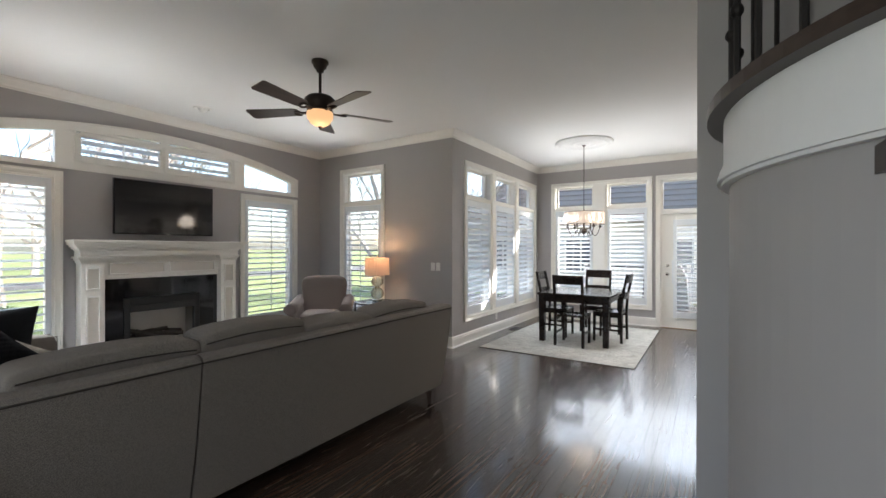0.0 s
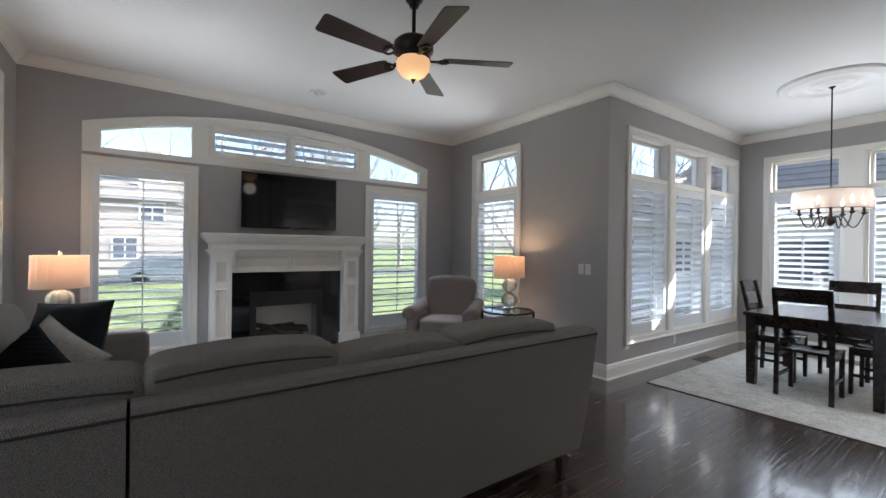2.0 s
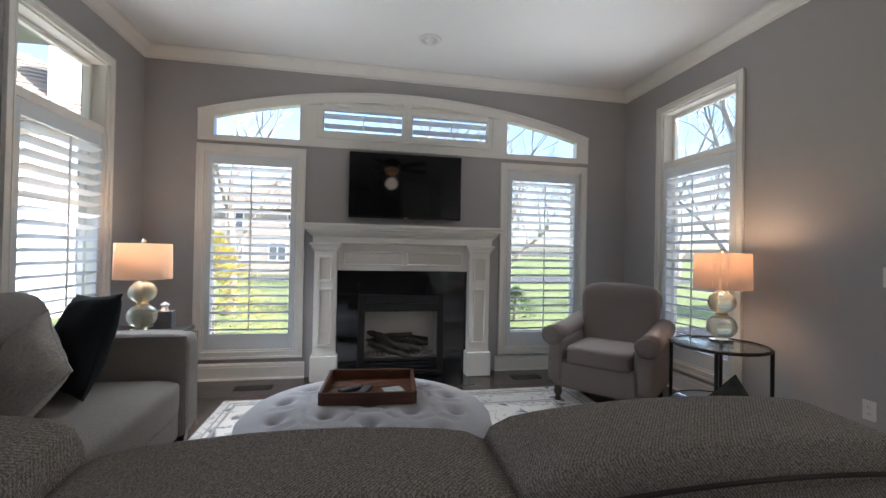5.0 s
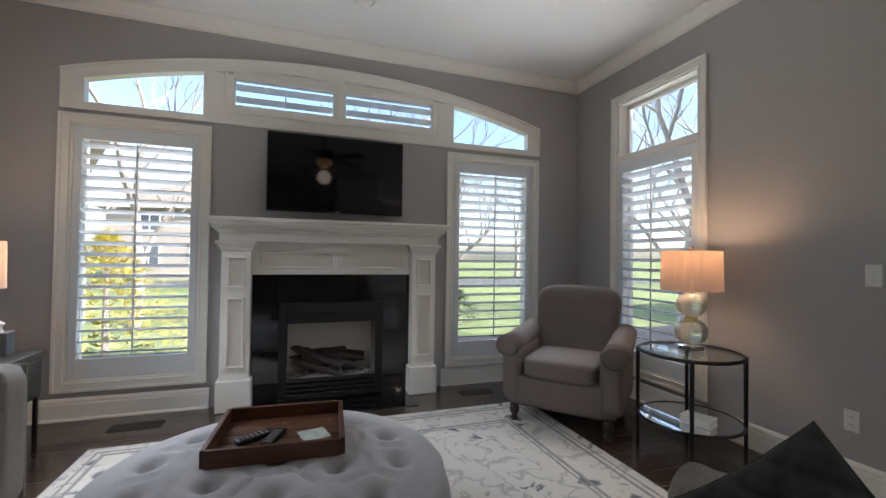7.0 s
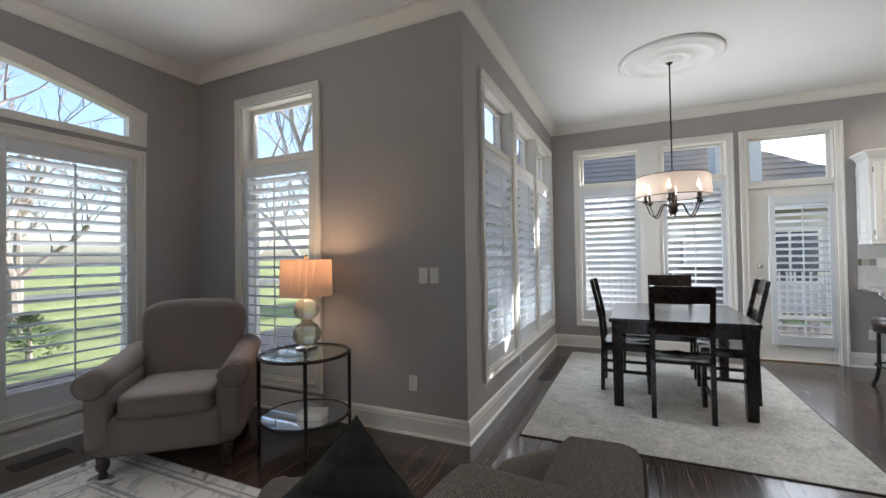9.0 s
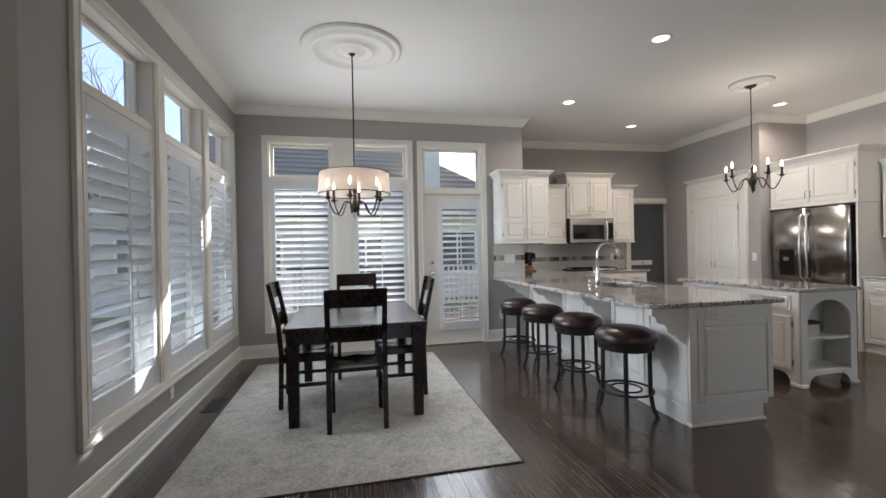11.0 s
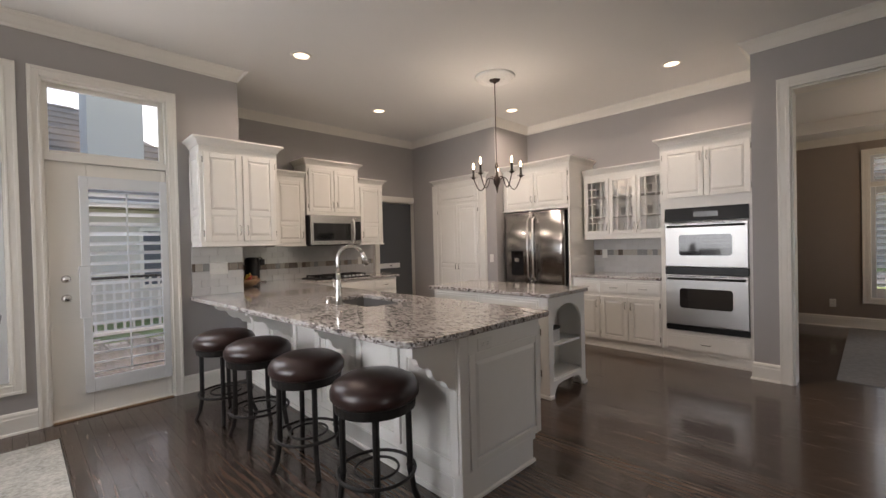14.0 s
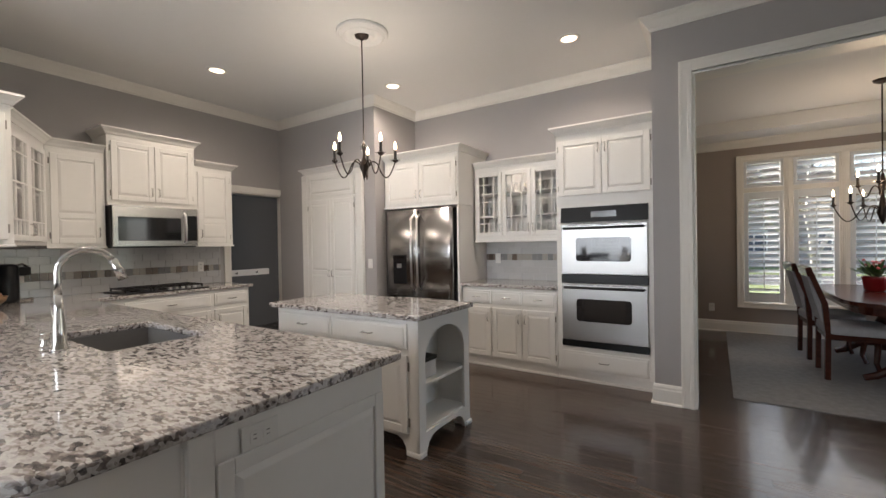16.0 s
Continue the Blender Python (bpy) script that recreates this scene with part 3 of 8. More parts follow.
# ---- sofa materials ----
def weave_chain(n, k, size=400.0):
    tc, w1, no, add = n.new("ShaderNodeTexCoord"), n.new("ShaderNodeTexWave"), n.new("ShaderNodeTexNoise"), n.new("ShaderNodeMath")
    w1.inputs["Scale"].default_value, w1.inputs["Distortion"].default_value = size / 4, 6.0
    w1.inputs["Detail"].default_value, w1.inputs["Detail Scale"].default_value = 2, 3
    w1.bands_direction = "DIAGONAL"
    no.inputs["Scale"].default_value, no.inputs["Detail"].default_value = size, 3
    k.new(tc.outputs["Object"], w1.inputs[0])
    k.new(tc.outputs["Object"], no.inputs[0])
    add.operation = "MULTIPLY_ADD"
    add.inputs[1].default_value = 0.35
    k.new(w1.outputs["Fac"], add.inputs[0])
    k.new(no.outputs[0], add.inputs[2])
    return add.outputs[0]


M_SOFA = ramp_mat("sofa_tweed", [(0.3, (0.09, 0.079, 0.069)), (0.62, (0.215, 0.192, 0.170)), (0.95, (0.42, 0.38, 0.342))], 0.95, weave_chain, bump=0.4, spec=0.15)
M_CHAIR = ramp_mat("armchair_tweed", [(0.3, (0.085, 0.068, 0.060)), (0.65, (0.165, 0.135, 0.120)), (0.95, (0.27, 0.23, 0.208))], 0.95, weave_chain, bump=0.35, spec=0.15)
M_VELVET = mat("grey_velvet", (0.36, 0.35, 0.36), 0.85, vary=0.16, scale=9, bump=0.15, bscale=300, spec=0.2)
M_VELVET.node_tree.nodes["Principled BSDF"].inputs["Sheen Weight"].default_value = 0.5
M_NAVY = mat("charcoal_velvet", (0.018, 0.020, 0.024), 0.85, vary=0.2, scale=12, bump=0.2, spec=0.2)
M_QUILT = mat("dark_green_quilt", (0.050, 0.052, 0.048), 0.85, vary=0.2, scale=14, bump=0.3, bscale=60, spec=0.2)


def paisley_chain(n, k):
    tc, no, vo = n.new("ShaderNodeTexCoord"), n.new("ShaderNodeTexNoise"), n.new("ShaderNodeTexVoronoi")
    no.inputs["Scale"].default_value, no.inputs["Detail"].default_value, no.inputs["Distortion"].default_value = 9, 5, 2.5
    k.new(tc.outputs["Object"], no.inputs[0])
    vo.inputs["Scale"].default_value = 22
    k.new(no.outputs["Color"], vo.inputs[0])
    vo.inputs["Scale"].default_value = 16
    return vo.outputs["Distance"]


M_PAISLEY = ramp_mat("paisley_linen", [(0.12, (0.55, 0.52, 0.47)), (0.2, (0.20, 0.20, 0.21)), (0.27, (0.56, 0.53, 0.48)), (0.36, (0.52, 0.49, 0.44)), (0.43, (0.16, 0.16, 0.17)), (0.5, (0.55, 0.52, 0.47))], 0.9, paisley_chain, spec=0.2)
M_SEAM = mat("sofa_piping", (0.075, 0.066, 0.058), 0.95, vary=0.15, spec=0.1)
M_LEG = ramp_mat("dark_turned_wood", [(0.2, (0.012, 0.008, 0.006)), (0.8, (0.035, 0.02, 0.014))], 0.3, wood_chain)

# ---- living room: sofa along the walkway ----
def sofa_leg(parent, x, y, h=0.13):
    bm = B()
    bmesh.ops.create_cone(bm, cap_ends=True, segments=4, radius1=0.024, radius2=0.045, depth=h, matrix=pose(x, y, h / 2, 0, 0, 45))
    part("leg", bm, M_LEG, parent, "tapered dark wooden leg")


def back_slab(bm, y0, y1, x_bot, x_top, z0, z1, t):
    """A back that leans and rolls over softly at its top."""
    prof = [(x_bot, z0)]
    prof += [(x_bot + (x_top - x_bot) * i / 6 + 0.012 * math.sin(math.pi * i / 6), z0 + (z1 - 0.03 - z0) * i / 6) for i in range(1, 7)]
    prof += [(x_top - 0.012, z1 - 0.008), (x_top - 0.04, z1), (x_top - t + 0.03, z1 - 0.002), (x_top - t, z1 - 0.03), (x_bot - t, z0)]
    n = 14
    rows = []
    for j in range(n + 1):
        y = y0 + (y1 - y0) * j / n
        rows.append([bm.verts.new((x + 0.004 * noise.noise((x * 3, y * 2, z * 3)), y, z + 0.004 * noise.noise((y * 1.7, z, 5)))) for x, z in prof])
    for a, b in zip(rows, rows[1:]):
        for i in range(len(prof)):
            bm.faces.new((a[i], a[(i + 1) % len(prof)], b[(i + 1) % len(prof)], b[i]))
    bm.faces.new(rows[0][::-1])
    bm.faces.new(rows[-1])
    bmesh.ops.recalc_face_normals(bm, faces=bm.faces)
    return bm


sofa = thing("sectional_sofa", (-0.10, -0.14, 0), "grey tweed sectional sofa with loose back cushions", "sofa", "sectional sofa")
for y0, y1 in ((1.045, 3.30), (-0.0 + 0.06, 1.035)):
    bk = part("back", back_slab(B(), y0, y1, -2.06, -1.94, 0.13, 0.90, 0.17), M_SOFA, sofa, smooth=False)
    part("piping", seam(B(), [(-1.939, y0 + (y1 - y0) * i / 12, 0.868) for i in range(13)], 0.005), M_SEAM, bk)
bm = B()
puff(bm, (-2.51, 3.25, 0.395), (0.82, 0.18, 0.53), 9)
part("arm", bm, M_SOFA, sofa, smooth=True)
bm = tube(B(), [(x, 3.25, z - 0.08) for x, z in ((-2.04, 0.89), (-2.11, 0.885), (-2.17, 0.86), (-2.22, 0.80), (-2.27, 0.74), (-2.33, 0.71), (-2.42, 0.69), (-2.62, 0.675), (-2.90, 0.665))], 0.078, 12)
part("arm_roll", bm, M_SOFA, sofa, smooth=True)
part("seat_frame", bx(-3.0, -2.1, 0.06, 3.1, 0.13, 0.30, 0.02, 2), M_SOFA, sofa)
for y0, y1 in ((1.0, 2.06), (2.08, 3.15)):
    part("seat_cushion", puff(B(), (-2.66, (y0 + y1) / 2, 0.38), (0.80, y1 - y0, 0.2), 8), M_SOFA, sofa, smooth=True)
for y0, y1, z, lean in ((0.40, 1.072, 0.98, 3), (1.084, 1.695, 1.00, 3), (1.705, 2.315, 0.945, 4), (2.325, 3.02, 0.965, 3)):
    m = Euler((0, radians(lean), 0)).to_matrix()
    bm = puff(B(), (-2.135, (y0 + y1) / 2, z - 0.285), (0.20, y1 - y0 + 0.03, 0.55), 15, 14, m)
    for v in bm.verts:
        if v.co.z > z - 0.285:
            v.co.z += 0.08 * (v.co.z - z + 0.285) * (1 - ((v.co.y - (y0 + y1) / 2) / (y1 - y0) * 2) ** 2)
    c = part("back_cushion", bm, M_SOFA, sofa, smooth=True)
    part("piping", seam(B(), [(-2.021, y0 + 0.02 + (y1 - y0 - 0.04) * i / 14, z - 0.062 + 0.016 * (1 - (2 * i / 14 - 1) ** 2)) for i in range(15)], 0.004), M_SEAM, c)
for x, y in ((-2.06, 3.13), (-2.06, 1.1), (-2.93, 3.15), (-2.06, 0.2)):
    sofa_leg(sofa, x, y)

side = thing("sectional_sofa", (0.11, -0.08, 0), "grey tweed sofa section against the wall with square arm", "sofa", "sectional sofa")
part("seat_frame", bx(-4.42, -3.0, 0.10, 1.0, 0.13, 0.30, 0.02, 2), M_SOFA, side)
part("back", bx(-4.60, -2.15, 0.05, 0.24, 0.13, 0.80, 0.03, 3), M_SOFA, side)
part("arm", puff(B(), (-4.50, 0.55, 0.43), (0.17, 0.98, 0.62), 14, 8), M_SOFA, side, smooth=True)
bm = seam(B(), [(-4.415, 0.1, 0.725), (-4.415, 1.03, 0.725), (-4.415, 1.035, 0.14)])
seam(bm, [(-4.585, 0.1, 0.725), (-4.585, 1.03, 0.725), (-4.585, 1.035, 0.14)])
part("piping", bm, M_SOFA, side)
part("seat_cushion", puff(B(), (-3.72, 0.62, 0.385), (1.40, 0.86, 0.22), 9), M_SOFA, side, smooth=True)
part("seat_cushion", puff(B(), (-2.66, 0.55, 0.385), (0.78, 0.9, 0.2), 8), M_SOFA, side, smooth=True)
for x0, x1, rz in ((-4.36, -3.55, 2), (-3.53, -2.75, -3)):
    m = Euler((radians(12), 0, radians(rz))).to_matrix()
    part("back_cushion", puff(B(), ((x0 + x1) / 2, 0.33, 0.72), (x1 - x0, 0.27, 0.58), 4.5, 8, m), M_SOFA, side, smooth=True)
sofa_leg(side, -4.50, 0.98)
sofa_leg(side, -4.50, 0.15)
pillow((-4.10, 0.52, 0.745), (-18, -4, 48), (0.57, 0.52, 0.18), M_NAVY, "plain charcoal velvet pillow leaning on the sofa arm")
pillow((-3.76, 0.47, 0.645), (-32, 24, 42), (0.53, 0.49, 0.17), M_PAISLEY, "cream pillow with a grey paisley print")
pillow((-3.36, 0.45, 0.655), (-30, 30, 36), (0.52, 0.47, 0.17), M_NAVY, "ribbed charcoal pillow on the sofa corner", 0.045)
pillow((-2.95, 0.42, 0.62), (-38, 10, 40), (0.42, 0.38, 0.15), M_PAISLEY, "small cream paisley pillow on the sofa corner")
pillow((-2.70, 3.07, 0.535), (-10, 45, 8), (0.50, 0.50, 0.18), M_QUILT, "quilted dark green pillow standing on its corner against the arm", 0.10)

# ---- end tables and lamps ----
M_PORC = mat("ribbed_cream_glass", (0.80, 0.80, 0.66), 0.10, vary=0.06, coat=0.6)
M_PORC.node_tree.nodes["Principled BSDF"].inputs["Transmission Weight"].default_value = 0.75
M_BRASS = mat("pale_brass", (0.60, 0.50, 0.36), 0.25, 1.0)


def shade_mat(name, colour, strength):
    m = mat(name, colour, 0.9, vary=0.03, scale=60, spec=0.1)
    p = m.node_tree.nodes["Principled BSDF"]
    p.inputs["Emission Color"].default_value, p.inputs["Emission Strength"].default_value = (1.0, 0.62, 0.40, 1), strength
    return m


M_SHADE = shade_mat("lit_linen_shade", (0.70, 0.56, 0.45), 0.02)
M_BULB = glow("lit_bulb", (1.0, 0.60, 0.27), 1.2)


def table_lamp(place, watts):
    e = thing("table_lamp", place, "lit table lamp with stacked ribbed glass globes and drum shade", "lamp", "table lamps")
    part("base", bx(-0.055, 0.055, -0.055, 0.055, 0, 0.03, 0.004), M_CHROME, e, "clear acrylic base")

    def globe(z, r):
        bm, seg = B(), 36
        rings = []
        for i in range(1, 12):
            a = math.pi * i / 12
            rings.append([bm.verts.new(((r * math.sin(a) * (1 + 0.035 * math.cos(12 * 2 * math.pi * j / seg))) * math.cos(2 * math.pi * j / seg), (r * math.sin(a) * (1 + 0.035 * math.cos(12 * 2 * math.pi * j / seg))) * math.sin(2 * math.pi * j / seg), z - r * 0.92 * math.cos(a))) for j in range(seg)])
        for a, b in zip(rings, rings[1:]):
            for j in range(seg):
                bm.faces.new((a[j], a[(j + 1) % seg], b[(j + 1) % seg], b[j]))
        bm.faces.new(rings[0][::-1])
        bm.faces.new(rings[-1])
        return part("globe", bm, M_PORC, e, smooth=True)
    globe(0.122, 0.098)
    part("collar", lathe(B(), [(0.035, 0.205), (0.045, 0.212), (0.035, 0.219)]), M_BRASS, e)
    globe(0.298, 0.090)
    part("neck", lathe(B(), [(0.02, 0.375), (0.025, 0.385), (0.012, 0.395), (0.012, 0.47)]), M_BRASS, e)
    bm = lathe(B(), [(0.184, 0.395), (0.179, 0.655)], 40, caps=False)
    bmesh.ops.solidify(bm, geom=bm.faces[:], thickness=0.003)
    part("shade", bm, M_SHADE, e, "glowing white linen drum shade", True)
    part("finial", lathe(B(), [(0.004, 0.635), (0.012, 0.665), (0.016, 0.675), (0.010, 0.69)]), M_BRASS, e)
    part("bulb", lathe(B(), [(0.012, 0.47), (0.03, 0.52), (0.03, 0.55), (0.012, 0.575)]), M_BULB, e)
    bm = B()
    for a in range(3):
        c, s = math.cos(a * 2.094), math.sin(a * 2.094)
        tube(bm, [(0.008 * c, 0.008 * s, 0.640), (0.177 * c, 0.177 * s, 0.647)], 0.002, 5)
    part("spider", bm, M_BRASS, e)
    lamp("table_lamp_light", "POINT", (place[0], place[1], place[2] + 0.575), watts, (1.0, 0.64, 0.36), 0.06)


M_CLEAR = clear("table_glass", (0.90, 0.95, 0.93))
M_MIRROR = mat("mirror_shelf", (0.75, 0.75, 0.75), 0.04, 1.0, vary=0.01, rvary=0.02)
et = thing("end_table", (-4.19, 4.51, 0), "round black iron end table with glass top and mirrored shelf", "table")
part("top_rim", ring(B(), (0, 0, 0.620), 0.30, 0.012, 40), M_IRON, et)
part("glass_top", lathe(B(), [(0.292, 0.617), (0.292, 0.627)], 40), M_CLEAR, et, "clear round glass top").visible_shadow = False
part("shelf_rim", ring(B(), (0, 0, 0.19), 0.30, 0.010, 40), M_IRON, et)
part("shelf", lathe(B(), [(0.292, 0.185), (0.292, 0.195)], 40), M_MIRROR, et, "mirrored lower shelf")
for a in (313, 43, 133, 223):
    c, s = math.cos(radians(a)), math.sin(radians(a))
    part("leg", tube(B(), [(0.305 * c, 0.305 * s, 0), (0.305 * c, 0.305 * s, 0.625)], 0.011, 8, 0.013), M_IRON, et)
table_lamp((-4.21, 4.55, 0.629), 1.7)
bk = thing("book", (-4.09, 4.47, 0.197), "small white closed book on the mirrored shelf", "book", rz=20)
part("pages", bx(-0.085, 0.085, -0.06, 0.06, 0.003, 0.042), M_TRIM, bk)
part("cover", bx(-0.09, 0.09, -0.065, 0.065, 0.042, 0.046, 0.001), mat("book_cover", (0.7, 0.68, 0.64), 0.5), bk)
part("cover", bx(-0.09, 0.09, -0.065, 0.065, 0, 0.003), M_TRIM, bk)

M_METALTABLE = mat("gunmetal_table", (0.06, 0.055, 0.05), 0.4, 0.6, vary=0.2, scale=10)
et = thing("side_table", (-4.98, 0.34, 0), "dark metal side table with drawer and thin legs", "table")
part("top", bx(-0.37, 0.37, -0.28, 0.28, 0.62, 0.65, 0.004), M_METALTABLE, et)
part("body", bx(-0.355, 0.355, -0.265, 0.265, 0.36, 0.62, 0.003), M_METALTABLE, et)
part("drawer", bx(-0.34, 0.34, 0.265, 0.275, 0.38, 0.60, 0.003), M_METALTABLE, et)
for x in (-0.34, 0.34):
    for y in (-0.25, 0.25):
        part("leg", bx(x - 0.01, x + 0.01, y - 0.01, y + 0.01, 0, 0.36), M_IRON, et)
et.scale = (1, 1, 0.955)
table_lamp((-5.05, 0.37, 0.6208), 1.6)
ti = thing("tissue_box", (-5.24, 0.44, 0.6208), "dark patterned tissue box with a tissue pulled up", "box", rz=10)
part("box", bx(-0.06, 0.06, -0.06, 0.06, 0, 0.13, 0.002), mat("patterned_card", (0.10, 0.10, 0.12), 0.6, vary=0.5, scale=40), ti)
bm = lathe(B(), [(0.03, 0.13), (0.02, 0.16), (0.035, 0.18), (0.006, 0.20)], 7)
part("tissue", bm, M_CEIL, ti, "white paper tissue")

# ---- armchair ----
ac = thing("armchair", (-4.90, 4.10, 0), "brown-grey tweed armchair with rolled arms and turned legs", "armchair", rz=41)
ac.scale = (1.07, 1, 0.94)
part("seat_frame", puff(B(), (0, 0.02, 0.26), (0.74, 0.76, 0.26), 14), M_CHAIR, ac, smooth=True)
c = part("seat_cushion", puff(B(), (0, -0.05, 0.44), (0.50, 0.66, 0.17), 9), M_CHAIR, ac, smooth=True)
bm = B()
for z in (0.40, 0.49):
    seam(bm, [(-0.24, -0.376, z), (0.24, -0.376, z)])
part("piping", bm, M_CHAIR, c)
m = Euler((radians(-14), 0, 0)).to_matrix()
bm = puff(B(), (0, 0, 0), (0.60, 0.22, 0.66), 6, 9)
for v in bm.verts:
    v.co.x *= 1 + 0.10 * (v.co.z / 0.33)
    v.co.z += 0.03 * (1 - (v.co.x / 0.33) ** 2) * (v.co.z > 0.2)
    v.co.y -= 0.05 * (v.co.x / 0.33) ** 2
    v.co = m @ v.co + Vector((0, 0.30, 0.70))
part("backrest", bm, M_CHAIR, ac, smooth=True)
for s in (-1, 1):
    bm = B()
    puff(bm, (s * 0.33, 0.02, 0.38), (0.13, 0.78, 0.42), 12)
    a = part("arm", bm, M_CHAIR, ac, smooth=True)
    pts = [(s * 0.352, -0.375, 0.60), (s * 0.352, -0.2, 0.605), (s * 0.35, 0.1, 0.635), (s * 0.345, 0.32, 0.67)]
    part("arm_roll", tube(B(), pts, 0.088, 16, 0.08), M_CHAIR, a, smooth=True)
    bm = lathe(B(), [(0.001, 0), (0.07, 0), (0.082, 0.006), (0.07, 0.014), (0.02, 0.012)], 18)
    bmesh.ops.transform(bm, matrix=pose(s * 0.352, -0.374, 0.60, 90), verts=bm.verts)
    part("arm_front", bm, M_CHAIR, a, smooth=True)
    part("piping", seam(B(), [(s * 0.27, -0.378, 0.15), (s * 0.27, -0.378, 0.56)]), M_CHAIR, a)
    for y in (-0.33, 0.34):
        bm = lathe(B(), [(0.016, 0), (0.024, 0.01), (0.026, 0.03), (0.018, 0.05), (0.032, 0.075), (0.036, 0.10), (0.030, 0.115), (0.034, 0.14)], 14, (s * 0.31, y, 0))
        part("leg", bm, M_LEG, ac, "turned dark wooden leg", True)

# ---- tufted ottoman with tray ----
ot = thing("ottoman", (-3.84, 2.01, 0), "round grey velvet ottoman with a button-tufted top", "ottoman")
OR = 0.63
buttons = []
for r, n, off in ((0.0, 1, 0), (0.24, 6, 0), (0.46, 12, 15)):
    buttons += [(r * math.cos(radians(off) + 2 * math.pi * i / n), r * math.sin(radians(off) + 2 * math.pi * i / n)) for i in range(n)]


def tuft(x, y, r):
    z = 0.455 - 0.05 * (r / OR) ** 4
    ds = sorted(math.hypot(x - a, y - b) for a, b in buttons)
    z -= 0.05 * math.exp(-(ds[0] / 0.035) ** 2) + 0.022 * math.exp(-ds[0] / 0.05)
    z -= 0.016 * math.exp(-((ds[1] - ds[0]) / 0.018) ** 2) * (ds[0] < 0.13)
    return z


bm = B()
prev, seg = None, 120
for i in range(1, 41):
    r = OR * i / 40 if i <= 40 else OR
    row = [bm.verts.new((r * math.cos(2 * math.pi * j / seg), r * math.sin(2 * math.pi * j / seg), tuft(r * math.cos(2 * math.pi * j / seg), r * math.sin(2 * math.pi * j / seg), r))) for j in range(seg)]
    if prev:
        for j in range(seg):
            bm.faces.new((prev[j], row[j], row[(j + 1) % seg], prev[(j + 1) % seg]))
    else:
        bm.faces.new(row)
    prev = row
for r, z in ((OR + 0.02, 0.375), (OR + 0.03, 0.33), (OR + 0.028, 0.28), (OR + 0.01, 0.20), (OR, 0.12)):
    row = [bm.verts.new(((r + 0.006 * math.cos(16 * 2 * math.pi * j / seg)) * math.cos(2 * math.pi * j / seg), (r + 0.006 * math.cos(16 * 2 * math.pi * j / seg)) * math.sin(2 * math.pi * j / seg), z)) for j in range(seg)]
    for j in range(seg):
        bm.faces.new((prev[j], row[j], row[(j + 1) % seg], prev[(j + 1) % seg]))
    prev = row
bm.faces.new(prev[::-1])
part("cushion", bm, M_VELVET, ot, smooth=True)
for a, b in buttons:
    part("button", lathe(B(), [(0.003, 0.004), (0.011, 0.003), (0.012, -0.004)], 10, (a, b, tuft(a, b, math.hypot(a, b)) + 0.008)), M_VELVET, ot)
bm = B()
for j in range(110):
    a = 2 * math.pi * j / 110
    bmesh.ops.create_icosphere(bm, subdivisions=1, radius=0.007, matrix=Matrix.Translation(((OR + 0.008) * math.cos(a), (OR + 0.008) * math.sin(a), 0.165)))
tagged(part("nailhead_trim", bm, M_CHROME, ot, "row of small silver nailheads"), kind="stuff")
for a in (45, 135, 225, 315):
    part("leg", lathe(B(), [(0.02, 0), (0.032, 0.12)], 10, (0.45 * math.cos(radians(a)), 0.45 * math.sin(radians(a)), 0.006)), M_LEG, ot)

M_TRAY = ramp_mat("reddish_tray_wood", [(0.2, (0.05, 0.018, 0.009)), (0.8, (0.14, 0.055, 0.028))], 0.4, wood_chain, bump=0.1)
tr = thing("wooden_tray", (-4.02, 2.02, 0.452), "reddish-brown wooden tray with slatted bottom on the ottoman", "tray", rz=-4)
for i in range(5):
    part("slat", bx(-0.205 + i * 0.082, -0.127 + i * 0.082, -0.235, 0.235, 0.0, 0.010, 0.002), M_TRAY, tr)
for s in (-1, 1):
    part("side", bx(-0.215, 0.215, s * 0.245 - 0.009, s * 0.245 + 0.009, 0.0, 0.065, 0.002), M_TRAY, tr)
    part("end", bx(s * 0.215 - 0.009, s * 0.215 + 0.009, -0.236, 0.236, 0.0, 0.065, 0.002), M_TRAY, tr)
    for y in (-0.2, -0.1, 0, 0.1, 0.2):
        part("stud", lathe(B(), [(0.006, 0), (0.006, 0.003), (0.003, 0.005)], 8, (s * 0.12, y, 0.010)), M_BRASS, tr)
for i, (x, y, rz) in enumerate(((-4.01, 1.92, 30), (-3.98, 1.99, 70))):
    rc = thing("remote_control", (x, y, 0.463), "black remote control lying in the tray", "remote", "remote controls", rz=rz)
    part("body", bx(-0.024, 0.024, -0.08, 0.08, 0, 0.018, 0.005, 2), M_BLACK, rc)
    for u in (-0.012, 0, 0.012):
        for v in range(6):
            part("button", bx(u - 0.004, u + 0.004, -0.06 + v * 0.02, -0.052 + v * 0.02, 0.018, 0.021), mat("rubber_key", (0.25, 0.25, 0.26), 0.6) if (i, u, v) == (0, -0.012, 0) else bpy.data.materials["rubber_key"], rc)
co = thing("coaster", (-3.97, 2.15, 0.463), "pale printed square coaster lying in the tray", "coaster", rz=15)
part("card", bx(-0.055, 0.055, -0.055, 0.055, 0, 0.008, 0.002), mat("printed_coaster", (0.45, 0.50, 0.46), 0.4, vary=0.5, scale=30), co)

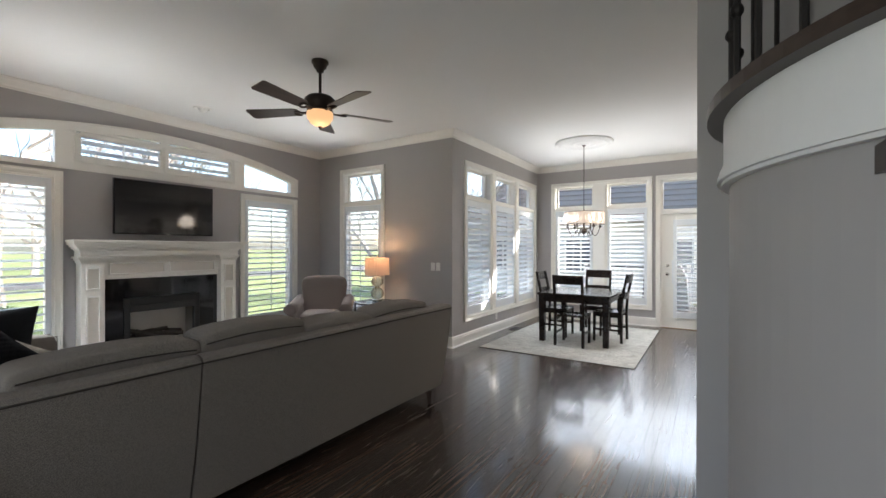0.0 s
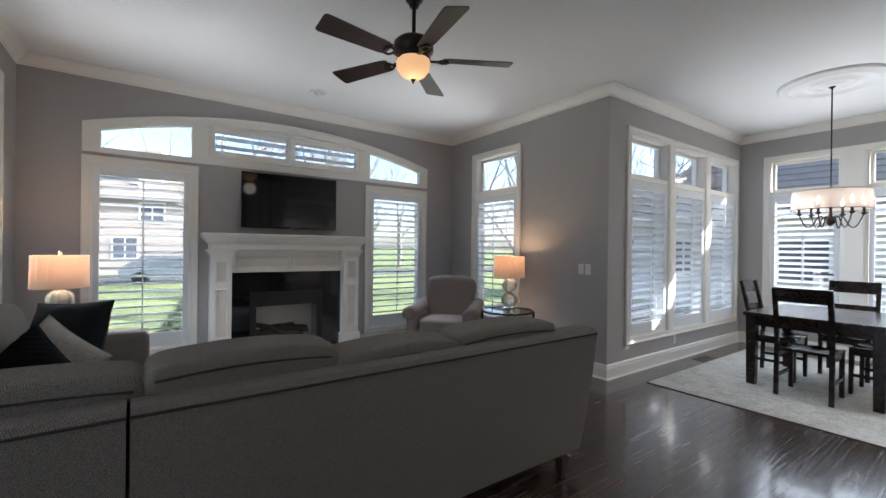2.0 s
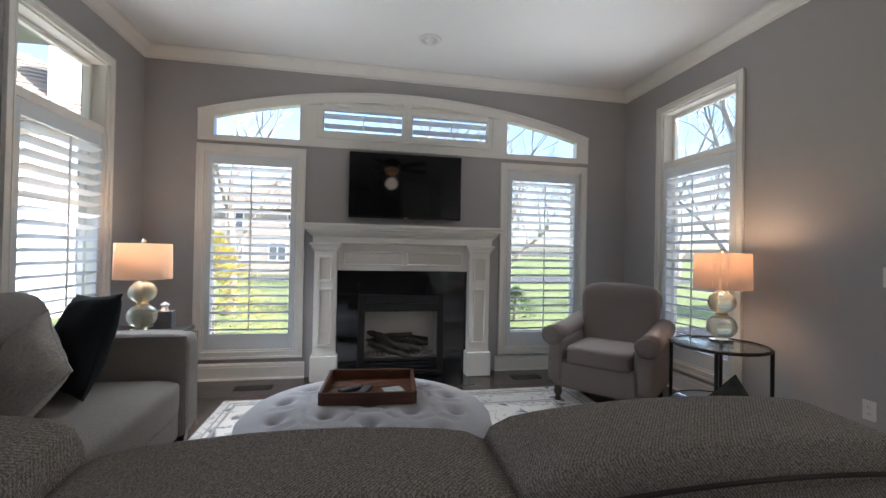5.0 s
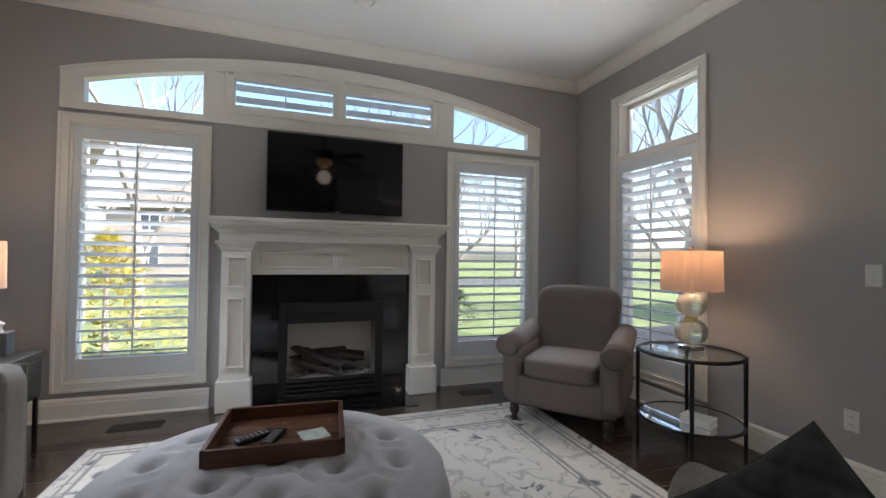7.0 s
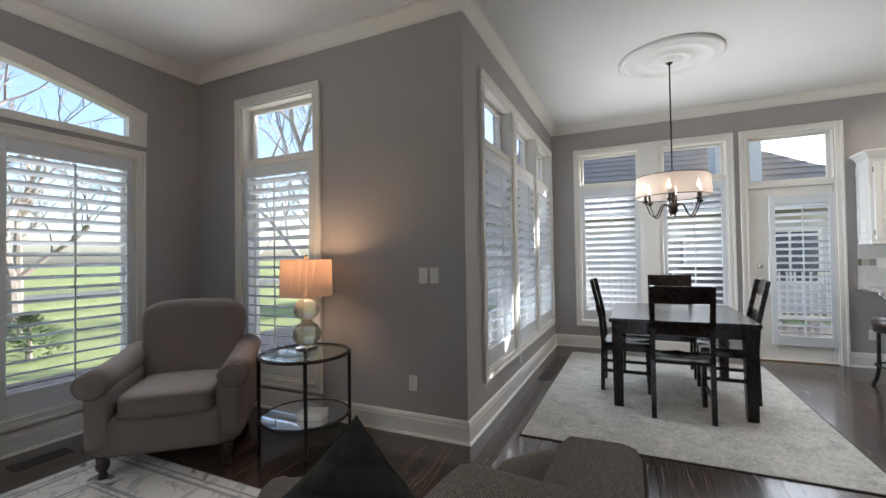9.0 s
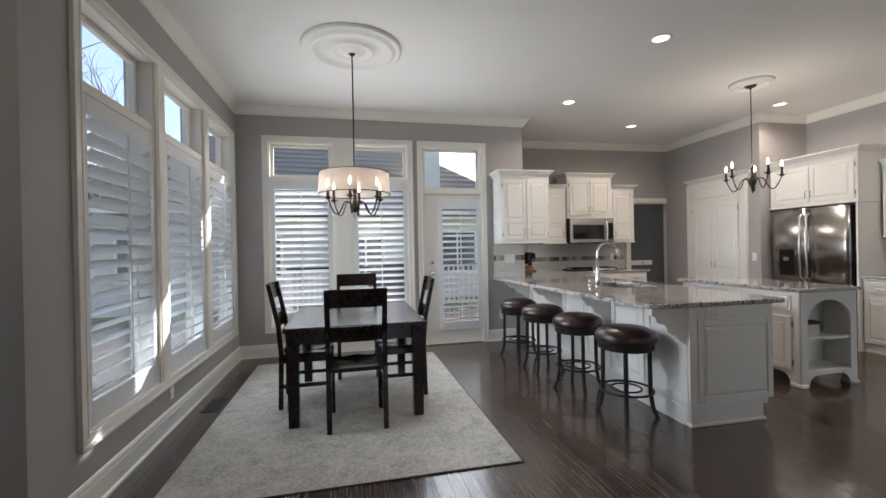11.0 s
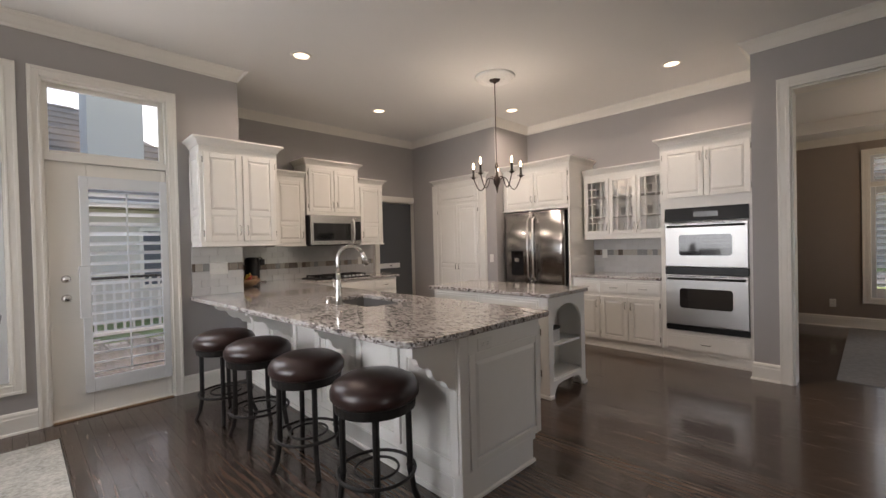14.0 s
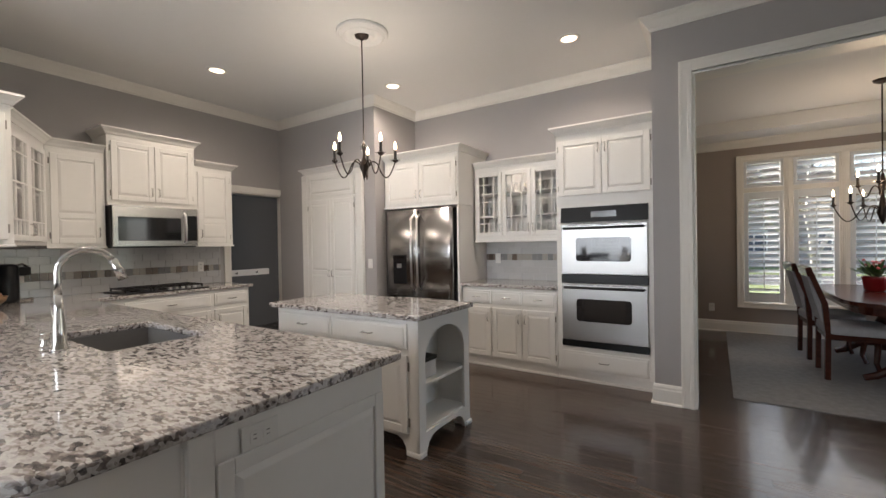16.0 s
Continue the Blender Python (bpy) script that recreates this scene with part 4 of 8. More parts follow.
# ---- fireplace ----
was = mark()
fp = thing("fireplace", (F, 0, 0), "white panelled mantel round a black granite gas fireplace", "fireplace", rz=90)
P0, P1, Q0, Q1 = 1.563, 1.775, 3.09, 3.305
M_FP = mat("mantel_paint", (0.80, 0.77, 0.71), 0.4, vary=0.02, scale=2)
# panel fields are tanner and darker than the rest of the mantel
M_FPF = mat("mantel_panel_tan", (0.66, 0.61, 0.54), 0.45, vary=0.05, scale=4)
for a, b in ((P0, P1), (Q0, Q1)):
    bm = B()
    box(bm, a, b, -0.16, 0, 0.24, 1.33, 0.003)
    pl = part("pilaster", bm, M_FP, fp)
    part("plinth", bx(a - 0.02, b + 0.02, -0.185, 0, 0, 0.245, 0.006), M_FP, pl)
    for z0, z1 in ((0.34, 0.90), (0.97, 1.22)):
        bm = B()
        for r in ((a + 0.04, b - 0.04, z0, z0 + 0.018), (a + 0.04, b - 0.04, z1 - 0.018, z1), (a + 0.04, a + 0.058, z0 + 0.018, z1 - 0.018), (b - 0.058, b - 0.04, z0 + 0.018, z1 - 0.018)):
            box(bm, r[0], r[1], -0.182, -0.158, r[2], r[3], 0.007, 2)
        part("panel_mould", bm, M_FP, pl)
        part("panel_field", bx(a + 0.057, b - 0.057, -0.1625, -0.158, z0 + 0.017, z1 - 0.017), M_FPF, pl)
    bm = B()
    for i, o in enumerate((0.012, 0.025, 0.042)):
        box(bm, a - o, b + o, -0.16 - o, 0, 1.27 + 0.025 * i, 1.295 + 0.025 * i, 0.006, 2)
    part("capital", bm, M_FP, pl)
part("frieze", bx(P1, Q0, -0.09, 0, 1.075, 1.345, 0.002), M_FP, fp)
for a, b in ((1.83, 2.415), (2.455, 3.035)):
    bm = B()
    for r in ((a, b, 1.125, 1.143), (a, b, 1.252, 1.27), (a, a + 0.018, 1.143, 1.252), (b - 0.018, b, 1.143, 1.252)):
        box(bm, r[0], r[1], -0.112, -0.088, r[2], r[3], 0.007, 2)
    part("panel_mould", bm, M_FP, fp)
    part("panel_field", bx(a + 0.017, b - 0.017, -0.0925, -0.088, 1.142, 1.253), M_FPF, fp)
sh = part("mantel_shelf", bx(1.47, 3.41, -0.275, 0, 1.50, 1.53, 0.006, 2), M_FP, fp)
bm = B()
for i, (o, z0, z1) in enumerate(((0.0, 1.345, 1.41), (0.012, 1.41, 1.425), (0.03, 1.425, 1.445), (0.05, 1.445, 1.47), (0.07, 1.47, 1.50))):
    box(bm, P0 - 0.015 - o, Q1 + 0.015 + o, -0.185 - o, 0, z0, z1, 0.005, 2)
part("bed_mould", bm, M_FP, sh)
M_GRANITEB = mat("polished_black_granite", (0.006, 0.006, 0.007), 0.08, vary=0.4, scale=60, coat=0.3)
for a, b, c, d in ((P1 + 0.001, 1.984, 0, 1.073), (2.849, Q0 - 0.001, 0, 1.073), (1.985, 2.848, 0.835, 1.073)):
    part("surround_slab", bx(a, b, -0.06, 0, c, d, 0.001), M_GRANITEB, fp, "polished black granite slab")
M_FIREM = mat("matt_black_steel", (0.012, 0.012, 0.012), 0.45, 0.3)
bm = B()
box(bm, 1.985, 2.05, -0.075, 0.0, 0.03, 0.83, 0.004)
box(bm, 2.785, 2.848, -0.075, 0.0, 0.03, 0.83, 0.004)
box(bm, 2.05, 2.785, -0.075, 0.0, 0.74, 0.83, 0.004)
box(bm, 2.05, 2.785, -0.075, 0.0, 0.03, 0.06, 0.004)
fr = part("firebox_frame", bm, M_FIREM, fp)
for z in (0.075, 0.115, 0.155):
    part("louvre_bar", bx(2.05, 2.785, -0.072, -0.02, z, z + 0.026, 0.004), M_FIREM, fr)
part("hood", prism(B(), [(0.0, 0.68), (-0.085, 0.66), (-0.075, 0.74), (0, 0.74)], 2.05, 2.785, "yz"), M_FIREM, fr)
M_FIREBRICK = mat("firebox_lining", (0.22, 0.195, 0.165), 0.9, vary=0.2, scale=12)
bm = B()
box(bm, 2.05, 2.785, 0.30, 0.31, 0.19, 0.74)
box(bm, 2.04, 2.05, -0.01, 0.30, 0.19, 0.74)
box(bm, 2.785, 2.795, -0.01, 0.30, 0.19, 0.74)
box(bm, 2.05, 2.785, -0.02, 0.30, 0.18, 0.19)
part("firebox", bm, M_FIREBRICK, fp, "beige firebox lining")
M_LOG = mat("charred_log", (0.055, 0.046, 0.038), 0.95, vary=0.5, scale=25, bump=0.8, bscale=40)
for i in range(9):
    a = random.uniform(-1.3, 1.3)
    y, x, z = 0.06 + 0.022 * i, 2.42 + random.uniform(-0.14, 0.14), 0.235 + 0.035 * (i % 3) + 0.012 * i
    h = random.uniform(0.14, 0.25)
    pts = [(x - h + 2 * h * j / 6, y + a * (j - 3) * 0.03, z + a * (j - 3) * 0.02 + random.uniform(-0.008, 0.008)) for j in range(7)]
    part("log", tube(B(), pts, 0.035, 9, 0.026), M_LOG, fp, "charred ceramic log")
bm = B()
for i in range(240):
    bmesh.ops.create_icosphere(bm, subdivisions=1, radius=random.uniform(0.006, 0.013), matrix=Matrix.Translation((random.uniform(2.07, 2.77), random.uniform(0.0, 0.28), 0.196)))
tagged(part("embers", bm, mat("grey_ember", (0.22, 0.20, 0.18), 0.9, vary=0.5, scale=70), fp, "loose grey ember stones"), kind="stuff")
for i in range(5):
    w = (Q0 - P1) / 5
    part("hearth_tile", bx(P1 + i * w + 0.002, P1 + (i + 1) * w - 0.002, -0.45, -0.061, -0.012, 0.006, 0.002), M_GRANITEB, fp)
# the wall behind the firebox is set back by a closed chase
structure(part("chase", bx(F - 0.75, F - 0.18, 1.9, 2.95, 0, 2.2), mat("stucco", (0.55, 0.52, 0.47), 0.9, vary=0.1)), "outside chimney chase of the fireplace", "wall")

# ---- television ----
tv = thing("television", (F, 2.435, 1.935), "large flat black television switched off above the mantel", "television", rz=90)
part("body", bx(-0.565, 0.565, -0.115, -0.075, -0.33, 0.33, 0.006, 2), M_BLACK, tv)
part("screen", bx(-0.553, 0.553, -0.118, -0.114, -0.312, 0.32), mat("dark_screen", (0.004, 0.004, 0.005), 0.05, vary=0.02, spec=0.35, rvary=0.01), tv, "glossy dark screen")
part("mount", bx(-0.2, 0.2, -0.075, 0.0, -0.15, 0.15, 0.004), M_FIREM, tv)
part("badge", bx(-0.02, 0.02, -0.1195, -0.117, -0.326, -0.318), M_CHROME, tv)
settle(was, WEST)

# ---- rugs ----
def floral_chain(n, k):
    tc, no, vo, mu = n.new("ShaderNodeTexCoord"), n.new("ShaderNodeTexNoise"), n.new("ShaderNodeTexVoronoi"), n.new("ShaderNodeMath")
    no.inputs["Scale"].default_value, no.inputs["Detail"].default_value, no.inputs["Distortion"].default_value = 4.5, 3, 1.4
    k.new(tc.outputs["Object"], no.inputs[0])
    vo.inputs["Scale"].default_value, vo.feature = 5.5, "SMOOTH_F1"
    mv = n.new("ShaderNodeVectorMath")
    mv.operation = "MULTIPLY_ADD"
    mv.inputs[1].default_value = (0.35, 0.35, 0)
    k.new(no.outputs["Color"], mv.inputs[0])
    k.new(tc.outputs["Object"], mv.inputs[2])
    k.new(mv.outputs[0], vo.inputs[0])
    mu.operation = "MULTIPLY_ADD"
    mu.inputs[1].default_value = 0.9
    k.new(vo.outputs["Distance"], mu.inputs[0])
    sub = n.new("ShaderNodeMath")
    sub.operation = "MULTIPLY"
    sub.inputs[1].default_value = 0.55
    k.new(no.outputs[0], sub.inputs[0])
    k.new(sub.outputs[0], mu.inputs[2])
    return mu.outputs[0]


def faded_chain(n, k):
    tc, a, b, mu = n.new("ShaderNodeTexCoord"), n.new("ShaderNodeTexNoise"), n.new("ShaderNodeTexNoise"), n.new("ShaderNodeMath")
    a.inputs["Scale"].default_value, a.inputs["Detail"].default_value, a.inputs["Distortion"].default_value = 5, 6, 1.0
    b.inputs["Scale"].default_value, b.inputs["Detail"].default_value = 55, 4
    k.new(tc.outputs["Object"], a.inputs[0])
    k.new(tc.outputs["Object"], b.inputs[0])
    mu.operation = "MULTIPLY_ADD"
    mu.inputs[1].default_value = 0.6
    k.new(b.outputs[0], mu.inputs[0])
    half = n.new("ShaderNodeMath")
    half.operation = "MULTIPLY"
    half.inputs[1].default_value = 0.45
    k.new(a.outputs[0], half.inputs[0])
    k.new(half.outputs[0], mu.inputs[2])
    return mu.outputs[0]


M_FLORAL = ramp_mat("floral_wool", [(0.36, (0.17, 0.165, 0.17)), (0.42, (0.34, 0.33, 0.33)), (0.47, (0.58, 0.55, 0.50)), (0.66, (0.60, 0.57, 0.52)), (0.72, (0.38, 0.36, 0.35)), (0.76, (0.58, 0.55, 0.50))], 0.95, floral_chain, bump=0.2, spec=0.1)
M_FADED = ramp_mat("faded_wool", [(0.32, (0.25, 0.245, 0.22)), (0.5, (0.40, 0.39, 0.355)), (0.66, (0.53, 0.51, 0.47))], 0.95, faded_chain, bump=0.3, spec=0.1)
M_GREYB = mat("grey_wool", (0.30, 0.295, 0.29), 0.95, vary=0.2, scale=20, bump=0.3, spec=0.1)
M_DARKB = mat("dark_binding", (0.05, 0.045, 0.04), 0.9, vary=0.2)


def rug(cx, cy, w, d, material, label, bands, edge):
    e = thing("area_rug", (cx, cy, 0), label, "rug")
    part("field", bx(-w / 2, w / 2, -d / 2, d / 2, 0.001, 0.009, 0.002), material, e)
    for off, t, mtl in bands:
        bm = B()
        a, b = w / 2 - off, d / 2 - off
        for r in ((-a, a, -b, -b + t), (-a, a, b - t, b), (-a, -a + t, -b + t, b - t), (a - t, a, -b + t, b - t)):
            box(bm, r[0], r[1], r[2], r[3], 0.006, 0.0102)
        part("border_line", bm, mtl, e)
    bm = B()
    for r in ((-w / 2 - 0.008, w / 2 + 0.008, -d / 2 - 0.008, -d / 2), (-w / 2 - 0.008, w / 2 + 0.008, d / 2, d / 2 + 0.008), (-w / 2 - 0.008, -w / 2, -d / 2, d / 2), (w / 2, w / 2 + 0.008, -d / 2, d / 2)):
        box(bm, r[0], r[1], r[2], r[3], 0.0005, 0.0085, 0.002)
    part("binding", bm, edge, e)
    return e


rug(-4.04, 2.40, 2.46, 3.04, M_FLORAL, "cream wool rug with a grey floral pattern and border", [(0.06, 0.012, M_GREYB), (0.10, 0.02, M_GREYB), (0.32, 0.02, M_GREYB), (0.36, 0.01, M_GREYB)], M_GREYB)
rug(-1.795, 6.575, 2.05, 2.77, M_FADED, "faded grey and beige rug under the breakfast table", [], M_DARKB)

# ---- ceiling fan ----
fan = thing("ceiling_fan", (-2.98, 2.41, CE), "dark bronze ceiling fan with five blades and lit bowl", "fan")
M_BRONZE = mat("oil_rubbed_bronze", (0.035, 0.025, 0.02), 0.35, 0.7, vary=0.2, scale=20)
part("canopy", lathe(B(), [(0.075, 0), (0.075, -0.02), (0.06, -0.035), (0.058, -0.055), (0.035, -0.08), (0.03, -0.10)], 24), M_BRONZE, fan, smooth=True)
part("downrod", tube(B(), [(0, 0, -0.09), (0, 0, -0.32)], 0.013, 10), M_BRONZE, fan)
part("motor", lathe(B(), [(0.03, -0.31), (0.11, -0.325), (0.135, -0.35), (0.135, -0.40), (0.10, -0.43), (0.115, -0.445), (0.115, -0.46), (0.09, -0.47)], 32), M_BRONZE, fan, smooth=True)
M_BLADE = ramp_mat("walnut_blade", [(0.2, (0.035, 0.018, 0.012)), (0.8, (0.075, 0.04, 0.028))], 0.35, wood_chain)
for i in range(5):
    m = pose(0, 0, -0.45, 0, 0, 61 + 72 * i) @ pose(0, 0, 0, 12, 0, 0)
    bm = prism(B(), [(0.2, -0.05), (0.24, -0.06), (0.66, -0.078), (0.68, -0.065), (0.685, 0.065), (0.67, 0.078), (0.24, 0.06), (0.2, 0.05)], -0.003, 0.003)
    bmesh.ops.transform(bm, matrix=m, verts=bm.verts)
    bl = part("blade", bm, M_BLADE, fan)
    bm = B()
    ring(bm, (0.205, 0, -0.012), 0.035, 0.008, 16, 6)
    box(bm, 0.10, 0.175, -0.018, 0.018, -0.018, -0.006, 0.004)
    bmesh.ops.transform(bm, matrix=m, verts=bm.verts)
    part("blade_arm", bm, M_BRONZE, bl)
M_BOWL = glow("lit_amber_bowl", (0.95, 0.52, 0.24), 0.12)
part("bowl", lathe(B(), [(0.112, -0.462), (0.118, -0.485), (0.112, -0.52), (0.085, -0.56), (0.045, -0.585), (0.01, -0.592)], 32), M_BOWL, fan, "glowing frosted amber glass bowl", True)
part("finial", lathe(B(), [(0.018, -0.588), (0.014, -0.60), (0.006, -0.615), (0.002, -0.622)], 12), M_BRONZE, fan)
lamp("fan_light", "POINT", (-2.98, 2.41, CE - 0.72), 0.25, (1.0, 0.80, 0.60), 0.1)

# ---- wall plates, vents, picture ----
M_PLATE = mat("white_plate", (0.75, 0.74, 0.71), 0.35, vary=0.02)
M_SLOT = mat("dark_slot", (0.02, 0.02, 0.02), 0.6)


def plate(m, kind="outlet", gangs=1):
    e = new({"outlet": "power_outlet", "switch": "light_switch"}[kind])
    e.matrix_world = m
    tagged(e, {"outlet": "white double power outlet on the wall", "switch": "white light switch on the wall"}[kind], "outlet" if kind == "outlet" else "switch", "wall plates")
    w = 0.035 + 0.023 * (gangs - 1)
    part("plate", bx(-w, w, -0.006, 0, -0.058, 0.058, 0.003), M_PLATE, e)
    for g in range(gangs):
        x = (g - (gangs - 1) / 2) * 0.046
        if kind == "switch":
            part("toggle", bx(x - 0.005, x + 0.005, -0.016, -0.005, -0.004, 0.014, 0.002), M_PLATE, e)
        else:
            for z in (-0.02, 0.02):
                s = part("socket", bx(x - 0.016, x + 0.016, -0.008, -0.005, z - 0.014, z + 0.014, 0.004), M_PLATE, e)
                bm = B()
                for u in (-0.006, 0.006):
                    box(bm, x + u - 0.001, x + u + 0.001, -0.0085, -0.0078, z - 0.004, z + 0.006)
                part("slot", bm, M_SLOT, s)


plate(pose(-3.535, S, 0.37))
plate(pose(-3.44, S, 1.155), "switch")
plate(pose(-3.35, S, 1.155), "switch")
plate(pose(N, 6.35, 0.27, 0, 0, 90))
plate(pose(0.30, K, 0.36))
was = mark()
plate(pose(4.06, 8.03, 1.10, 0, 0, -90), "switch")
plate(pose(DF, 4.55, 0.34, 0, 0, -90))
settle(was, WING)


def vent(x, y, w, d):
    e = thing("floor_vent", (x, y, 0), "dark bronze slotted floor vent", "vent", "floor vents")
    part("frame", bx(-w / 2, w / 2, -d / 2, d / 2, 0.0005, 0.004, 0.001), M_BRONZE, e)
    n = int(max(w, d) / 0.02)
    for i in range(n):
        t = -max(w, d) / 2 + (i + 0.5) * max(w, d) / n
        if w > d:
            part("slot", bx(t - 0.005, t + 0.005, -d / 2 + 0.015, d / 2 - 0.015, 0.004, 0.0045), M_SLOT, e)
        else:
            part("slot", bx(-w / 2 + 0.015, w / 2 - 0.015, t - 0.005, t + 0.005, 0.004, 0.0045), M_SLOT, e)


vent(-5.62, 1.02, 0.13, 0.32)
vent(-5.62, 3.62, 0.13, 0.3)
vent(-2.93, 6.75, 0.13, 0.32)


def mist_chain(n, k):
    tc, mp, no, sep, mr, mu = n.new("ShaderNodeTexCoord"), n.new("ShaderNodeMapping"), n.new("ShaderNodeTexNoise"), n.new("ShaderNodeSeparateXYZ"), n.new("ShaderNodeMapRange"), n.new("ShaderNodeMath")
    mp.inputs["Scale"].default_value = (9, 1, 2.2)
    k.new(tc.outputs["Object"], mp.inputs[0])
    k.new(mp.outputs[0], no.inputs[0])
    no.inputs["Scale"].default_value, no.inputs["Detail"].default_value = 2.2, 6
    k.new(tc.outputs["Object"], sep.inputs[0])
    mr.inputs["From Min"].default_value, mr.inputs["From Max"].default_value = -0.25, 0.25
    mr.inputs["To Min"].default_value, mr.inputs["To Max"].default_value = -0.2, 0.55
    k.new(sep.outputs[2], mr.inputs[0])
    mu.operation = "ADD"
    k.new(no.outputs[0], mu.inputs[0])
    k.new(mr.outputs[0], mu.inputs[1])
    return mu.outputs[0]


M_ART = ramp_mat("misty_forest_print", [(0.35, (0.05, 0.05, 0.055)), (0.55, (0.20, 0.20, 0.205)), (0.7, (0.42, 0.42, 0.42)), (1.0, (0.55, 0.55, 0.54))], 0.7, mist_chain)
pic = thing("canvas_picture", (-3.53, L, 1.75), "grey canvas print of misty trees on the wall", "picture", rz=180)
part("canvas", bx(-0.76, 0.76, -0.035, -0.001, -0.355, 0.355, 0.003), M_ART, pic)


# ---- ceiling lights ----
def can_light(x, y, lit=True, z=CE):
    e = thing("recessed_light", (x, y, z), "lit recessed ceiling light with white trim" if lit else "unlit recessed eyeball light with white trim", "light", "recessed lights")
    bm = lathe(B(), [(0.098, 0.0), (0.096, -0.006), (0.075, -0.010), (0.068, -0.004), (0.066, 0.0)], 28, caps=False)
    part("trim_ring", bm, M_PLATE, e, smooth=True)
    part("lens", lathe(B(), [(0.001, -0.0035), (0.056, -0.0035), (0.067, -0.001)], 24), CAN_GLOW if lit else M_PLATE, e, "glowing lens" if lit else "")
    if lit:
        lamp("recessed_light_beam", "AREA", (x, y, z - 0.02), 2.3, (1.0, 0.84, 0.68), 0.12, (x, y, 0), 150)
    else:
        bm = B()
        bmesh.ops.create_uvsphere(bm, u_segments=16, v_segments=8, radius=0.055, matrix=Matrix.Translation((0, 0, 0.005)))
        part("eyeball", bm, M_PLATE, e, smooth=True)


CAN_GLOW = glow("lit_lens", (1.0, 0.80, 0.55), 0.9)
can_light(-5.18, 2.50, False)
for x, y in ((1.12, 6.22), (1.10, 7.83), (2.58, 8.68), (3.93, 7.52), (3.99, 5.56)):
    p = WING @ Vector((x, y, 0))
    can_light(p.x, p.y)

# ---- breakfast table and chairs ----
tb = thing("dining_table", (-1.73, 6.63, 0), "dark espresso square dining table with thick legs", "table")
part("tabletop", bx(-0.53, 0.53, -0.62, 0.62, 0.715, 0.75, 0.006, 2), M_ESPRESSO, tb)
for s in (-1, 1):
    part("apron", bx(-0.46, 0.46, s * 0.55 - 0.011, s * 0.55 + 0.011, 0.615, 0.715), M_ESPRESSO, tb)
    part("apron", bx(s * 0.46 - 0.011, s * 0.46 + 0.011, -0.55, 0.55, 0.615, 0.715), M_ESPRESSO, tb)
    for q in (-1, 1):
        bm = B()
        bmesh.ops.create_cone(bm, cap_ends=True, segments=4, radius1=0.052, radius2=0.064, depth=0.705, matrix=pose(s * 0.465, q * 0.555, 0.3625, 0, 0, 45))
        part("leg", bm, M_ESPRESSO, tb)


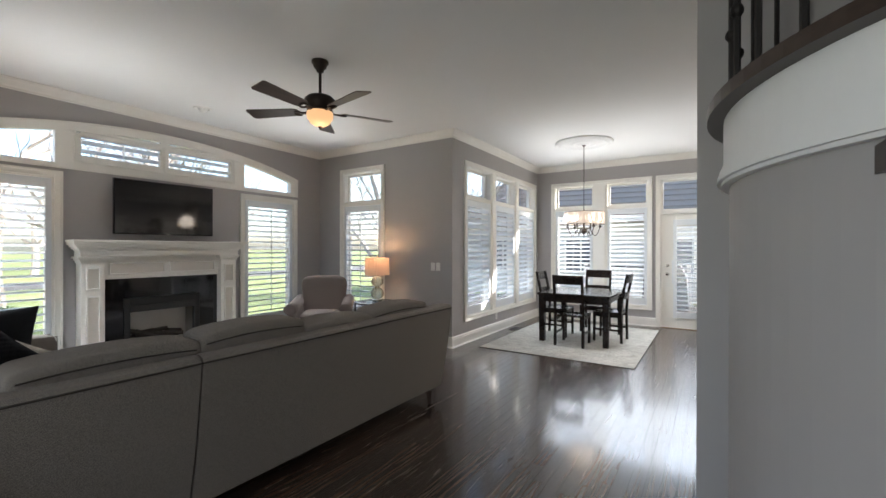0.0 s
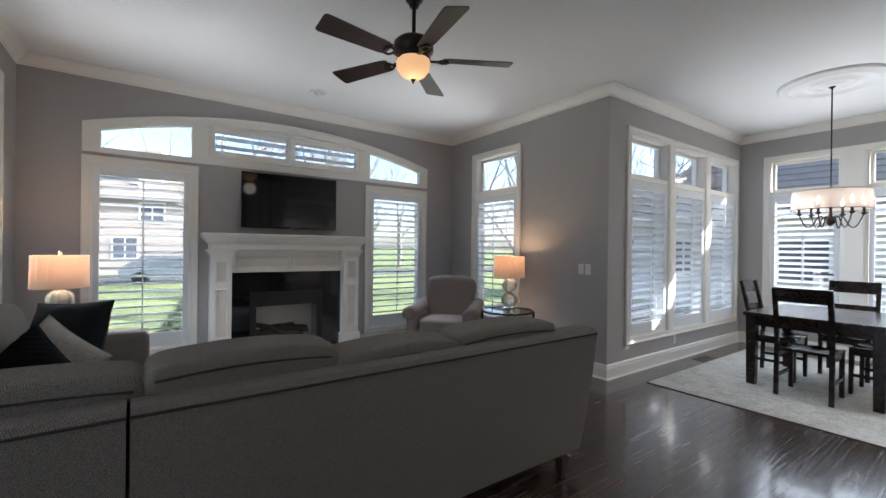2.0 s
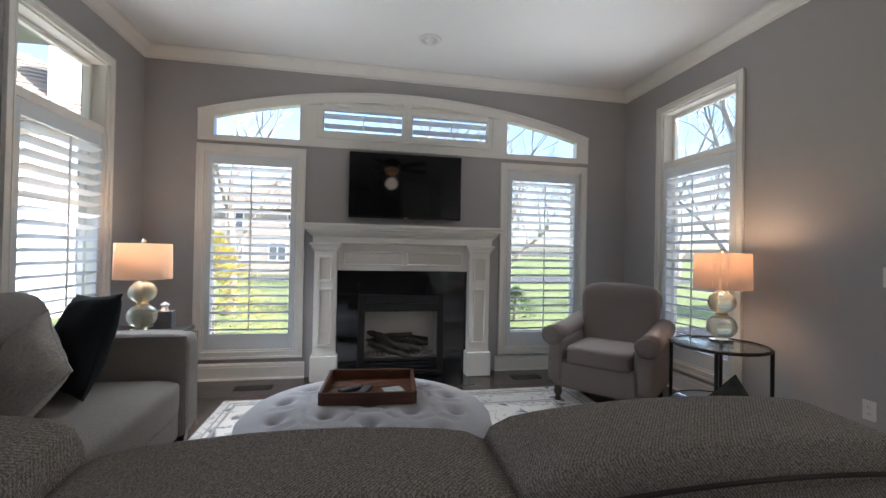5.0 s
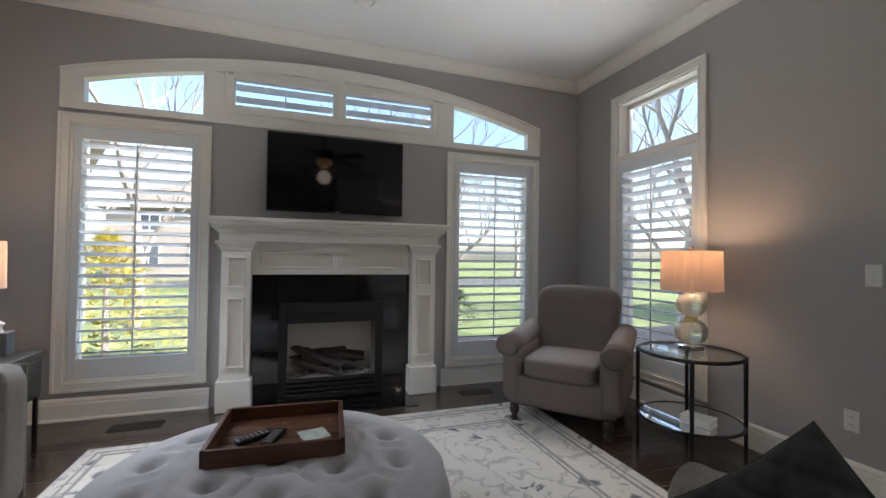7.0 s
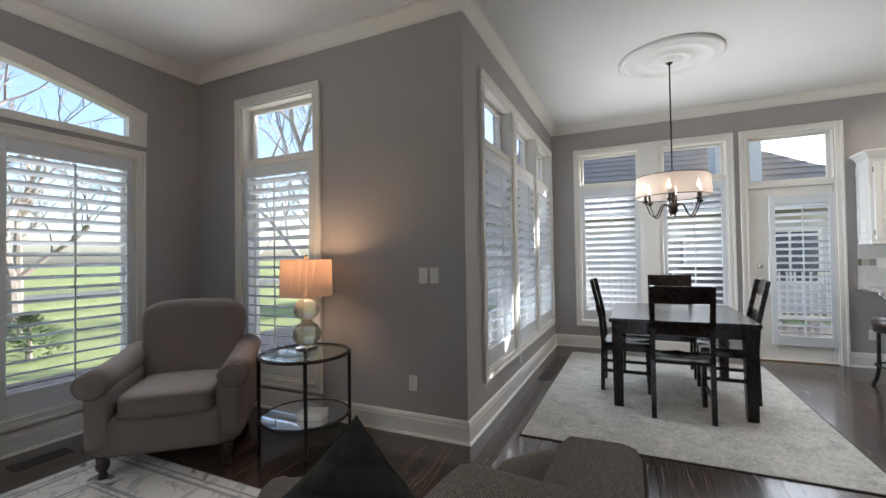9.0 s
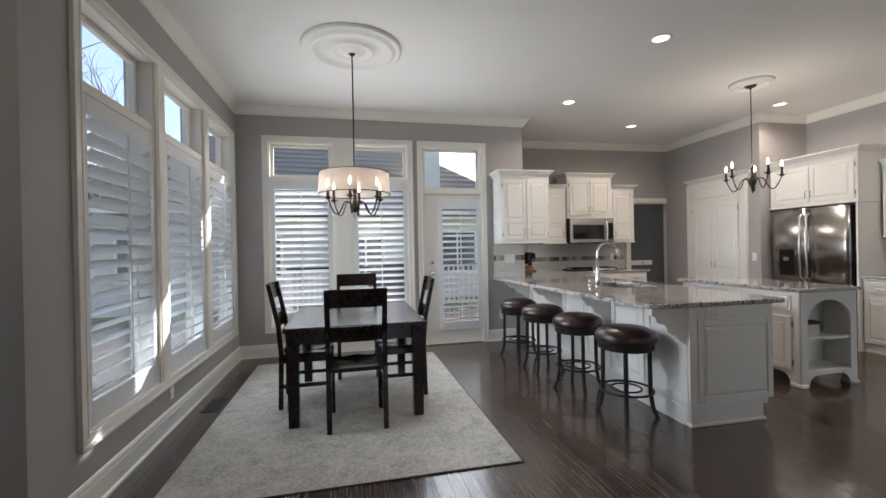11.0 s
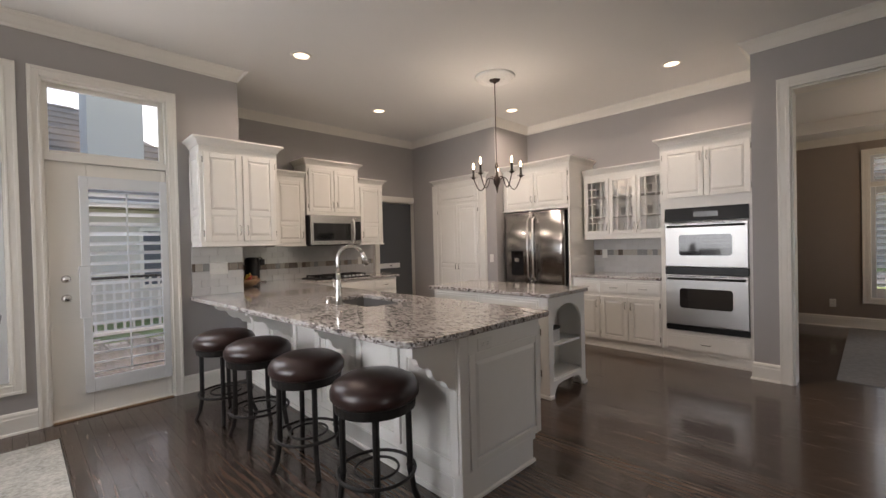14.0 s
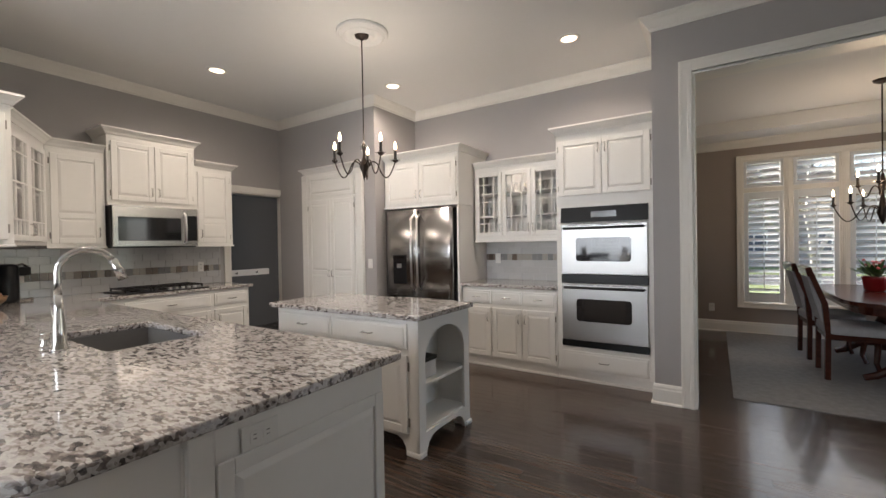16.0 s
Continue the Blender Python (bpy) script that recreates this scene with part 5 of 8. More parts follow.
def dining_chair(m):
    e = new("dining_chair")
    e.matrix_world = m
    tagged(e, "dark espresso wooden chair with ladder back and scooped seat", "chair", "chairs round the breakfast table")
    bm = B()
    n = 10
    rows = []
    for i in range(n + 1):
        row = []
        for j in range(n + 1):
            u, v = 2 * i / n - 1, 2 * j / n - 1
            z = 0.455 - 0.018 * (1 - u * u) * (1 - v * v) - 0.012 * max(0, -v) * (1 - (2 * abs(u) - 1) ** 2)
            row.append((bm.verts.new((u * 0.215, v * 0.205, z)), bm.verts.new((u * 0.21, v * 0.20, 0.425))))
        rows.append(row)
    for i in range(n):
        for j in range(n):
            bm.faces.new((rows[i][j][0], rows[i + 1][j][0], rows[i + 1][j + 1][0], rows[i][j + 1][0]))
            bm.faces.new((rows[i][j][1], rows[i][j + 1][1], rows[i + 1][j + 1][1], rows[i + 1][j][1]))
    for i in range(n):
        for a, b in (((i, 0), (i + 1, 0)), ((i + 1, n), (i, n)), ((0, i + 1), (0, i)), ((n, i), (n, i + 1))):
            bm.faces.new((rows[a[0]][a[1]][1], rows[b[0]][b[1]][1], rows[b[0]][b[1]][0], rows[a[0]][a[1]][0]))
    part("seat", bm, M_ESPRESSO, e, smooth=False)
    for s in (-1, 1):
        prof = [(0.19, 0.0), (0.225, 0.0), (0.215, 0.45), (0.235, 0.70), (0.305, 1.03), (0.272, 1.035), (0.20, 0.70), (0.18, 0.45)]
        part("back_post", prism(B(), prof, s * 0.20 - 0.018, s * 0.20 + 0.018, "yz"), M_ESPRESSO, e)
        part("leg", prism(B(), [(-0.205, 0.0), (-0.175, 0.0), (-0.165, 0.43), (-0.205, 0.43)], s * 0.19 - 0.018, s * 0.19 + 0.018, "yz"), M_ESPRESSO, e)
        part("side_rail", bx(s * 0.19 - 0.009, s * 0.19 + 0.009, -0.17, 0.19, 0.375, 0.425), M_ESPRESSO, e)
        part("stretcher", bx(s * 0.195 - 0.009, s * 0.195 + 0.009, -0.17, 0.195, 0.17, 0.20), M_ESPRESSO, e)
    part("front_rail", bx(-0.172, 0.172, -0.195, -0.177, 0.37, 0.425), M_ESPRESSO, e)
    for z0, z1, y in ((0.90, 1.032, 0.262), (0.655, 0.765, 0.212)):
        bm = B()
        n = 8
        for i in range(n):
            a, b = -0.182 + 0.364 * i / n, -0.182 + 0.364 * (i + 1) / n
            f = lambda x: y + 0.018 * (1 - (x / 0.182) ** 2)
            vs = [bm.verts.new(p) for p in ((a, f(a), z0), (b, f(b), z0), (b, f(b) + 0.028, z1), (a, f(a) + 0.028, z1), (a, f(a) + 0.018, z0), (b, f(b) + 0.018, z0), (b, f(b) + 0.046, z1), (a, f(a) + 0.046, z1))]
            for q in ((0, 1, 2, 3), (7, 6, 5, 4), (3, 2, 6, 7), (4, 5, 1, 0)):
                bm.faces.new([vs[t] for t in q])
        part("back_slat", bm, M_ESPRESSO, e)
    return e


ch = dining_chair(pose(-1.735, 6.09, 0.009, 0, 0, 180))
copy_thing(ch, pose(-1.70, 7.33, 0.009, 0, 0, 0))
copy_thing(ch, pose(-2.14, 6.66, 0.009, 0, 0, 90))
copy_thing(ch, pose(-1.33, 6.70, 0.009, 0, 0, -92))

# ---- breakfast chandelier ----
def medallion(x, y, r):
    e = thing("ceiling_medallion", (x, y, CE), "round white plaster ceiling medallion with concentric rings", "medallion")
    prof = [(r, 0), (r, -0.020), (r * 0.95, -0.034), (r * 0.91, -0.022), (r * 0.87, -0.024), (r * 0.82, -0.042), (r * 0.76, -0.044), (r * 0.71, -0.020), (r * 0.47, -0.018), (r * 0.43, -0.036), (r * 0.37, -0.042), (r * 0.31, -0.024), (r * 0.24, -0.026), (r * 0.2, -0.044), (0.001, -0.044)]
    part("ring", lathe(B(), prof, 64), M_CEIL, e, smooth=True)


medallion(-1.715, 6.62, 0.44)
medallion(2.70, 6.64, 0.215)
M_CRYSTAL = clear("crystal", (0.92, 0.92, 0.92), 0.02)
M_FLAME = glow("lit_candle_bulb", (1.0, 0.74, 0.44), 4.0)


def arm_light(e, n, r, z, off, drop=0.09, bobeche=True, lift=0.07):
    for i in range(n):
        a = radians(off + 360 * i / n)
        c, s = math.cos(a), math.sin(a)
        pts = []
        for j in range(15):
            t = j / 14
            rad = 0.02 + (r - 0.02) * t
            pts.append((rad * c, rad * s, z + 0.05 * math.sin(math.pi * min(1, t * 2.2)) * (t < 0.455) - drop * math.sin(math.pi * max(0, (t - 0.40) / 0.60)) ** 1.0 + lift * t ** 3))
        ar = part("arm", tube(B(), pts, 0.006, 7), M_BRONZE, e, smooth=True)
        top = pts[-1][2]
        part("cup", lathe(B(), [(0.008, -0.012), (0.022, 0), (0.026, 0.012), (0.014, 0.016), (0.014, 0.03)], 14, (r * c, r * s, top)), M_BRONZE, ar)
        if bobeche:
            part("bobeche", lathe(B(), [(0.012, 0.010), (0.04, 0.006), (0.045, 0.012), (0.012, 0.016)], 16, (r * c, r * s, top)), M_CRYSTAL, ar, "clear crystal drip pan")
        part("candle", lathe(B(), [(0.012, 0.03), (0.012, 0.10)], 12, (r * c, r * s, top)), M_IRON, ar)
        part("bulb", lathe(B(), [(0.006, 0.10), (0.011, 0.117), (0.012, 0.13), (0.008, 0.15), (0.002, 0.172)], 12, (r * c, r * s, top)), M_FLAME, ar, "lit flame-shaped bulb", True)


cn = thing("chandelier", (-1.715, 6.63, 0.015), "bronze chandelier with a lit sheer drum shade", "chandelier")
part("canopy", lathe(B(), [(0.065, 3.08), (0.06, 3.065), (0.03, 3.05), (0.008, 3.03)], 20), M_BRONZE, cn)
part("rod", tube(B(), [(0, 0, 3.04), (0, 0, 2.0)], 0.006, 8), M_BRONZE, cn)
part("column", lathe(B(), [(0.008, 2.0), (0.012, 1.9), (0.03, 1.85), (0.012, 1.80), (0.018, 1.72), (0.04, 1.69), (0.045, 1.67), (0.02, 1.64), (0.006, 1.63)], 18), M_BRONZE, cn, smooth=True)
part("drop", lathe(B(), [(0.004, 1.63), (0.02, 1.61), (0.022, 1.60), (0.003, 1.575)], 10), M_CRYSTAL, cn, "clear crystal drop")
arm_light(cn, 6, 0.245, 1.68, 20)
M_SHEER = bpy.data.materials.new("sheer_organza")
M_SHEER.use_nodes = True
_n, _k = M_SHEER.node_tree.nodes, M_SHEER.node_tree.links
_d, _t, _l, _x, _y = _n.new("ShaderNodeBsdfDiffuse"), _n.new("ShaderNodeBsdfTransparent"), _n.new("ShaderNodeBsdfTranslucent"), _n.new("ShaderNodeMixShader"), _n.new("ShaderNodeMixShader")
_d.inputs[0].default_value = _l.inputs[0].default_value = (0.62, 0.54, 0.48, 1)
_x.inputs[0].default_value, _y.inputs[0].default_value = 0.6, 0.35
_k.new(_d.outputs[0], _x.inputs[1])
_k.new(_l.outputs[0], _x.inputs[2])
_k.new(_x.outputs[0], _y.inputs[1])
_k.new(_t.outputs[0], _y.inputs[2])
_k.new(_y.outputs[0], _n["Material Output"].inputs[0])
part("shade", lathe(B(), [(0.318, 1.795), (0.305, 1.985)], 48, caps=False), M_SHEER, cn, "sheer cream drum shade", True)
bm = B()
ring(bm, (0, 0, 1.795), 0.318, 0.004, 48, 6)
ring(bm, (0, 0, 1.985), 0.305, 0.004, 48, 6)
part("shade_ring", bm, M_BRONZE, cn)
bm = B()
for a in range(3):
    tube(bm, [(0, 0, 1.985), (0.305 * math.cos(a * 2.094), 0.305 * math.sin(a * 2.094), 1.985)], 0.003, 5)
part("spider", bm, M_BRONZE, cn)
lamp("chandelier_light", "POINT", (-1.715, 6.63, 1.89), 0.7, (1.0, 0.80, 0.60), 0.15)

ck = thing("chandelier", (2.68, 6.63, 0), "small bronze candle chandelier over the kitchen island", "chandelier")
part("canopy", lathe(B(), [(0.06, 3.08), (0.055, 3.06), (0.02, 3.045), (0.006, 3.03)], 18), M_BRONZE, ck)
part("rod", tube(B(), [(0, 0, 3.04), (0, 0, 2.2)], 0.005, 8), M_BRONZE, ck)
part("column", lathe(B(), [(0.006, 2.2), (0.02, 2.15), (0.008, 2.11), (0.012, 2.06), (0.03, 2.02), (0.04, 1.98), (0.018, 1.93), (0.01, 1.89), (0.003, 1.86)], 16), M_BRONZE, ck, smooth=True)
bm = B()
bmesh.ops.create_icosphere(bm, subdivisions=2, radius=0.032, matrix=Matrix.Translation((0, 0, 2.135)))
part("crystal_ball", bm, M_CRYSTAL, ck, "clear crystal ball")
arm_light(ck, 5, 0.27, 1.98, 35, 0.10, True, 0.06)
lamp("island_light", "POINT", (2.68, 6.63, 2.28), 3.5, (1.0, 0.84, 0.66), 0.2)

# ---- garden door ----
dr = new("door_1")
dr.matrix_world = pose(-0.134, K, 0)
structure(dr, "white garden door with louvred shutter under a clear transom", "door")
part("casing", casing(B(), -0.727, 0.234, -0.07, 2.752), M_TRIM, dr)
part("lining", lining(B(), -0.665, 0.17, 0.0, 2.69, 0.16), M_TRIM, dr)
part("transom_rail", bx(-0.648, 0.152, 0.0, 0.15, 2.05, 2.11, 0.003), M_TRIM, dr)
part("transom_sash", sash(B(), -0.648, 0.152, 2.11, 2.672, 0.07), M_TRIM, dr)
pane(dr, -0.62, 0.125, 2.14, 2.645, 0.09)
bm = B()
box(bm, -0.645, -0.40, 0.03, 0.075, 0.012, 2.048, 0.003)
box(bm, 0.115, 0.149, 0.03, 0.075, 0.012, 2.048, 0.003)
box(bm, -0.40, 0.115, 0.03, 0.075, 0.012, 0.25, 0.003)
box(bm, -0.40, 0.115, 0.03, 0.075, 1.87, 2.048, 0.003)
part("slab", bm, M_TRIM, dr)
pane(dr, -0.41, 0.12, 0.24, 1.88, 0.055)
shutter(dr, -0.45, 0.15, 0.19, 1.945, -0.005, stile=0.055, top=0.10, bottom=0.11)
part("lock_cover", bx(-0.47, -0.40, -0.03, 0.0, 0.80, 1.22, 0.004), M_LOUV, dr)
for z, r in ((0.968, 0.027), (1.12, 0.024)):
    bm = lathe(B(), [(0.03, 0), (0.03, 0.006), (0.012, 0.012), (0.012, 0.03), (r, 0.04), (r, 0.055), (0.01, 0.065)], 18)
    bmesh.ops.transform(bm, matrix=pose(-0.545, 0.03, z, 90), verts=bm.verts)
    part("door_knob", bm, M_CHROME, dr, "satin nickel knob", True)
for z in (0.3, 1.1, 1.85):
    part("hinge", bx(0.147, 0.158, 0.018, 0.03, z - 0.045, z + 0.045, 0.002), M_CHROME, dr)
part("threshold", bx(-0.648, 0.152, -0.02, 0.16, 0.0, 0.012, 0.003), mat("threshold_wood", (0.25, 0.16, 0.09), 0.5), dr)

# ---- cabinet parts ----
was = mark()


M_HINGE = mat("aged_nickel", (0.30, 0.28, 0.25), 0.4, 1.0)


def handle(parent, x, z, y, vertical=True, w=0.085):
    h = w / 2
    pts = [(-h, 0, 0), (-h, -0.018, 0), (-h * 0.8, -0.026, 0), (h * 0.8, -0.026, 0), (h, -0.018, 0), (h, 0, 0)]
    if vertical:
        pts = [(0, p[1], p[0]) for p in pts]
    part("handle", tube(B(), [(x + p[0], y + p[1], z + p[2]) for p in pts], 0.0048, 7), M_CHROME, parent, "satin nickel bow handle", True)


def raised(bm, x0, x1, z0, z1, y, rim=0.05):
    """A raised field inside a frame: a sunk groove and a bevelled panel."""
    a, b = rim, rim + 0.024
    o = [(x0 + a, z0 + a), (x1 - a, z0 + a), (x1 - a, z1 - a), (x0 + a, z1 - a)]
    i = [(x0 + b, z0 + b), (x1 - b, z0 + b), (x1 - b, z1 - b), (x0 + b, z1 - b)]
    vo = [bm.verts.new((u, y + 0.013, v)) for u, v in o]
    vi = [bm.verts.new((u, y + 0.002, v)) for u, v in i]
    for k in range(4):
        bm.faces.new((vo[k], vo[(k + 1) % 4], vi[(k + 1) % 4], vi[k]))
    bm.faces.new(vi)


def leaf(bm, x0, x1, z0, z1, y, rim=0.05, splits=()):
    """A framed door or drawer leaf, 20 mm thick, with raised panels between its rails."""
    zs = [z0, *splits, z1]
    box(bm, x0, x0 + rim, y, y + 0.02, z0, z1, 0.003)
    box(bm, x1 - rim, x1, y, y + 0.02, z0, z1, 0.003)
    rails = [z0 + rim / 2] + list(splits) + [z1 - rim / 2]
    for z in rails:
        box(bm, x0 + rim, x1 - rim, y + 0.0005, y + 0.0195, z - rim / 2, z + rim / 2, 0.003)
    for a, b in zip(rails, rails[1:]):
        raised(bm, x0, x1, a - rim / 2, b + rim / 2, y, rim)
    return bm


def hinges(parent, x, z0, z1, y):
    for z in (z0 + 0.07, z1 - 0.07):
        part("hinge", bx(x - 0.006, x + 0.006, y - 0.004, y + 0.004, z - 0.028, z + 0.028, 0.002), M_HINGE, parent)


CABCROWN = [(0, 0), (0.0, 0.02), (0.008, 0.022), (0.02, 0.045), (0.045, 0.07), (0.055, 0.075), (0.055, 0.09), (-0.02, 0.09), (-0.02, 0)]


def cab_crown(parent, w, d, z, left=True, right=True):
    bm = B()
    run(bm, CABCROWN, (0, 0, z), (w, 0, z), out=(0, -1, 0), m0=1 if left else 0, m1=1 if right else 0)
    if left:
        run(bm, CABCROWN, (0, d, z), (0, 0, z), out=(-1, 0, 0), m0=0, m1=1)
    if right:
        run(bm, CABCROWN, (w, 0, z), (w, d, z), out=(1, 0, 0), m0=1, m1=0)
    part("crown", bm, M_WHITE, parent)


def cabinet(place, rz, w, d, z0, z1, label, doors=(), drawers=(), crowned=(), toe=0.0, foot=0.0, name="kitchen_cabinet", cat="cabinet"):
    """A cabinet with its front at local y = 0, running to x = w. doors: (x0, x1, z0, z1, handle side, splits); drawers: (x0, x1, z0, z1)."""
    e = thing(name, place, label, cat, "kitchen cabinets", rz=rz)
    part("body", bx(0, w, 0.0, d, z0 + toe, z1, 0.002), M_WHITE, e)
    if toe:
        part("toe_kick", bx(0.0, w, 0.03, d, z0, z0 + toe), M_WHITE, e)
        part("toe_rail", run(B(), [(0, 0), (0.014, 0), (0.014, 0.012), (0.004, 0.02), (0, 0.02)], (0, 0.03, z0 + 0.0005), (w, 0.03, z0 + 0.0005), out=(0, -1, 0)), M_WHITE, e)
    for x0, x1, a, b, side_, *splits in doors:
        o = part("door", leaf(B(), x0, x1, a, b, -0.02, 0.05, splits), M_WHITE, e)
        hx = x1 - 0.028 if side_ > 0 else x0 + 0.028
        handle(o, hx, a + 0.10 if z0 > 1.2 else b - 0.10, -0.02)
        hinges(o, x0 - 0.004 if side_ > 0 else x1 + 0.004, a, b, -0.004)
    for x0, x1, a, b in drawers:
        bm = box(B(), x0, x1, -0.012, 0.0, a, b, 0.004)
        box(bm, x0 + 0.022, x1 - 0.022, -0.02, -0.0125, a + 0.022, b - 0.022, 0.006, 2)
        o = part("drawer", bm, M_WHITE, e)
        handle(o, (x0 + x1) / 2, (a + b) / 2, -0.02, False)
    if crowned:
        cab_crown(e, w, d, z1, *crowned)
    if z0 > 1.2:
        part("light_rail", bx(-0.006, w + 0.006, -0.024, d - 0.002, z0 - 0.018, z0, 0.004), M_WHITE, e)
    return e


def muntins(bm, x0, x1, z0, z1, y):
    """Glazing bars: a wide middle light with narrow edge lights, and small squares along the top and bottom."""
    t = 0.006
    w, h = x1 - x0, z1 - z0
    for u in (0.24, 0.76):
        box(bm, x0 + w * u - t, x0 + w * u + t, y + 0.003, y + 0.017, z0, z1)
    box(bm, x0 + w / 2 - t, x0 + w / 2 + t, y + 0.003, y + 0.0165, z0, z0 + h * 0.16)
    for v in (0.16, 0.55, 0.86):
        box(bm, x0, x1, y + 0.0035, y + 0.016, z0 + h * v - t, z0 + h * v + t)


def glass_door(e, x0, x1, a, b, side_, y=-0.02):
    bm = B()
    r = 0.045
    box(bm, x0, x0 + r, y, y + 0.02, a, b, 0.003)
    box(bm, x1 - r, x1, y, y + 0.02, a, b, 0.003)
    box(bm, x0 + r, x1 - r, y + 0.0005, y + 0.0195, b - r, b, 0.003)
    box(bm, x0 + r, x1 - r, y + 0.0005, y + 0.0195, a, a + r, 0.003)
    muntins(bm, x0 + r, x1 - r, a + r, b - r, y)
    o = part("door", bm, M_WHITE, e, "glazed door with thin glazing bars")
    p = part("pane", bx(x0 + r - 0.005, x1 - r + 0.005, y + 0.009, y + 0.012, a + r - 0.005, b - r + 0.005), M_GLASS, o)
    p.visible_shadow = False
    handle(o, x1 - 0.022 if side_ > 0 else x0 + 0.022, a + 0.09, y)
    hinges(o, x0 if side_ > 0 else x1, a, b, y + 0.012)


# ---- granite ----
def granite_chain(n, k):
    tc, no, vo, v2, mu, mv, ad = (n.new("ShaderNode" + s) for s in ("TexCoord", "TexNoise", "TexVoronoi", "TexNoise", "Math", "VectorMath", "Math"))
    no.inputs["Scale"].default_value, no.inputs["Detail"].default_value, no.inputs["Distortion"].default_value = 7, 5, 0.8
    k.new(tc.outputs["Object"], no.inputs[0])
    mv.operation = "MULTIPLY_ADD"
    mv.inputs[1].default_value = (0.03, 0.03, 0.03)
    k.new(no.outputs["Color"], mv.inputs[0])
    k.new(tc.outputs["Object"], mv.inputs[2])
    mp = n.new("ShaderNodeMapping")
    mp.inputs["Scale"].default_value, mp.inputs["Rotation"].default_value = (1.0, 0.45, 1.0), (0, 0, 0.6)
    k.new(mv.outputs[0], mp.inputs[0])
    vo.inputs["Scale"].default_value = 95
    k.new(mp.outputs[0], vo.inputs[0])
    v2.inputs["Scale"].default_value, v2.inputs["Detail"].default_value = 44, 4
    k.new(mp.outputs[0], v2.inputs[0])
    sep = n.new("ShaderNodeSeparateColor")
    k.new(vo.outputs["Color"], sep.inputs[0])
    mu.operation, ad.operation = "MULTIPLY_ADD", "MULTIPLY_ADD"
    mu.inputs[1].default_value, ad.inputs[1].default_value = 0.42, 0.75
    k.new(sep.outputs[0], mu.inputs[0])
    k.new(v2.outputs[0], ad.inputs[0])
    lo = n.new("ShaderNodeMath")
    lo.operation = "MULTIPLY_ADD"
    lo.inputs[1].default_value, lo.inputs[2].default_value = 0.45, -0.22
    k.new(no.outputs[0], lo.inputs[0])
    k.new(lo.outputs[0], ad.inputs[2])
    k.new(ad.outputs[0], mu.inputs[2])
    return mu.outputs[0]


M_GRAN = ramp_mat("speckled_granite", [(0.30, (0.035, 0.032, 0.033)), (0.40, (0.13, 0.115, 0.11)), (0.48, (0.25, 0.215, 0.195)), (0.56, (0.42, 0.39, 0.37)), (0.70, (0.58, 0.56, 0.54)), (0.88, (0.32, 0.30, 0.295))], 0.1, granite_chain, coat=0.3)
CT = 0.89


def slab(name, outline, hole, label, z0=CT - 0.035, z1=CT):
    """A granite top with eased edges and an optional rectangular cut-out."""
    bm = B()
    lo = [bm.verts.new((x, y, z1)) for x, y in outline]
    es = [bm.edges.new((lo[i], lo[(i + 1) % len(lo)])) for i in range(len(lo))]
    if hole:
        h = [bm.verts.new((x, y, z1)) for x, y in hole]
        es += [bm.edges.new((h[i], h[(i + 1) % len(h)])) for i in range(len(h))]
    bmesh.ops.triangle_fill(bm, use_beauty=True, use_dissolve=False, edges=es)
    fs = bm.faces[:]
    r = bmesh.ops.extrude_face_region(bm, geom=fs)
    bmesh.ops.translate(bm, verts=[g for g in r["geom"] if isinstance(g, bmesh.types.BMVert)], vec=(0, 0, z0 - z1))
    bmesh.ops.recalc_face_normals(bm, faces=bm.faces)
    sharp = [e for e in bm.edges if len(e.link_faces) == 2 and e.calc_face_angle() > 0.9 and abs(e.verts[0].co.z - e.verts[1].co.z) < 1e-5]
    bmesh.ops.bevel(bm, geom=sharp, offset=0.007, segments=2, profile=0.5, affect="EDGES")
    return tagged(part(name, bm, M_GRAN), label, "worktop")


def rounded(pts, r, n=5):
    out = []
    for i, p in enumerate(pts):
        a, b = Vector(pts[i - 1]) - Vector(p), Vector(pts[(i + 1) % len(pts)]) - Vector(p)
        a.normalize()
        b.normalize()
        q = r[i] if isinstance(r, (list, tuple)) else r
        if not q:
            out.append(p)
            continue
        s, e = Vector(p) + a * q, Vector(p) + b * q
        for j in range(n + 1):
            t = j / n
            out.append(tuple((1 - t) ** 2 * s + 2 * t * (1 - t) * Vector(p) + t * t * e))
    return out


SX0, SX1, SY0, SY1 = 0.98, 1.40, 6.65, 7.36
pen = rounded([(0.30, KO - 0.004), (0.46, 5.57), (1.63, 5.57), (1.63, 9.13), (1.90, 9.13), (1.90, KB - 0.003), (KS + 0.003, KB - 0.003), (KS + 0.003, KO - 0.004)], [0, 0.14, 0.05, 0, 0, 0, 0, 0])
slab("granite_worktop", pen, rounded([(SX0, SY0), (SX1, SY0), (SX1, SY1), (SX0, SY1)], 0.05, 3), "speckled grey and brown granite worktop on the peninsula")
slab("granite_worktop", [(1.90, 9.13), (3.20, 9.13), (3.20, KB - 0.003), (1.90, KB - 0.003)], None, "speckled granite worktop under the microwave", CT - 0.0345, CT - 0.0005)
slab("granite_worktop", rounded([(2.30, 6.0), (2.99, 6.0), (2.99, 7.44), (2.26, 7.44)], 0.03, 3), None, "speckled granite worktop on the island")
slab("granite_worktop", [(4.245, 5.79), (KX - 0.003, 5.79), (KX - 0.003, 6.86), (4.245, 6.86)], None, "speckled granite worktop beside the ovens")

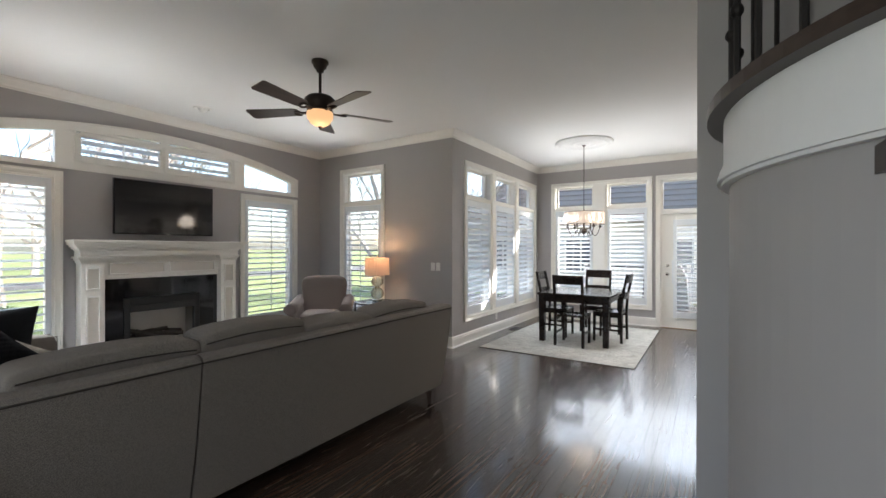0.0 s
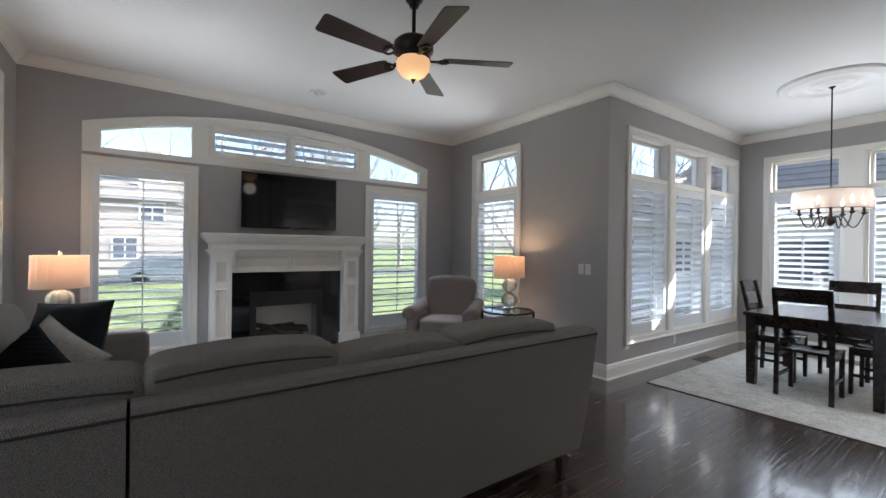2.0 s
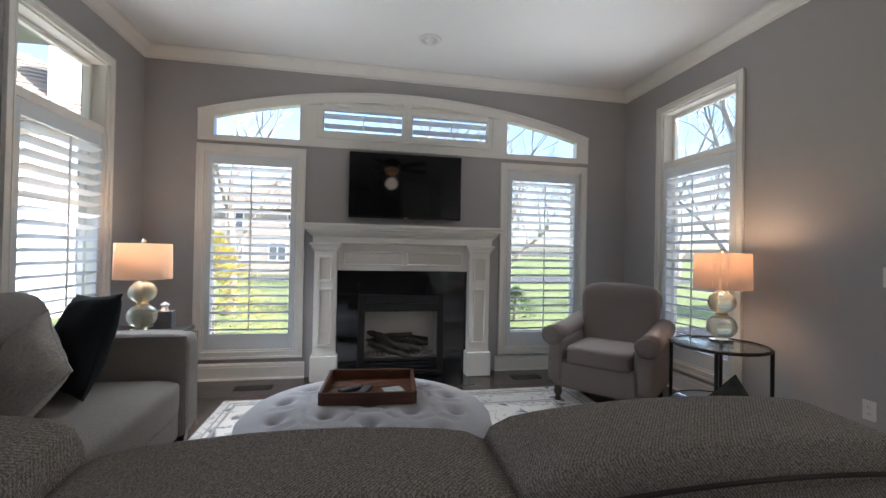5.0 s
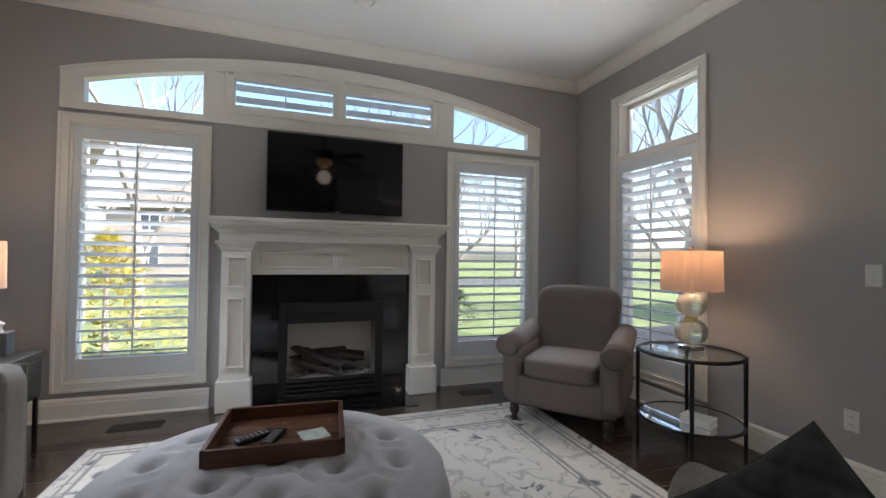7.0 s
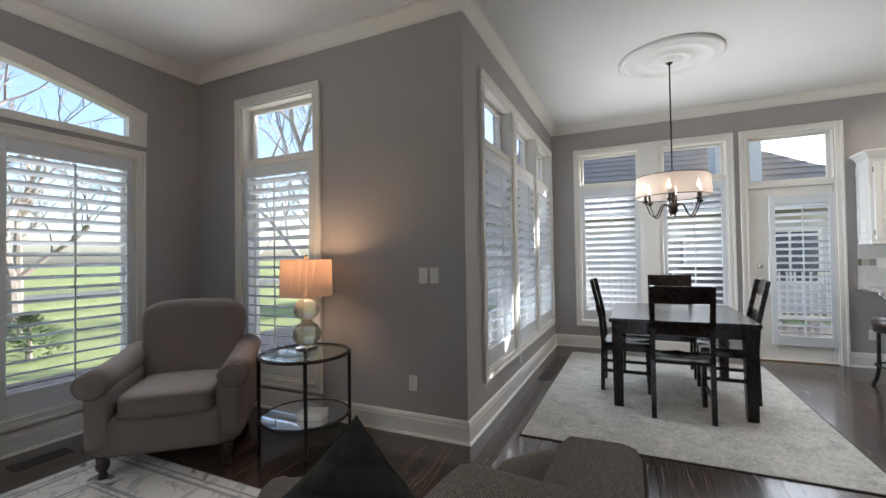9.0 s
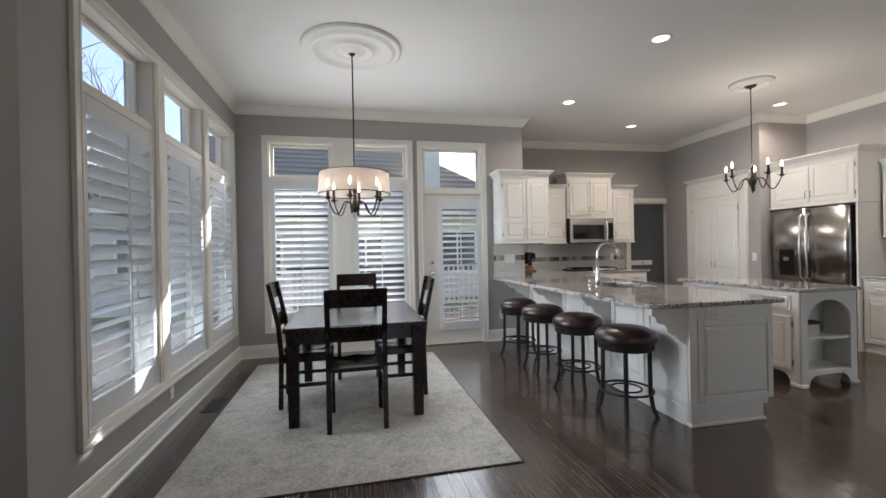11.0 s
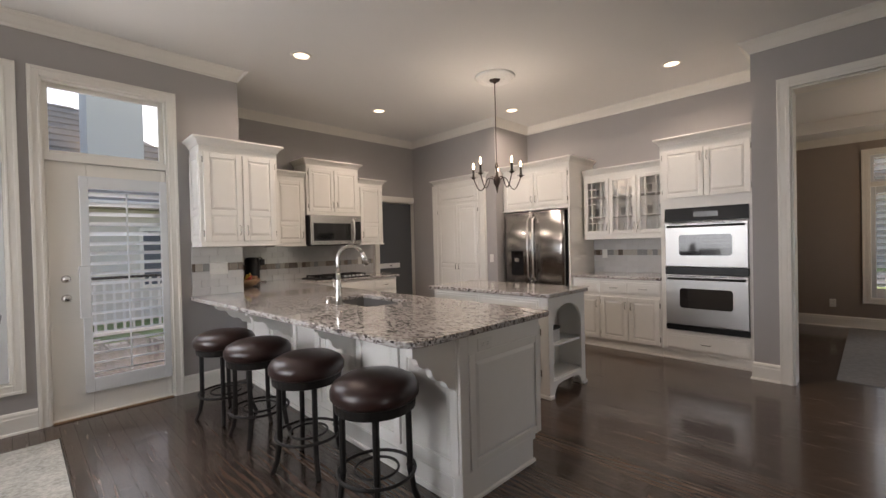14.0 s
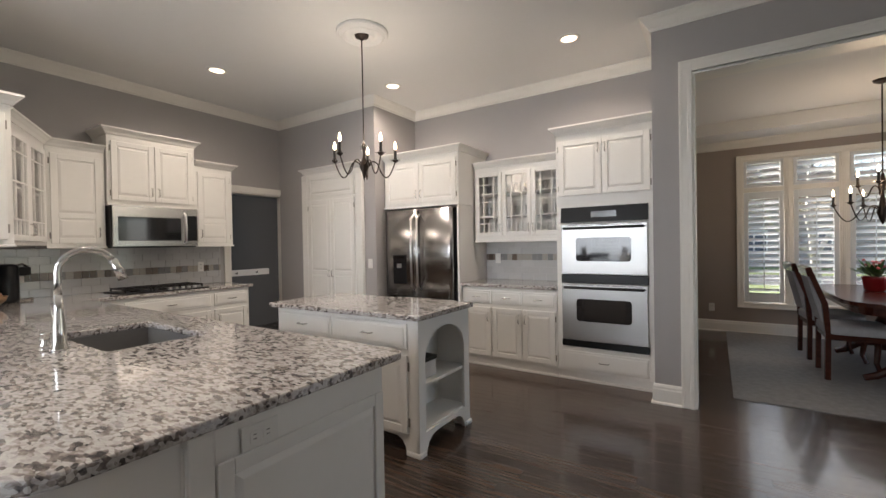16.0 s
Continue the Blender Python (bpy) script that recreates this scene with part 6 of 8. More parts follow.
# sink, tap, cooktop
M_SINK = mat("grey_composite", (0.16, 0.155, 0.15), 0.5, vary=0.08)
sk = thing("kitchen_sink", (0, 0, 0), "grey undermount double sink in the granite worktop", "sink")
zb = CT - 0.22
bm = B()
box(bm, SX0 - 0.02, SX0 - 0.004, SY0 - 0.02, SY1 + 0.02, zb, CT - 0.036)
box(bm, SX1 + 0.004, SX1 + 0.02, SY0 - 0.02, SY1 + 0.02, zb, CT - 0.036)
box(bm, SX0 - 0.004, SX1 + 0.004, SY0 - 0.02, SY0 - 0.004, zb, CT - 0.036)
box(bm, SX0 - 0.004, SX1 + 0.004, SY1 + 0.004, SY1 + 0.02, zb, CT - 0.036)
box(bm, SX0 - 0.02, SX1 + 0.02, SY0 - 0.02, SY1 + 0.02, zb - 0.012, zb)
part("basin", bm, M_SINK, sk)
part("divider", bx(SX0 - 0.003, SX1 + 0.003, 6.99, 7.02, zb, CT - 0.07, 0.01, 2), M_SINK, sk)
for y in (6.82, 7.18):
    part("drain", lathe(B(), [(0.001, 0.004), (0.035, 0.004), (0.045, 0.001)], 16, ((SX0 + SX1) / 2, y, zb)), M_CHROME, sk)
tp = thing("kitchen_tap", (0.885, 6.90, CT), "brushed nickel gooseneck kitchen tap", "tap")
part("base", lathe(B(), [(0.032, 0), (0.032, 0.006), (0.026, 0.012), (0.024, 0.10), (0.018, 0.17), (0.016, 0.24)], 20), M_CHROME, tp, smooth=True)
pts = [(0, 0, 0.20), (0, 0, 0.30)] + [(0.10 - 0.10 * math.cos(radians(a)), -0.02 * (1 - math.cos(radians(a))), 0.34 + 0.095 * math.sin(radians(a))) for a in range(0, 151, 15)]
part("spout", tube(B(), pts, 0.0145, 12), M_CHROME, tp, smooth=True)
e0 = Vector(pts[-1])
part("spray_head", tube(B(), [e0, e0 + Vector((0.022, -0.004, -0.05)), e0 + Vector((0.038, -0.007, -0.095))], 0.017, 12, 0.021), M_CHROME, tp, smooth=True)
part("lever", tube(B(), [(0, 0.02, 0.11), (-0.005, 0.05, 0.14), (-0.01, 0.055, 0.20)], 0.008, 8, 0.006), M_CHROME, tp, smooth=True)
sp = thing("soap_dispenser", (0.87, 7.03, CT), "small brushed nickel soap dispenser by the sink", "dispenser")
part("body", lathe(B(), [(0.022, 0), (0.022, 0.01), (0.016, 0.02), (0.014, 0.05), (0.02, 0.055), (0.02, 0.065)], 16), M_CHROME, sp, smooth=True)
part("nozzle", tube(B(), [(0, 0, 0.055), (0.03, 0, 0.06), (0.055, 0, 0.05)], 0.006, 8), M_CHROME, sp)
cooktop = thing("gas_cooktop", (2.32, 9.44, CT - 0.0005), "black gas cooktop with iron grates", "cooktop")
part("plate", bx(-0.40, 0.40, -0.25, 0.25, 0, 0.012, 0.004), M_BLACK, cooktop)
for cx in (-0.25, 0.0, 0.25):
    bm = B()
    for y in (-0.17, 0.0, 0.17):
        box(bm, cx - 0.115, cx + 0.115, y - 0.006, y + 0.006, 0.035, 0.047, 0.002)
    for x in (-0.11, 0.0, 0.11):
        box(bm, cx + x - 0.006, cx + x + 0.006, -0.18, 0.18, 0.036, 0.048, 0.002)
    for x in (-0.11, 0.11):
        for y in (-0.17, 0.17):
            box(bm, cx + x - 0.006, cx + x + 0.006, y - 0.006, y + 0.006, 0.012, 0.036)
    part("grate", bm, M_IRON, cooktop)
    for y in (-0.1, 0.1):
        part("burner", lathe(B(), [(0.04, 0.012), (0.04, 0.02), (0.028, 0.026)], 16, (cx, y, 0)), M_IRON, cooktop)
for i in range(5):
    part("knob", lathe(B(), [(0.018, 0.012), (0.017, 0.032), (0.014, 0.036)], 14, (0.02 + 0.06 * i, -0.215, 0)), M_STEEL, cooktop)

# ---- peninsula base ----
pb = thing("kitchen_peninsula", (0, 0, 0), "white panelled peninsula base with scrolled corbels", "cabinet", "kitchen cabinets")
part("body", bx(0.80, 1.36, 5.6, KO + 0.0, 0.0, CT - 0.26, 0.002), M_WHITE, pb)
part("top_rail", bx(0.80, 0.95, 5.6, KO + 0.0, CT - 0.26, CT - 0.036, 0.002), M_WHITE, pb)
part("top_rail", bx(0.95, 1.36, 5.6, 6.60, CT - 0.26, CT - 0.036, 0.002), M_WHITE, pb)
part("top_rail", bx(0.95, 1.36, 7.41, KO + 0.0, CT - 0.26, CT - 0.036, 0.002), M_WHITE, pb)
part("body", bx(1.36, 1.495, 5.62, 9.1, 0.10, CT - 0.26, 0.002), M_WHITE, pb)
bm = leaf(B(), 0, 0.64, 0.16, CT - 0.13, 0.0, 0.045)
bmesh.ops.translate(bm, verts=bm.verts, vec=(0.86, 5.578, 0))
ep = part("end_panel", bm, M_WHITE, pb)
part("corner_post", bx(0.79, 0.855, 5.582, 5.64, 0.0, CT - 0.036, 0.003), M_WHITE, pb)
part("end_rail", bx(0.855, 1.50, 5.582, 5.605, CT - 0.13, CT - 0.036, 0.002), M_WHITE, pb)
part("end_foot", bx(0.78, 1.425, 5.57, 5.62, 0.0, 0.022, 0.004), M_WHITE, pb)
part("end_foot", bx(0.79, 1.41, 5.58, 5.62, 0.022, 0.16, 0.003), M_WHITE, pb)
part("side_foot", bx(0.776, 0.80, 5.62, KO - 0.03, 0.0, 0.03, 0.006, 2), M_WHITE, pb)
part("skirting", bx(0.785, 0.80, 5.64, KO - 0.03, 0.03, 0.13, 0.004), M_WHITE, pb)
for i in range(6):
    y0 = 5.6 + i * 0.475
    bm = leaf(B(), 0, 0.45, 0.16, CT - 0.06, 0.0, 0.055)
    bmesh.ops.transform(bm, matrix=pose(0.783, y0 + 0.45, 0, 0, 0, -90), verts=bm.verts)
    part("side_panel", bm, M_WHITE, pb)
plate(pose(0.98, 5.5805, 0.797, 0, 90, 0), "outlet")
CORB = [(0.0, 0.0), (-0.30, 0.0), (-0.30, -0.045), (-0.275, -0.055), (-0.262, -0.085), (-0.235, -0.105), (-0.20, -0.108), (-0.18, -0.125), (-0.165, -0.16), (-0.135, -0.185), (-0.10, -0.19), (-0.075, -0.21), (-0.06, -0.235), (-0.025, -0.245), (0.0, -0.27)]
for i, y in enumerate((5.605, 6.55, 7.5, 8.42)):
    part("corbel", prism(B(), [(0.783 + u * (0.92 if i < 2 else 1.15), CT - 0.037 + v) for u, v in CORB], y, y + 0.045, "xz"), M_WHITE, pb, "scrolled white corbel")

# ---- upper cabinets ----
cabinet((0.33, 8.27, 0), 0, 0.69, 0.31, 1.37, 2.24, "white double-door wall cabinet with raised panels", [(0.03, 0.35, 1.40, 2.20, 1, 1.66), (0.36, 0.66, 1.40, 2.20, -1, 1.66)], crowned=(True, True))
bm = leaf(B(), 0.0, 0.29, 1.40, 2.20, 0.0, 0.05, (1.66,))
bmesh.ops.transform(bm, matrix=pose(0.322, 8.575, 0, 0, 0, -90), verts=bm.verts)
tagged(part("cabinet_side_panel", bm, M_WHITE), "white raised side panel on the wall cabinet", "panel")
# angled glazed corner cabinet
ang = math.degrees(math.atan2(9.42 - 8.60, 1.44 - 1.04))
gl = math.hypot(9.42 - 8.60, 1.44 - 1.04)
cg = thing("kitchen_cabinet", (1.04, 8.60, 0), "white angled corner cabinet with glazed door", "cabinet", "kitchen cabinets", rz=ang)
bm = B()
box(bm, 0, gl, 0.0, 0.02, 1.37, 1.40)
box(bm, 0, gl, 0.0, 0.02, 2.20, 2.24)
box(bm, 0, 0.05, 0.0, 0.02, 1.40, 2.20)
box(bm, gl - 0.05, gl, 0.0, 0.02, 1.40, 2.20)
box(bm, 0, gl, 0.25, 0.262, 1.37, 2.24)
box(bm, 0, gl, 0.02, 0.25, 1.37, 1.385)
box(bm, 0, gl, 0.02, 0.25, 1.80, 1.815)
box(bm, 0, gl, 0.02, 0.25, 2.225, 2.24)
part("body", bm, M_WHITE, cg)
glass_door(cg, 0.05, gl / 2, 1.40, 2.20, 1)
glass_door(cg, gl / 2, gl - 0.05, 1.40, 2.20, -1)
cab_crown(cg, gl, 0.2, 2.24, False, False)
cabinet((1.45, 9.45, 0), 0, 0.43, 0.325, 1.36, 2.24, "white single-door wall cabinet with raised panels", [(0.03, 0.40, 1.39, 2.20, 1, 1.64)], crowned=(False, False))
cabinet((1.89, 9.42, 0), 0, 0.81, 0.355, 1.775, 2.43, "white double-door cabinet above the microwave", [(0.03, 0.40, 1.81, 2.39, 1), (0.41, 0.78, 1.81, 2.39, -1)], crowned=(True, True))
cabinet((2.71, 9.45, 0), 0, 0.44, 0.325, 1.36, 2.24, "white single-door wall cabinet with raised panels", [(0.03, 0.40, 1.39, 2.20, -1, 1.64)], crowned=(False, True))
cabinet((1.63, 9.16, 0), 0, 1.53, 0.6, 0.0, CT - 0.037, "white base cabinets under the cooktop", [(0.28, 0.68, 0.12, 0.64, 1), (0.69, 1.08, 0.12, 0.64, -1), (1.12, 1.50, 0.12, 0.64, -1)], [(0.28, 1.08, 0.68, 0.82), (1.12, 1.50, 0.68, 0.82)], toe=0.1)
mw = thing("microwave", (1.895, 9.37, 1.34), "stainless steel over-range microwave with black window", "microwave")
part("body", bx(0, 0.80, 0.0, 0.40, 0.012, 0.42, 0.004), M_BLACK, mw)
part("door", bx(0.005, 0.795, -0.022, 0.0, 0.012, 0.418, 0.004), mat("microwave_steel", (0.46, 0.45, 0.44), 0.26, 1.0, vary=0.015, scale=8, stretch=(40, 1, 1), rvary=0.01), mw, "brushed steel door")
part("window", bx(0.05, 0.62, -0.024, -0.0215, 0.07, 0.31), mat("microwave_glass", (0.008, 0.008, 0.009), 0.08, coat=0.3), mw, "black glass window")
part("control_panel", bx(0.68, 0.785, -0.024, -0.0215, 0.07, 0.34), M_BLACK, mw)
part("handle", tube(B(), [(0.655, -0.022, 0.05), (0.655, -0.055, 0.08), (0.655, -0.065, 0.21), (0.655, -0.055, 0.34), (0.655, -0.022, 0.37)], 0.011, 10), M_STEEL, mw, smooth=True)
part("vent_grille", bx(0.01, 0.79, 0.02, 0.38, 0.0, 0.012), M_BLACK, mw)

# ---- oven wall ----
ov = cabinet((4.275, 5.785, 0), -90, 0.855, 0.6, 0.0, 2.33, "white tall oven cabinet with doors above", [(0.03, 0.425, 1.76, 2.28, 1), (0.43, 0.825, 1.76, 2.28, -1)], [(0.05, 0.805, 0.12, 0.29)], (True, False), toe=0.09)
M_OVSTEEL = mat("oven_steel", (0.42, 0.415, 0.405), 0.34, 1.0, rvary=0.01, vary=0.01, scale=6, stretch=(40, 1, 1))
M_OVGLASS = mat("oven_glass", (0.012, 0.010, 0.010), 0.06, coat=0.5)
do = thing("double_oven", (4.275, 5.735, 0), "stainless steel double wall oven with black control panel", "oven", rz=-90)
part("body", bx(0, 0.755, 0.0, 0.55, 0.33, 1.65, 0.003), M_BLACK, do)
part("control_panel", prism(B(), [(0.0, 1.505), (-0.035, 1.505), (-0.02, 1.645), (0.0, 1.648)], 0.0, 0.755, "yz"), M_BLACK, do, "glossy black control panel")
part("display", bx(0.28, 0.50, -0.034, -0.03, 1.545, 1.60), mat("oven_display", (0.05, 0.06, 0.065), 0.15), do)
for zt, zb_, wz in ((1.485, 1.02, (1.14, 1.36)), (0.93, 0.40, (0.58, 0.79))):
    d_ = part("door", bx(0.004, 0.751, -0.035, 0.0, zb_, zt, 0.005, 2), M_OVSTEEL, do, "brushed steel oven door")
    part("window", prism(B(), rounded([(0.14, wz[0]), (0.62, wz[0]), (0.62, wz[1]), (0.14, wz[1])], 0.035, 4), -0.0375, -0.034, "xz"), M_OVGLASS, d_, "black oven window")
    part("handle", tube(B(), [(0.035, -0.035, zt - 0.035), (0.035, -0.07, zt - 0.035), (0.72, -0.07, zt - 0.035), (0.72, -0.035, zt - 0.035)], 0.012, 10), M_BLACK, d_, "black bar handle", True)
    for i in range(5):
        part("vent_slot", bx(0.05 + 0.135 * i, 0.165 + 0.135 * i, -0.0358, -0.0348, zt - 0.014, zt - 0.008), M_SLOT, d_)
part("trim", bx(0.0, 0.755, -0.03, 0.0, 0.935, 1.015, 0.003), M_BLACK, do)
part("trim", bx(0.0, 0.755, -0.03, 0.0, 0.335, 0.395, 0.003), M_BLACK, do)
cabinet((4.275, 6.855, 0), -90, 1.065, 0.6, 0.0, CT - 0.037, "white base cabinets with drawers beside the ovens", [(0.02, 0.35, 0.12, 0.64, 1), (0.37, 0.70, 0.12, 0.64, 1), (0.71, 1.045, 0.12, 0.64, -1)], [(0.02, 0.35, 0.68, 0.82), (0.37, 0.70, 0.68, 0.82), (0.71, 1.045, 0.68, 0.82)], toe=0.1)
gc = thing("kitchen_cabinet", (4.55, 6.83, 0), "white wall cabinet with three glazed doors", "cabinet", "kitchen cabinets", rz=-90)
bm = B()
box(bm, 0, 1.03, 0.0, 0.02, 1.36, 1.41)
box(bm, 0, 1.03, 0.0, 0.02, 2.11, 2.16)
for x in (0.0, 0.33, 0.68, 1.0):
    box(bm, x, x + 0.03, 0.0, 0.02, 1.41, 2.11)
box(bm, 0, 1.03, 0.318, 0.328, 1.36, 2.16)
box(bm, 0, 0.012, 0.02, 0.318, 1.36, 2.16)
box(bm, 1.018, 1.03, 0.02, 0.318, 1.36, 2.16)
for z in (1.36, 1.62, 1.88, 2.145):
    box(bm, 0.012, 1.018, 0.02, 0.318, z, z + 0.015)
part("body", bm, M_WHITE, gc)
glass_door(gc, 0.02, 0.345, 1.40, 2.12, 1)
glass_door(gc, 0.35, 0.685, 1.40, 2.12, 1)
glass_door(gc, 0.69, 1.015, 1.40, 2.12, -1)
cab_crown(gc, 1.03, 0.33, 2.16, False, False)
part("light_rail", bx(0.0, 1.03, -0.018, 0.32, 1.335, 1.36, 0.004), M_WHITE, gc)
for x in (0.10, 0.24, 0.45, 0.58, 0.78, 0.92):
    for z in (1.635, 1.895):
        g = thing("glass_tumbler", (4.55 + 0.17, 6.83 - x, z), "clear drinking glass on the cabinet shelf", "glass", "glasses in the cabinet")
        part("glass", lathe(B(), [(0.025, 0), (0.032, 0.11), (0.030, 0.11), (0.023, 0.006)], 12), M_CRYSTAL, g)
# refrigerator
fc = cabinet((4.22, 7.915, 0), -90, 1.06, 0.65, 1.775, 2.33, "white cabinet above the refrigerator", [(0.03, 0.525, 1.81, 2.28, 1), (0.535, 1.03, 1.81, 2.28, -1)], crowned=(True, True))
tagged(part("fridge_side_panel", bx(4.22, KX, 6.86, 6.885, 0, 1.775, 0.002), M_WHITE), "white tall side panel beside the refrigerator", "panel")
rf = thing("refrigerator", (4.16, 7.865, 0), "stainless steel french-door refrigerator with ice dispenser", "refrigerator", rz=-90)
M_FRIDGE = mat("dark_stainless", (0.42, 0.41, 0.40), 0.24, 1.0, rvary=0.01, vary=0.012, scale=5, stretch=(1, 1, 60))
part("body", bx(0.0, 0.955, 0.05, 0.69, 0.02, 1.735, 0.004), M_BLACK, rf)


def bowed(x0, x1, z0, z1, bulge=0.022, n=10):
    bm = B()
    rows = []
    for i in range(n + 1):
        x = x0 + (x1 - x0) * i / n
        y = 0.0 - bulge * (1 - (2 * i / n - 1) ** 2)
        rows.append([bm.verts.new(p) for p in ((x, y, z0), (x, y, z1), (x, 0.06, z1), (x, 0.06, z0))])
    for a, b in zip(rows, rows[1:]):
        for j in range(4):
            bm.faces.new((a[j], b[j], b[(j + 1) % 4], a[(j + 1) % 4]))
    bm.faces.new(rows[0])
    bm.faces.new(rows[-1][::-1])
    bmesh.ops.recalc_face_normals(bm, faces=bm.faces)
    return bm


for x0, x1, hx in ((0.004, 0.474, 0.435), (0.481, 0.951, 0.52)):
    d_ = part("door", bowed(x0, x1, 0.72, 1.73), M_FRIDGE, rf, "brushed dark stainless door", True)
    part("handle", tube(B(), [(hx, -0.005, 0.80), (hx, -0.06, 0.85), (hx, -0.075, 1.25), (hx, -0.06, 1.62), (hx, -0.005, 1.67)], 0.012, 10), M_STEEL, d_, smooth=True)
    if x0 < 0.1:
        dp = part("dispenser", bx(0.13, 0.33, -0.026, 0.0, 0.86, 1.20, 0.004), M_BLACK, d_, "black ice and water dispenser")
        part("nozzle", bx(0.20, 0.26, -0.045, -0.02, 1.05, 1.10, 0.004), M_STEEL, dp)
        part("panel", bx(0.14, 0.32, -0.029, -0.0255, 1.12, 1.19), M_OVGLASS, dp)
part("freezer_drawer", bowed(0.004, 0.951, 0.06, 0.71), M_FRIDGE, rf, smooth=True)
part("freezer_handle", tube(B(), [(0.08, -0.01, 0.64), (0.10, -0.06, 0.64), (0.86, -0.06, 0.64), (0.88, -0.01, 0.64)], 0.012, 10), M_STEEL, rf, smooth=True)
# pantry cupboard
pc = thing("pantry_cupboard", (4.055, 9.23, 0), "white built-in pantry with tall double doors and crown", "cupboard", rz=-90)
part("body", bx(0, 1.12, -0.03, 0.0, 0.0, 2.28, 0.002), M_WHITE, pc)
for x in (0.0, 1.02):
    bm = box(B(), x, x + 0.10, -0.048, -0.03, 0.0, 2.28, 0.002)
    for j in range(4):
        box(bm, x + 0.018 + 0.02 * j, x + 0.028 + 0.02 * j, -0.054, -0.0475, 0.12, 2.2, 0.002)
    part("fluted_stile", bm, M_WHITE, pc)
for a, b, s in ((0.13, 0.558, 1), (0.562, 0.99, -1)):
    o = part("door", leaf(B(), a, b, 0.14, 1.93, -0.05, 0.055, (0.98,)), M_WHITE, pc)
    handle(o, b - 0.03 if s > 0 else a + 0.03, 0.97, -0.05)
    hinges(o, a if s > 0 else b, 0.2, 1.9, -0.05)
part("top_panel", leaf(B(), 0.13, 0.99, 1.97, 2.25, -0.048, 0.05), M_WHITE, pc)
cab_crown(pc, 1.12, 0.0, 2.28, True, True)

# ---- island ----
isl = thing("kitchen_island", (2.33, 7.41, 0), "white kitchen island with drawers and open arched shelves", "island", rz=-90)
IW, ID = 1.38, 0.62
part("body", bx(0, 1.12, 0.0, ID, 0.11, CT - 0.037, 0.002), M_WHITE, isl)
for x0, x1 in ((0.03, 0.62), (0.66, 1.30)):
    bm = box(B(), x0, x1, -0.012, 0.0, 0.67, 0.83, 0.004)
    box(bm, x0 + 0.022, x1 - 0.022, -0.02, -0.0125, 0.692, 0.808, 0.006, 2)
    o = part("drawer", bm, M_WHITE, isl)
    handle(o, (x0 + x1) / 2, 0.75, -0.02, False)
for x0, x1, s in ((0.03, 0.44, 1), (0.46, 0.87, -1), (0.89, 1.30, -1)):
    o = part("door", leaf(B(), x0, x1, 0.14, 0.63, -0.02), M_WHITE, isl)
    handle(o, x1 - 0.028 if s > 0 else x0 + 0.028, 0.55, -0.02)
    hinges(o, x0 - 0.004 if s > 0 else x1 + 0.004, 0.14, 0.63, -0.004)
for y0, y1 in ((0.0, 0.022), (ID - 0.022, ID)):
    bm = prism(B(), [(1.12, CT - 0.037), (1.12, 0.11), (1.20, 0.11), (1.245, 0.09), (1.27, 0.05), (1.28, 0.0), (1.38, 0.0), (1.38, CT - 0.037)], y0, y1, "xz")
    part("side_wall", bm, M_WHITE, isl)
prof = [(0.0, 0.0), (0.075, 0.0), (0.08, 0.03), (0.10, 0.07), (0.14, 0.10), (0.20, 0.11), (ID - 0.20, 0.11), (ID - 0.14, 0.10), (ID - 0.10, 0.07), (ID - 0.08, 0.03), (ID - 0.075, 0.0), (ID, 0.0), (ID, 0.14), (0, 0.14)]
part("foot_rail", prism(B(), prof, 1.36, 1.382, "yz"), M_WHITE, isl)
arc = [(0.07, 0.60)] + [(ID / 2 - (ID / 2 - 0.07) * math.cos(math.pi * i / 14), 0.60 + 0.18 * math.sin(math.pi * i / 14)) for i in range(15)] + [(ID - 0.07, 0.60)]
part("arch_rail", prism(B(), [(0, 0.55), (0.07, 0.55)] + arc[1:-1] + [(ID - 0.07, 0.55), (ID, 0.55), (ID, CT - 0.037), (0, CT - 0.037)], 1.36, 1.382, "yz"), M_WHITE, isl)
for y0, y1 in ((0.0, 0.07), (ID - 0.07, ID)):
    part("stile", bx(1.36, 1.382, y0, y1, 0.14, 0.55), M_WHITE, isl)
for z in (0.13, 0.42):
    part("shelf", bx(1.12, 1.365, 0.022, ID - 0.022, z, z + 0.018), M_WHITE, isl)
for x in (1.28, ):
    for y in (-0.012, ID - 0.062):
        part("foot", bx(x, x + 0.115, y, y + 0.075, 0.0, 0.03, 0.005), M_WHITE, isl)
bsk = thing("shelf_basket", (2.56, 6.16, 0.438), "small pale bin with dark fringe on the island shelf", "basket")
part("bin", bx(-0.07, 0.07, -0.06, 0.06, 0, 0.11, 0.006), mat("pale_canvas", (0.6, 0.58, 0.55), 0.9), bsk)
part("fringe", bx(-0.075, 0.075, -0.065, 0.065, 0.108, 0.135, 0.004), M_DARKB, bsk)

# ---- bar stools ----
M_LEATHER = mat("oxblood_leather", (0.026, 0.011, 0.009), 0.32, vary=0.25, scale=14, bump=0.25, bscale=160, coat=0.15)


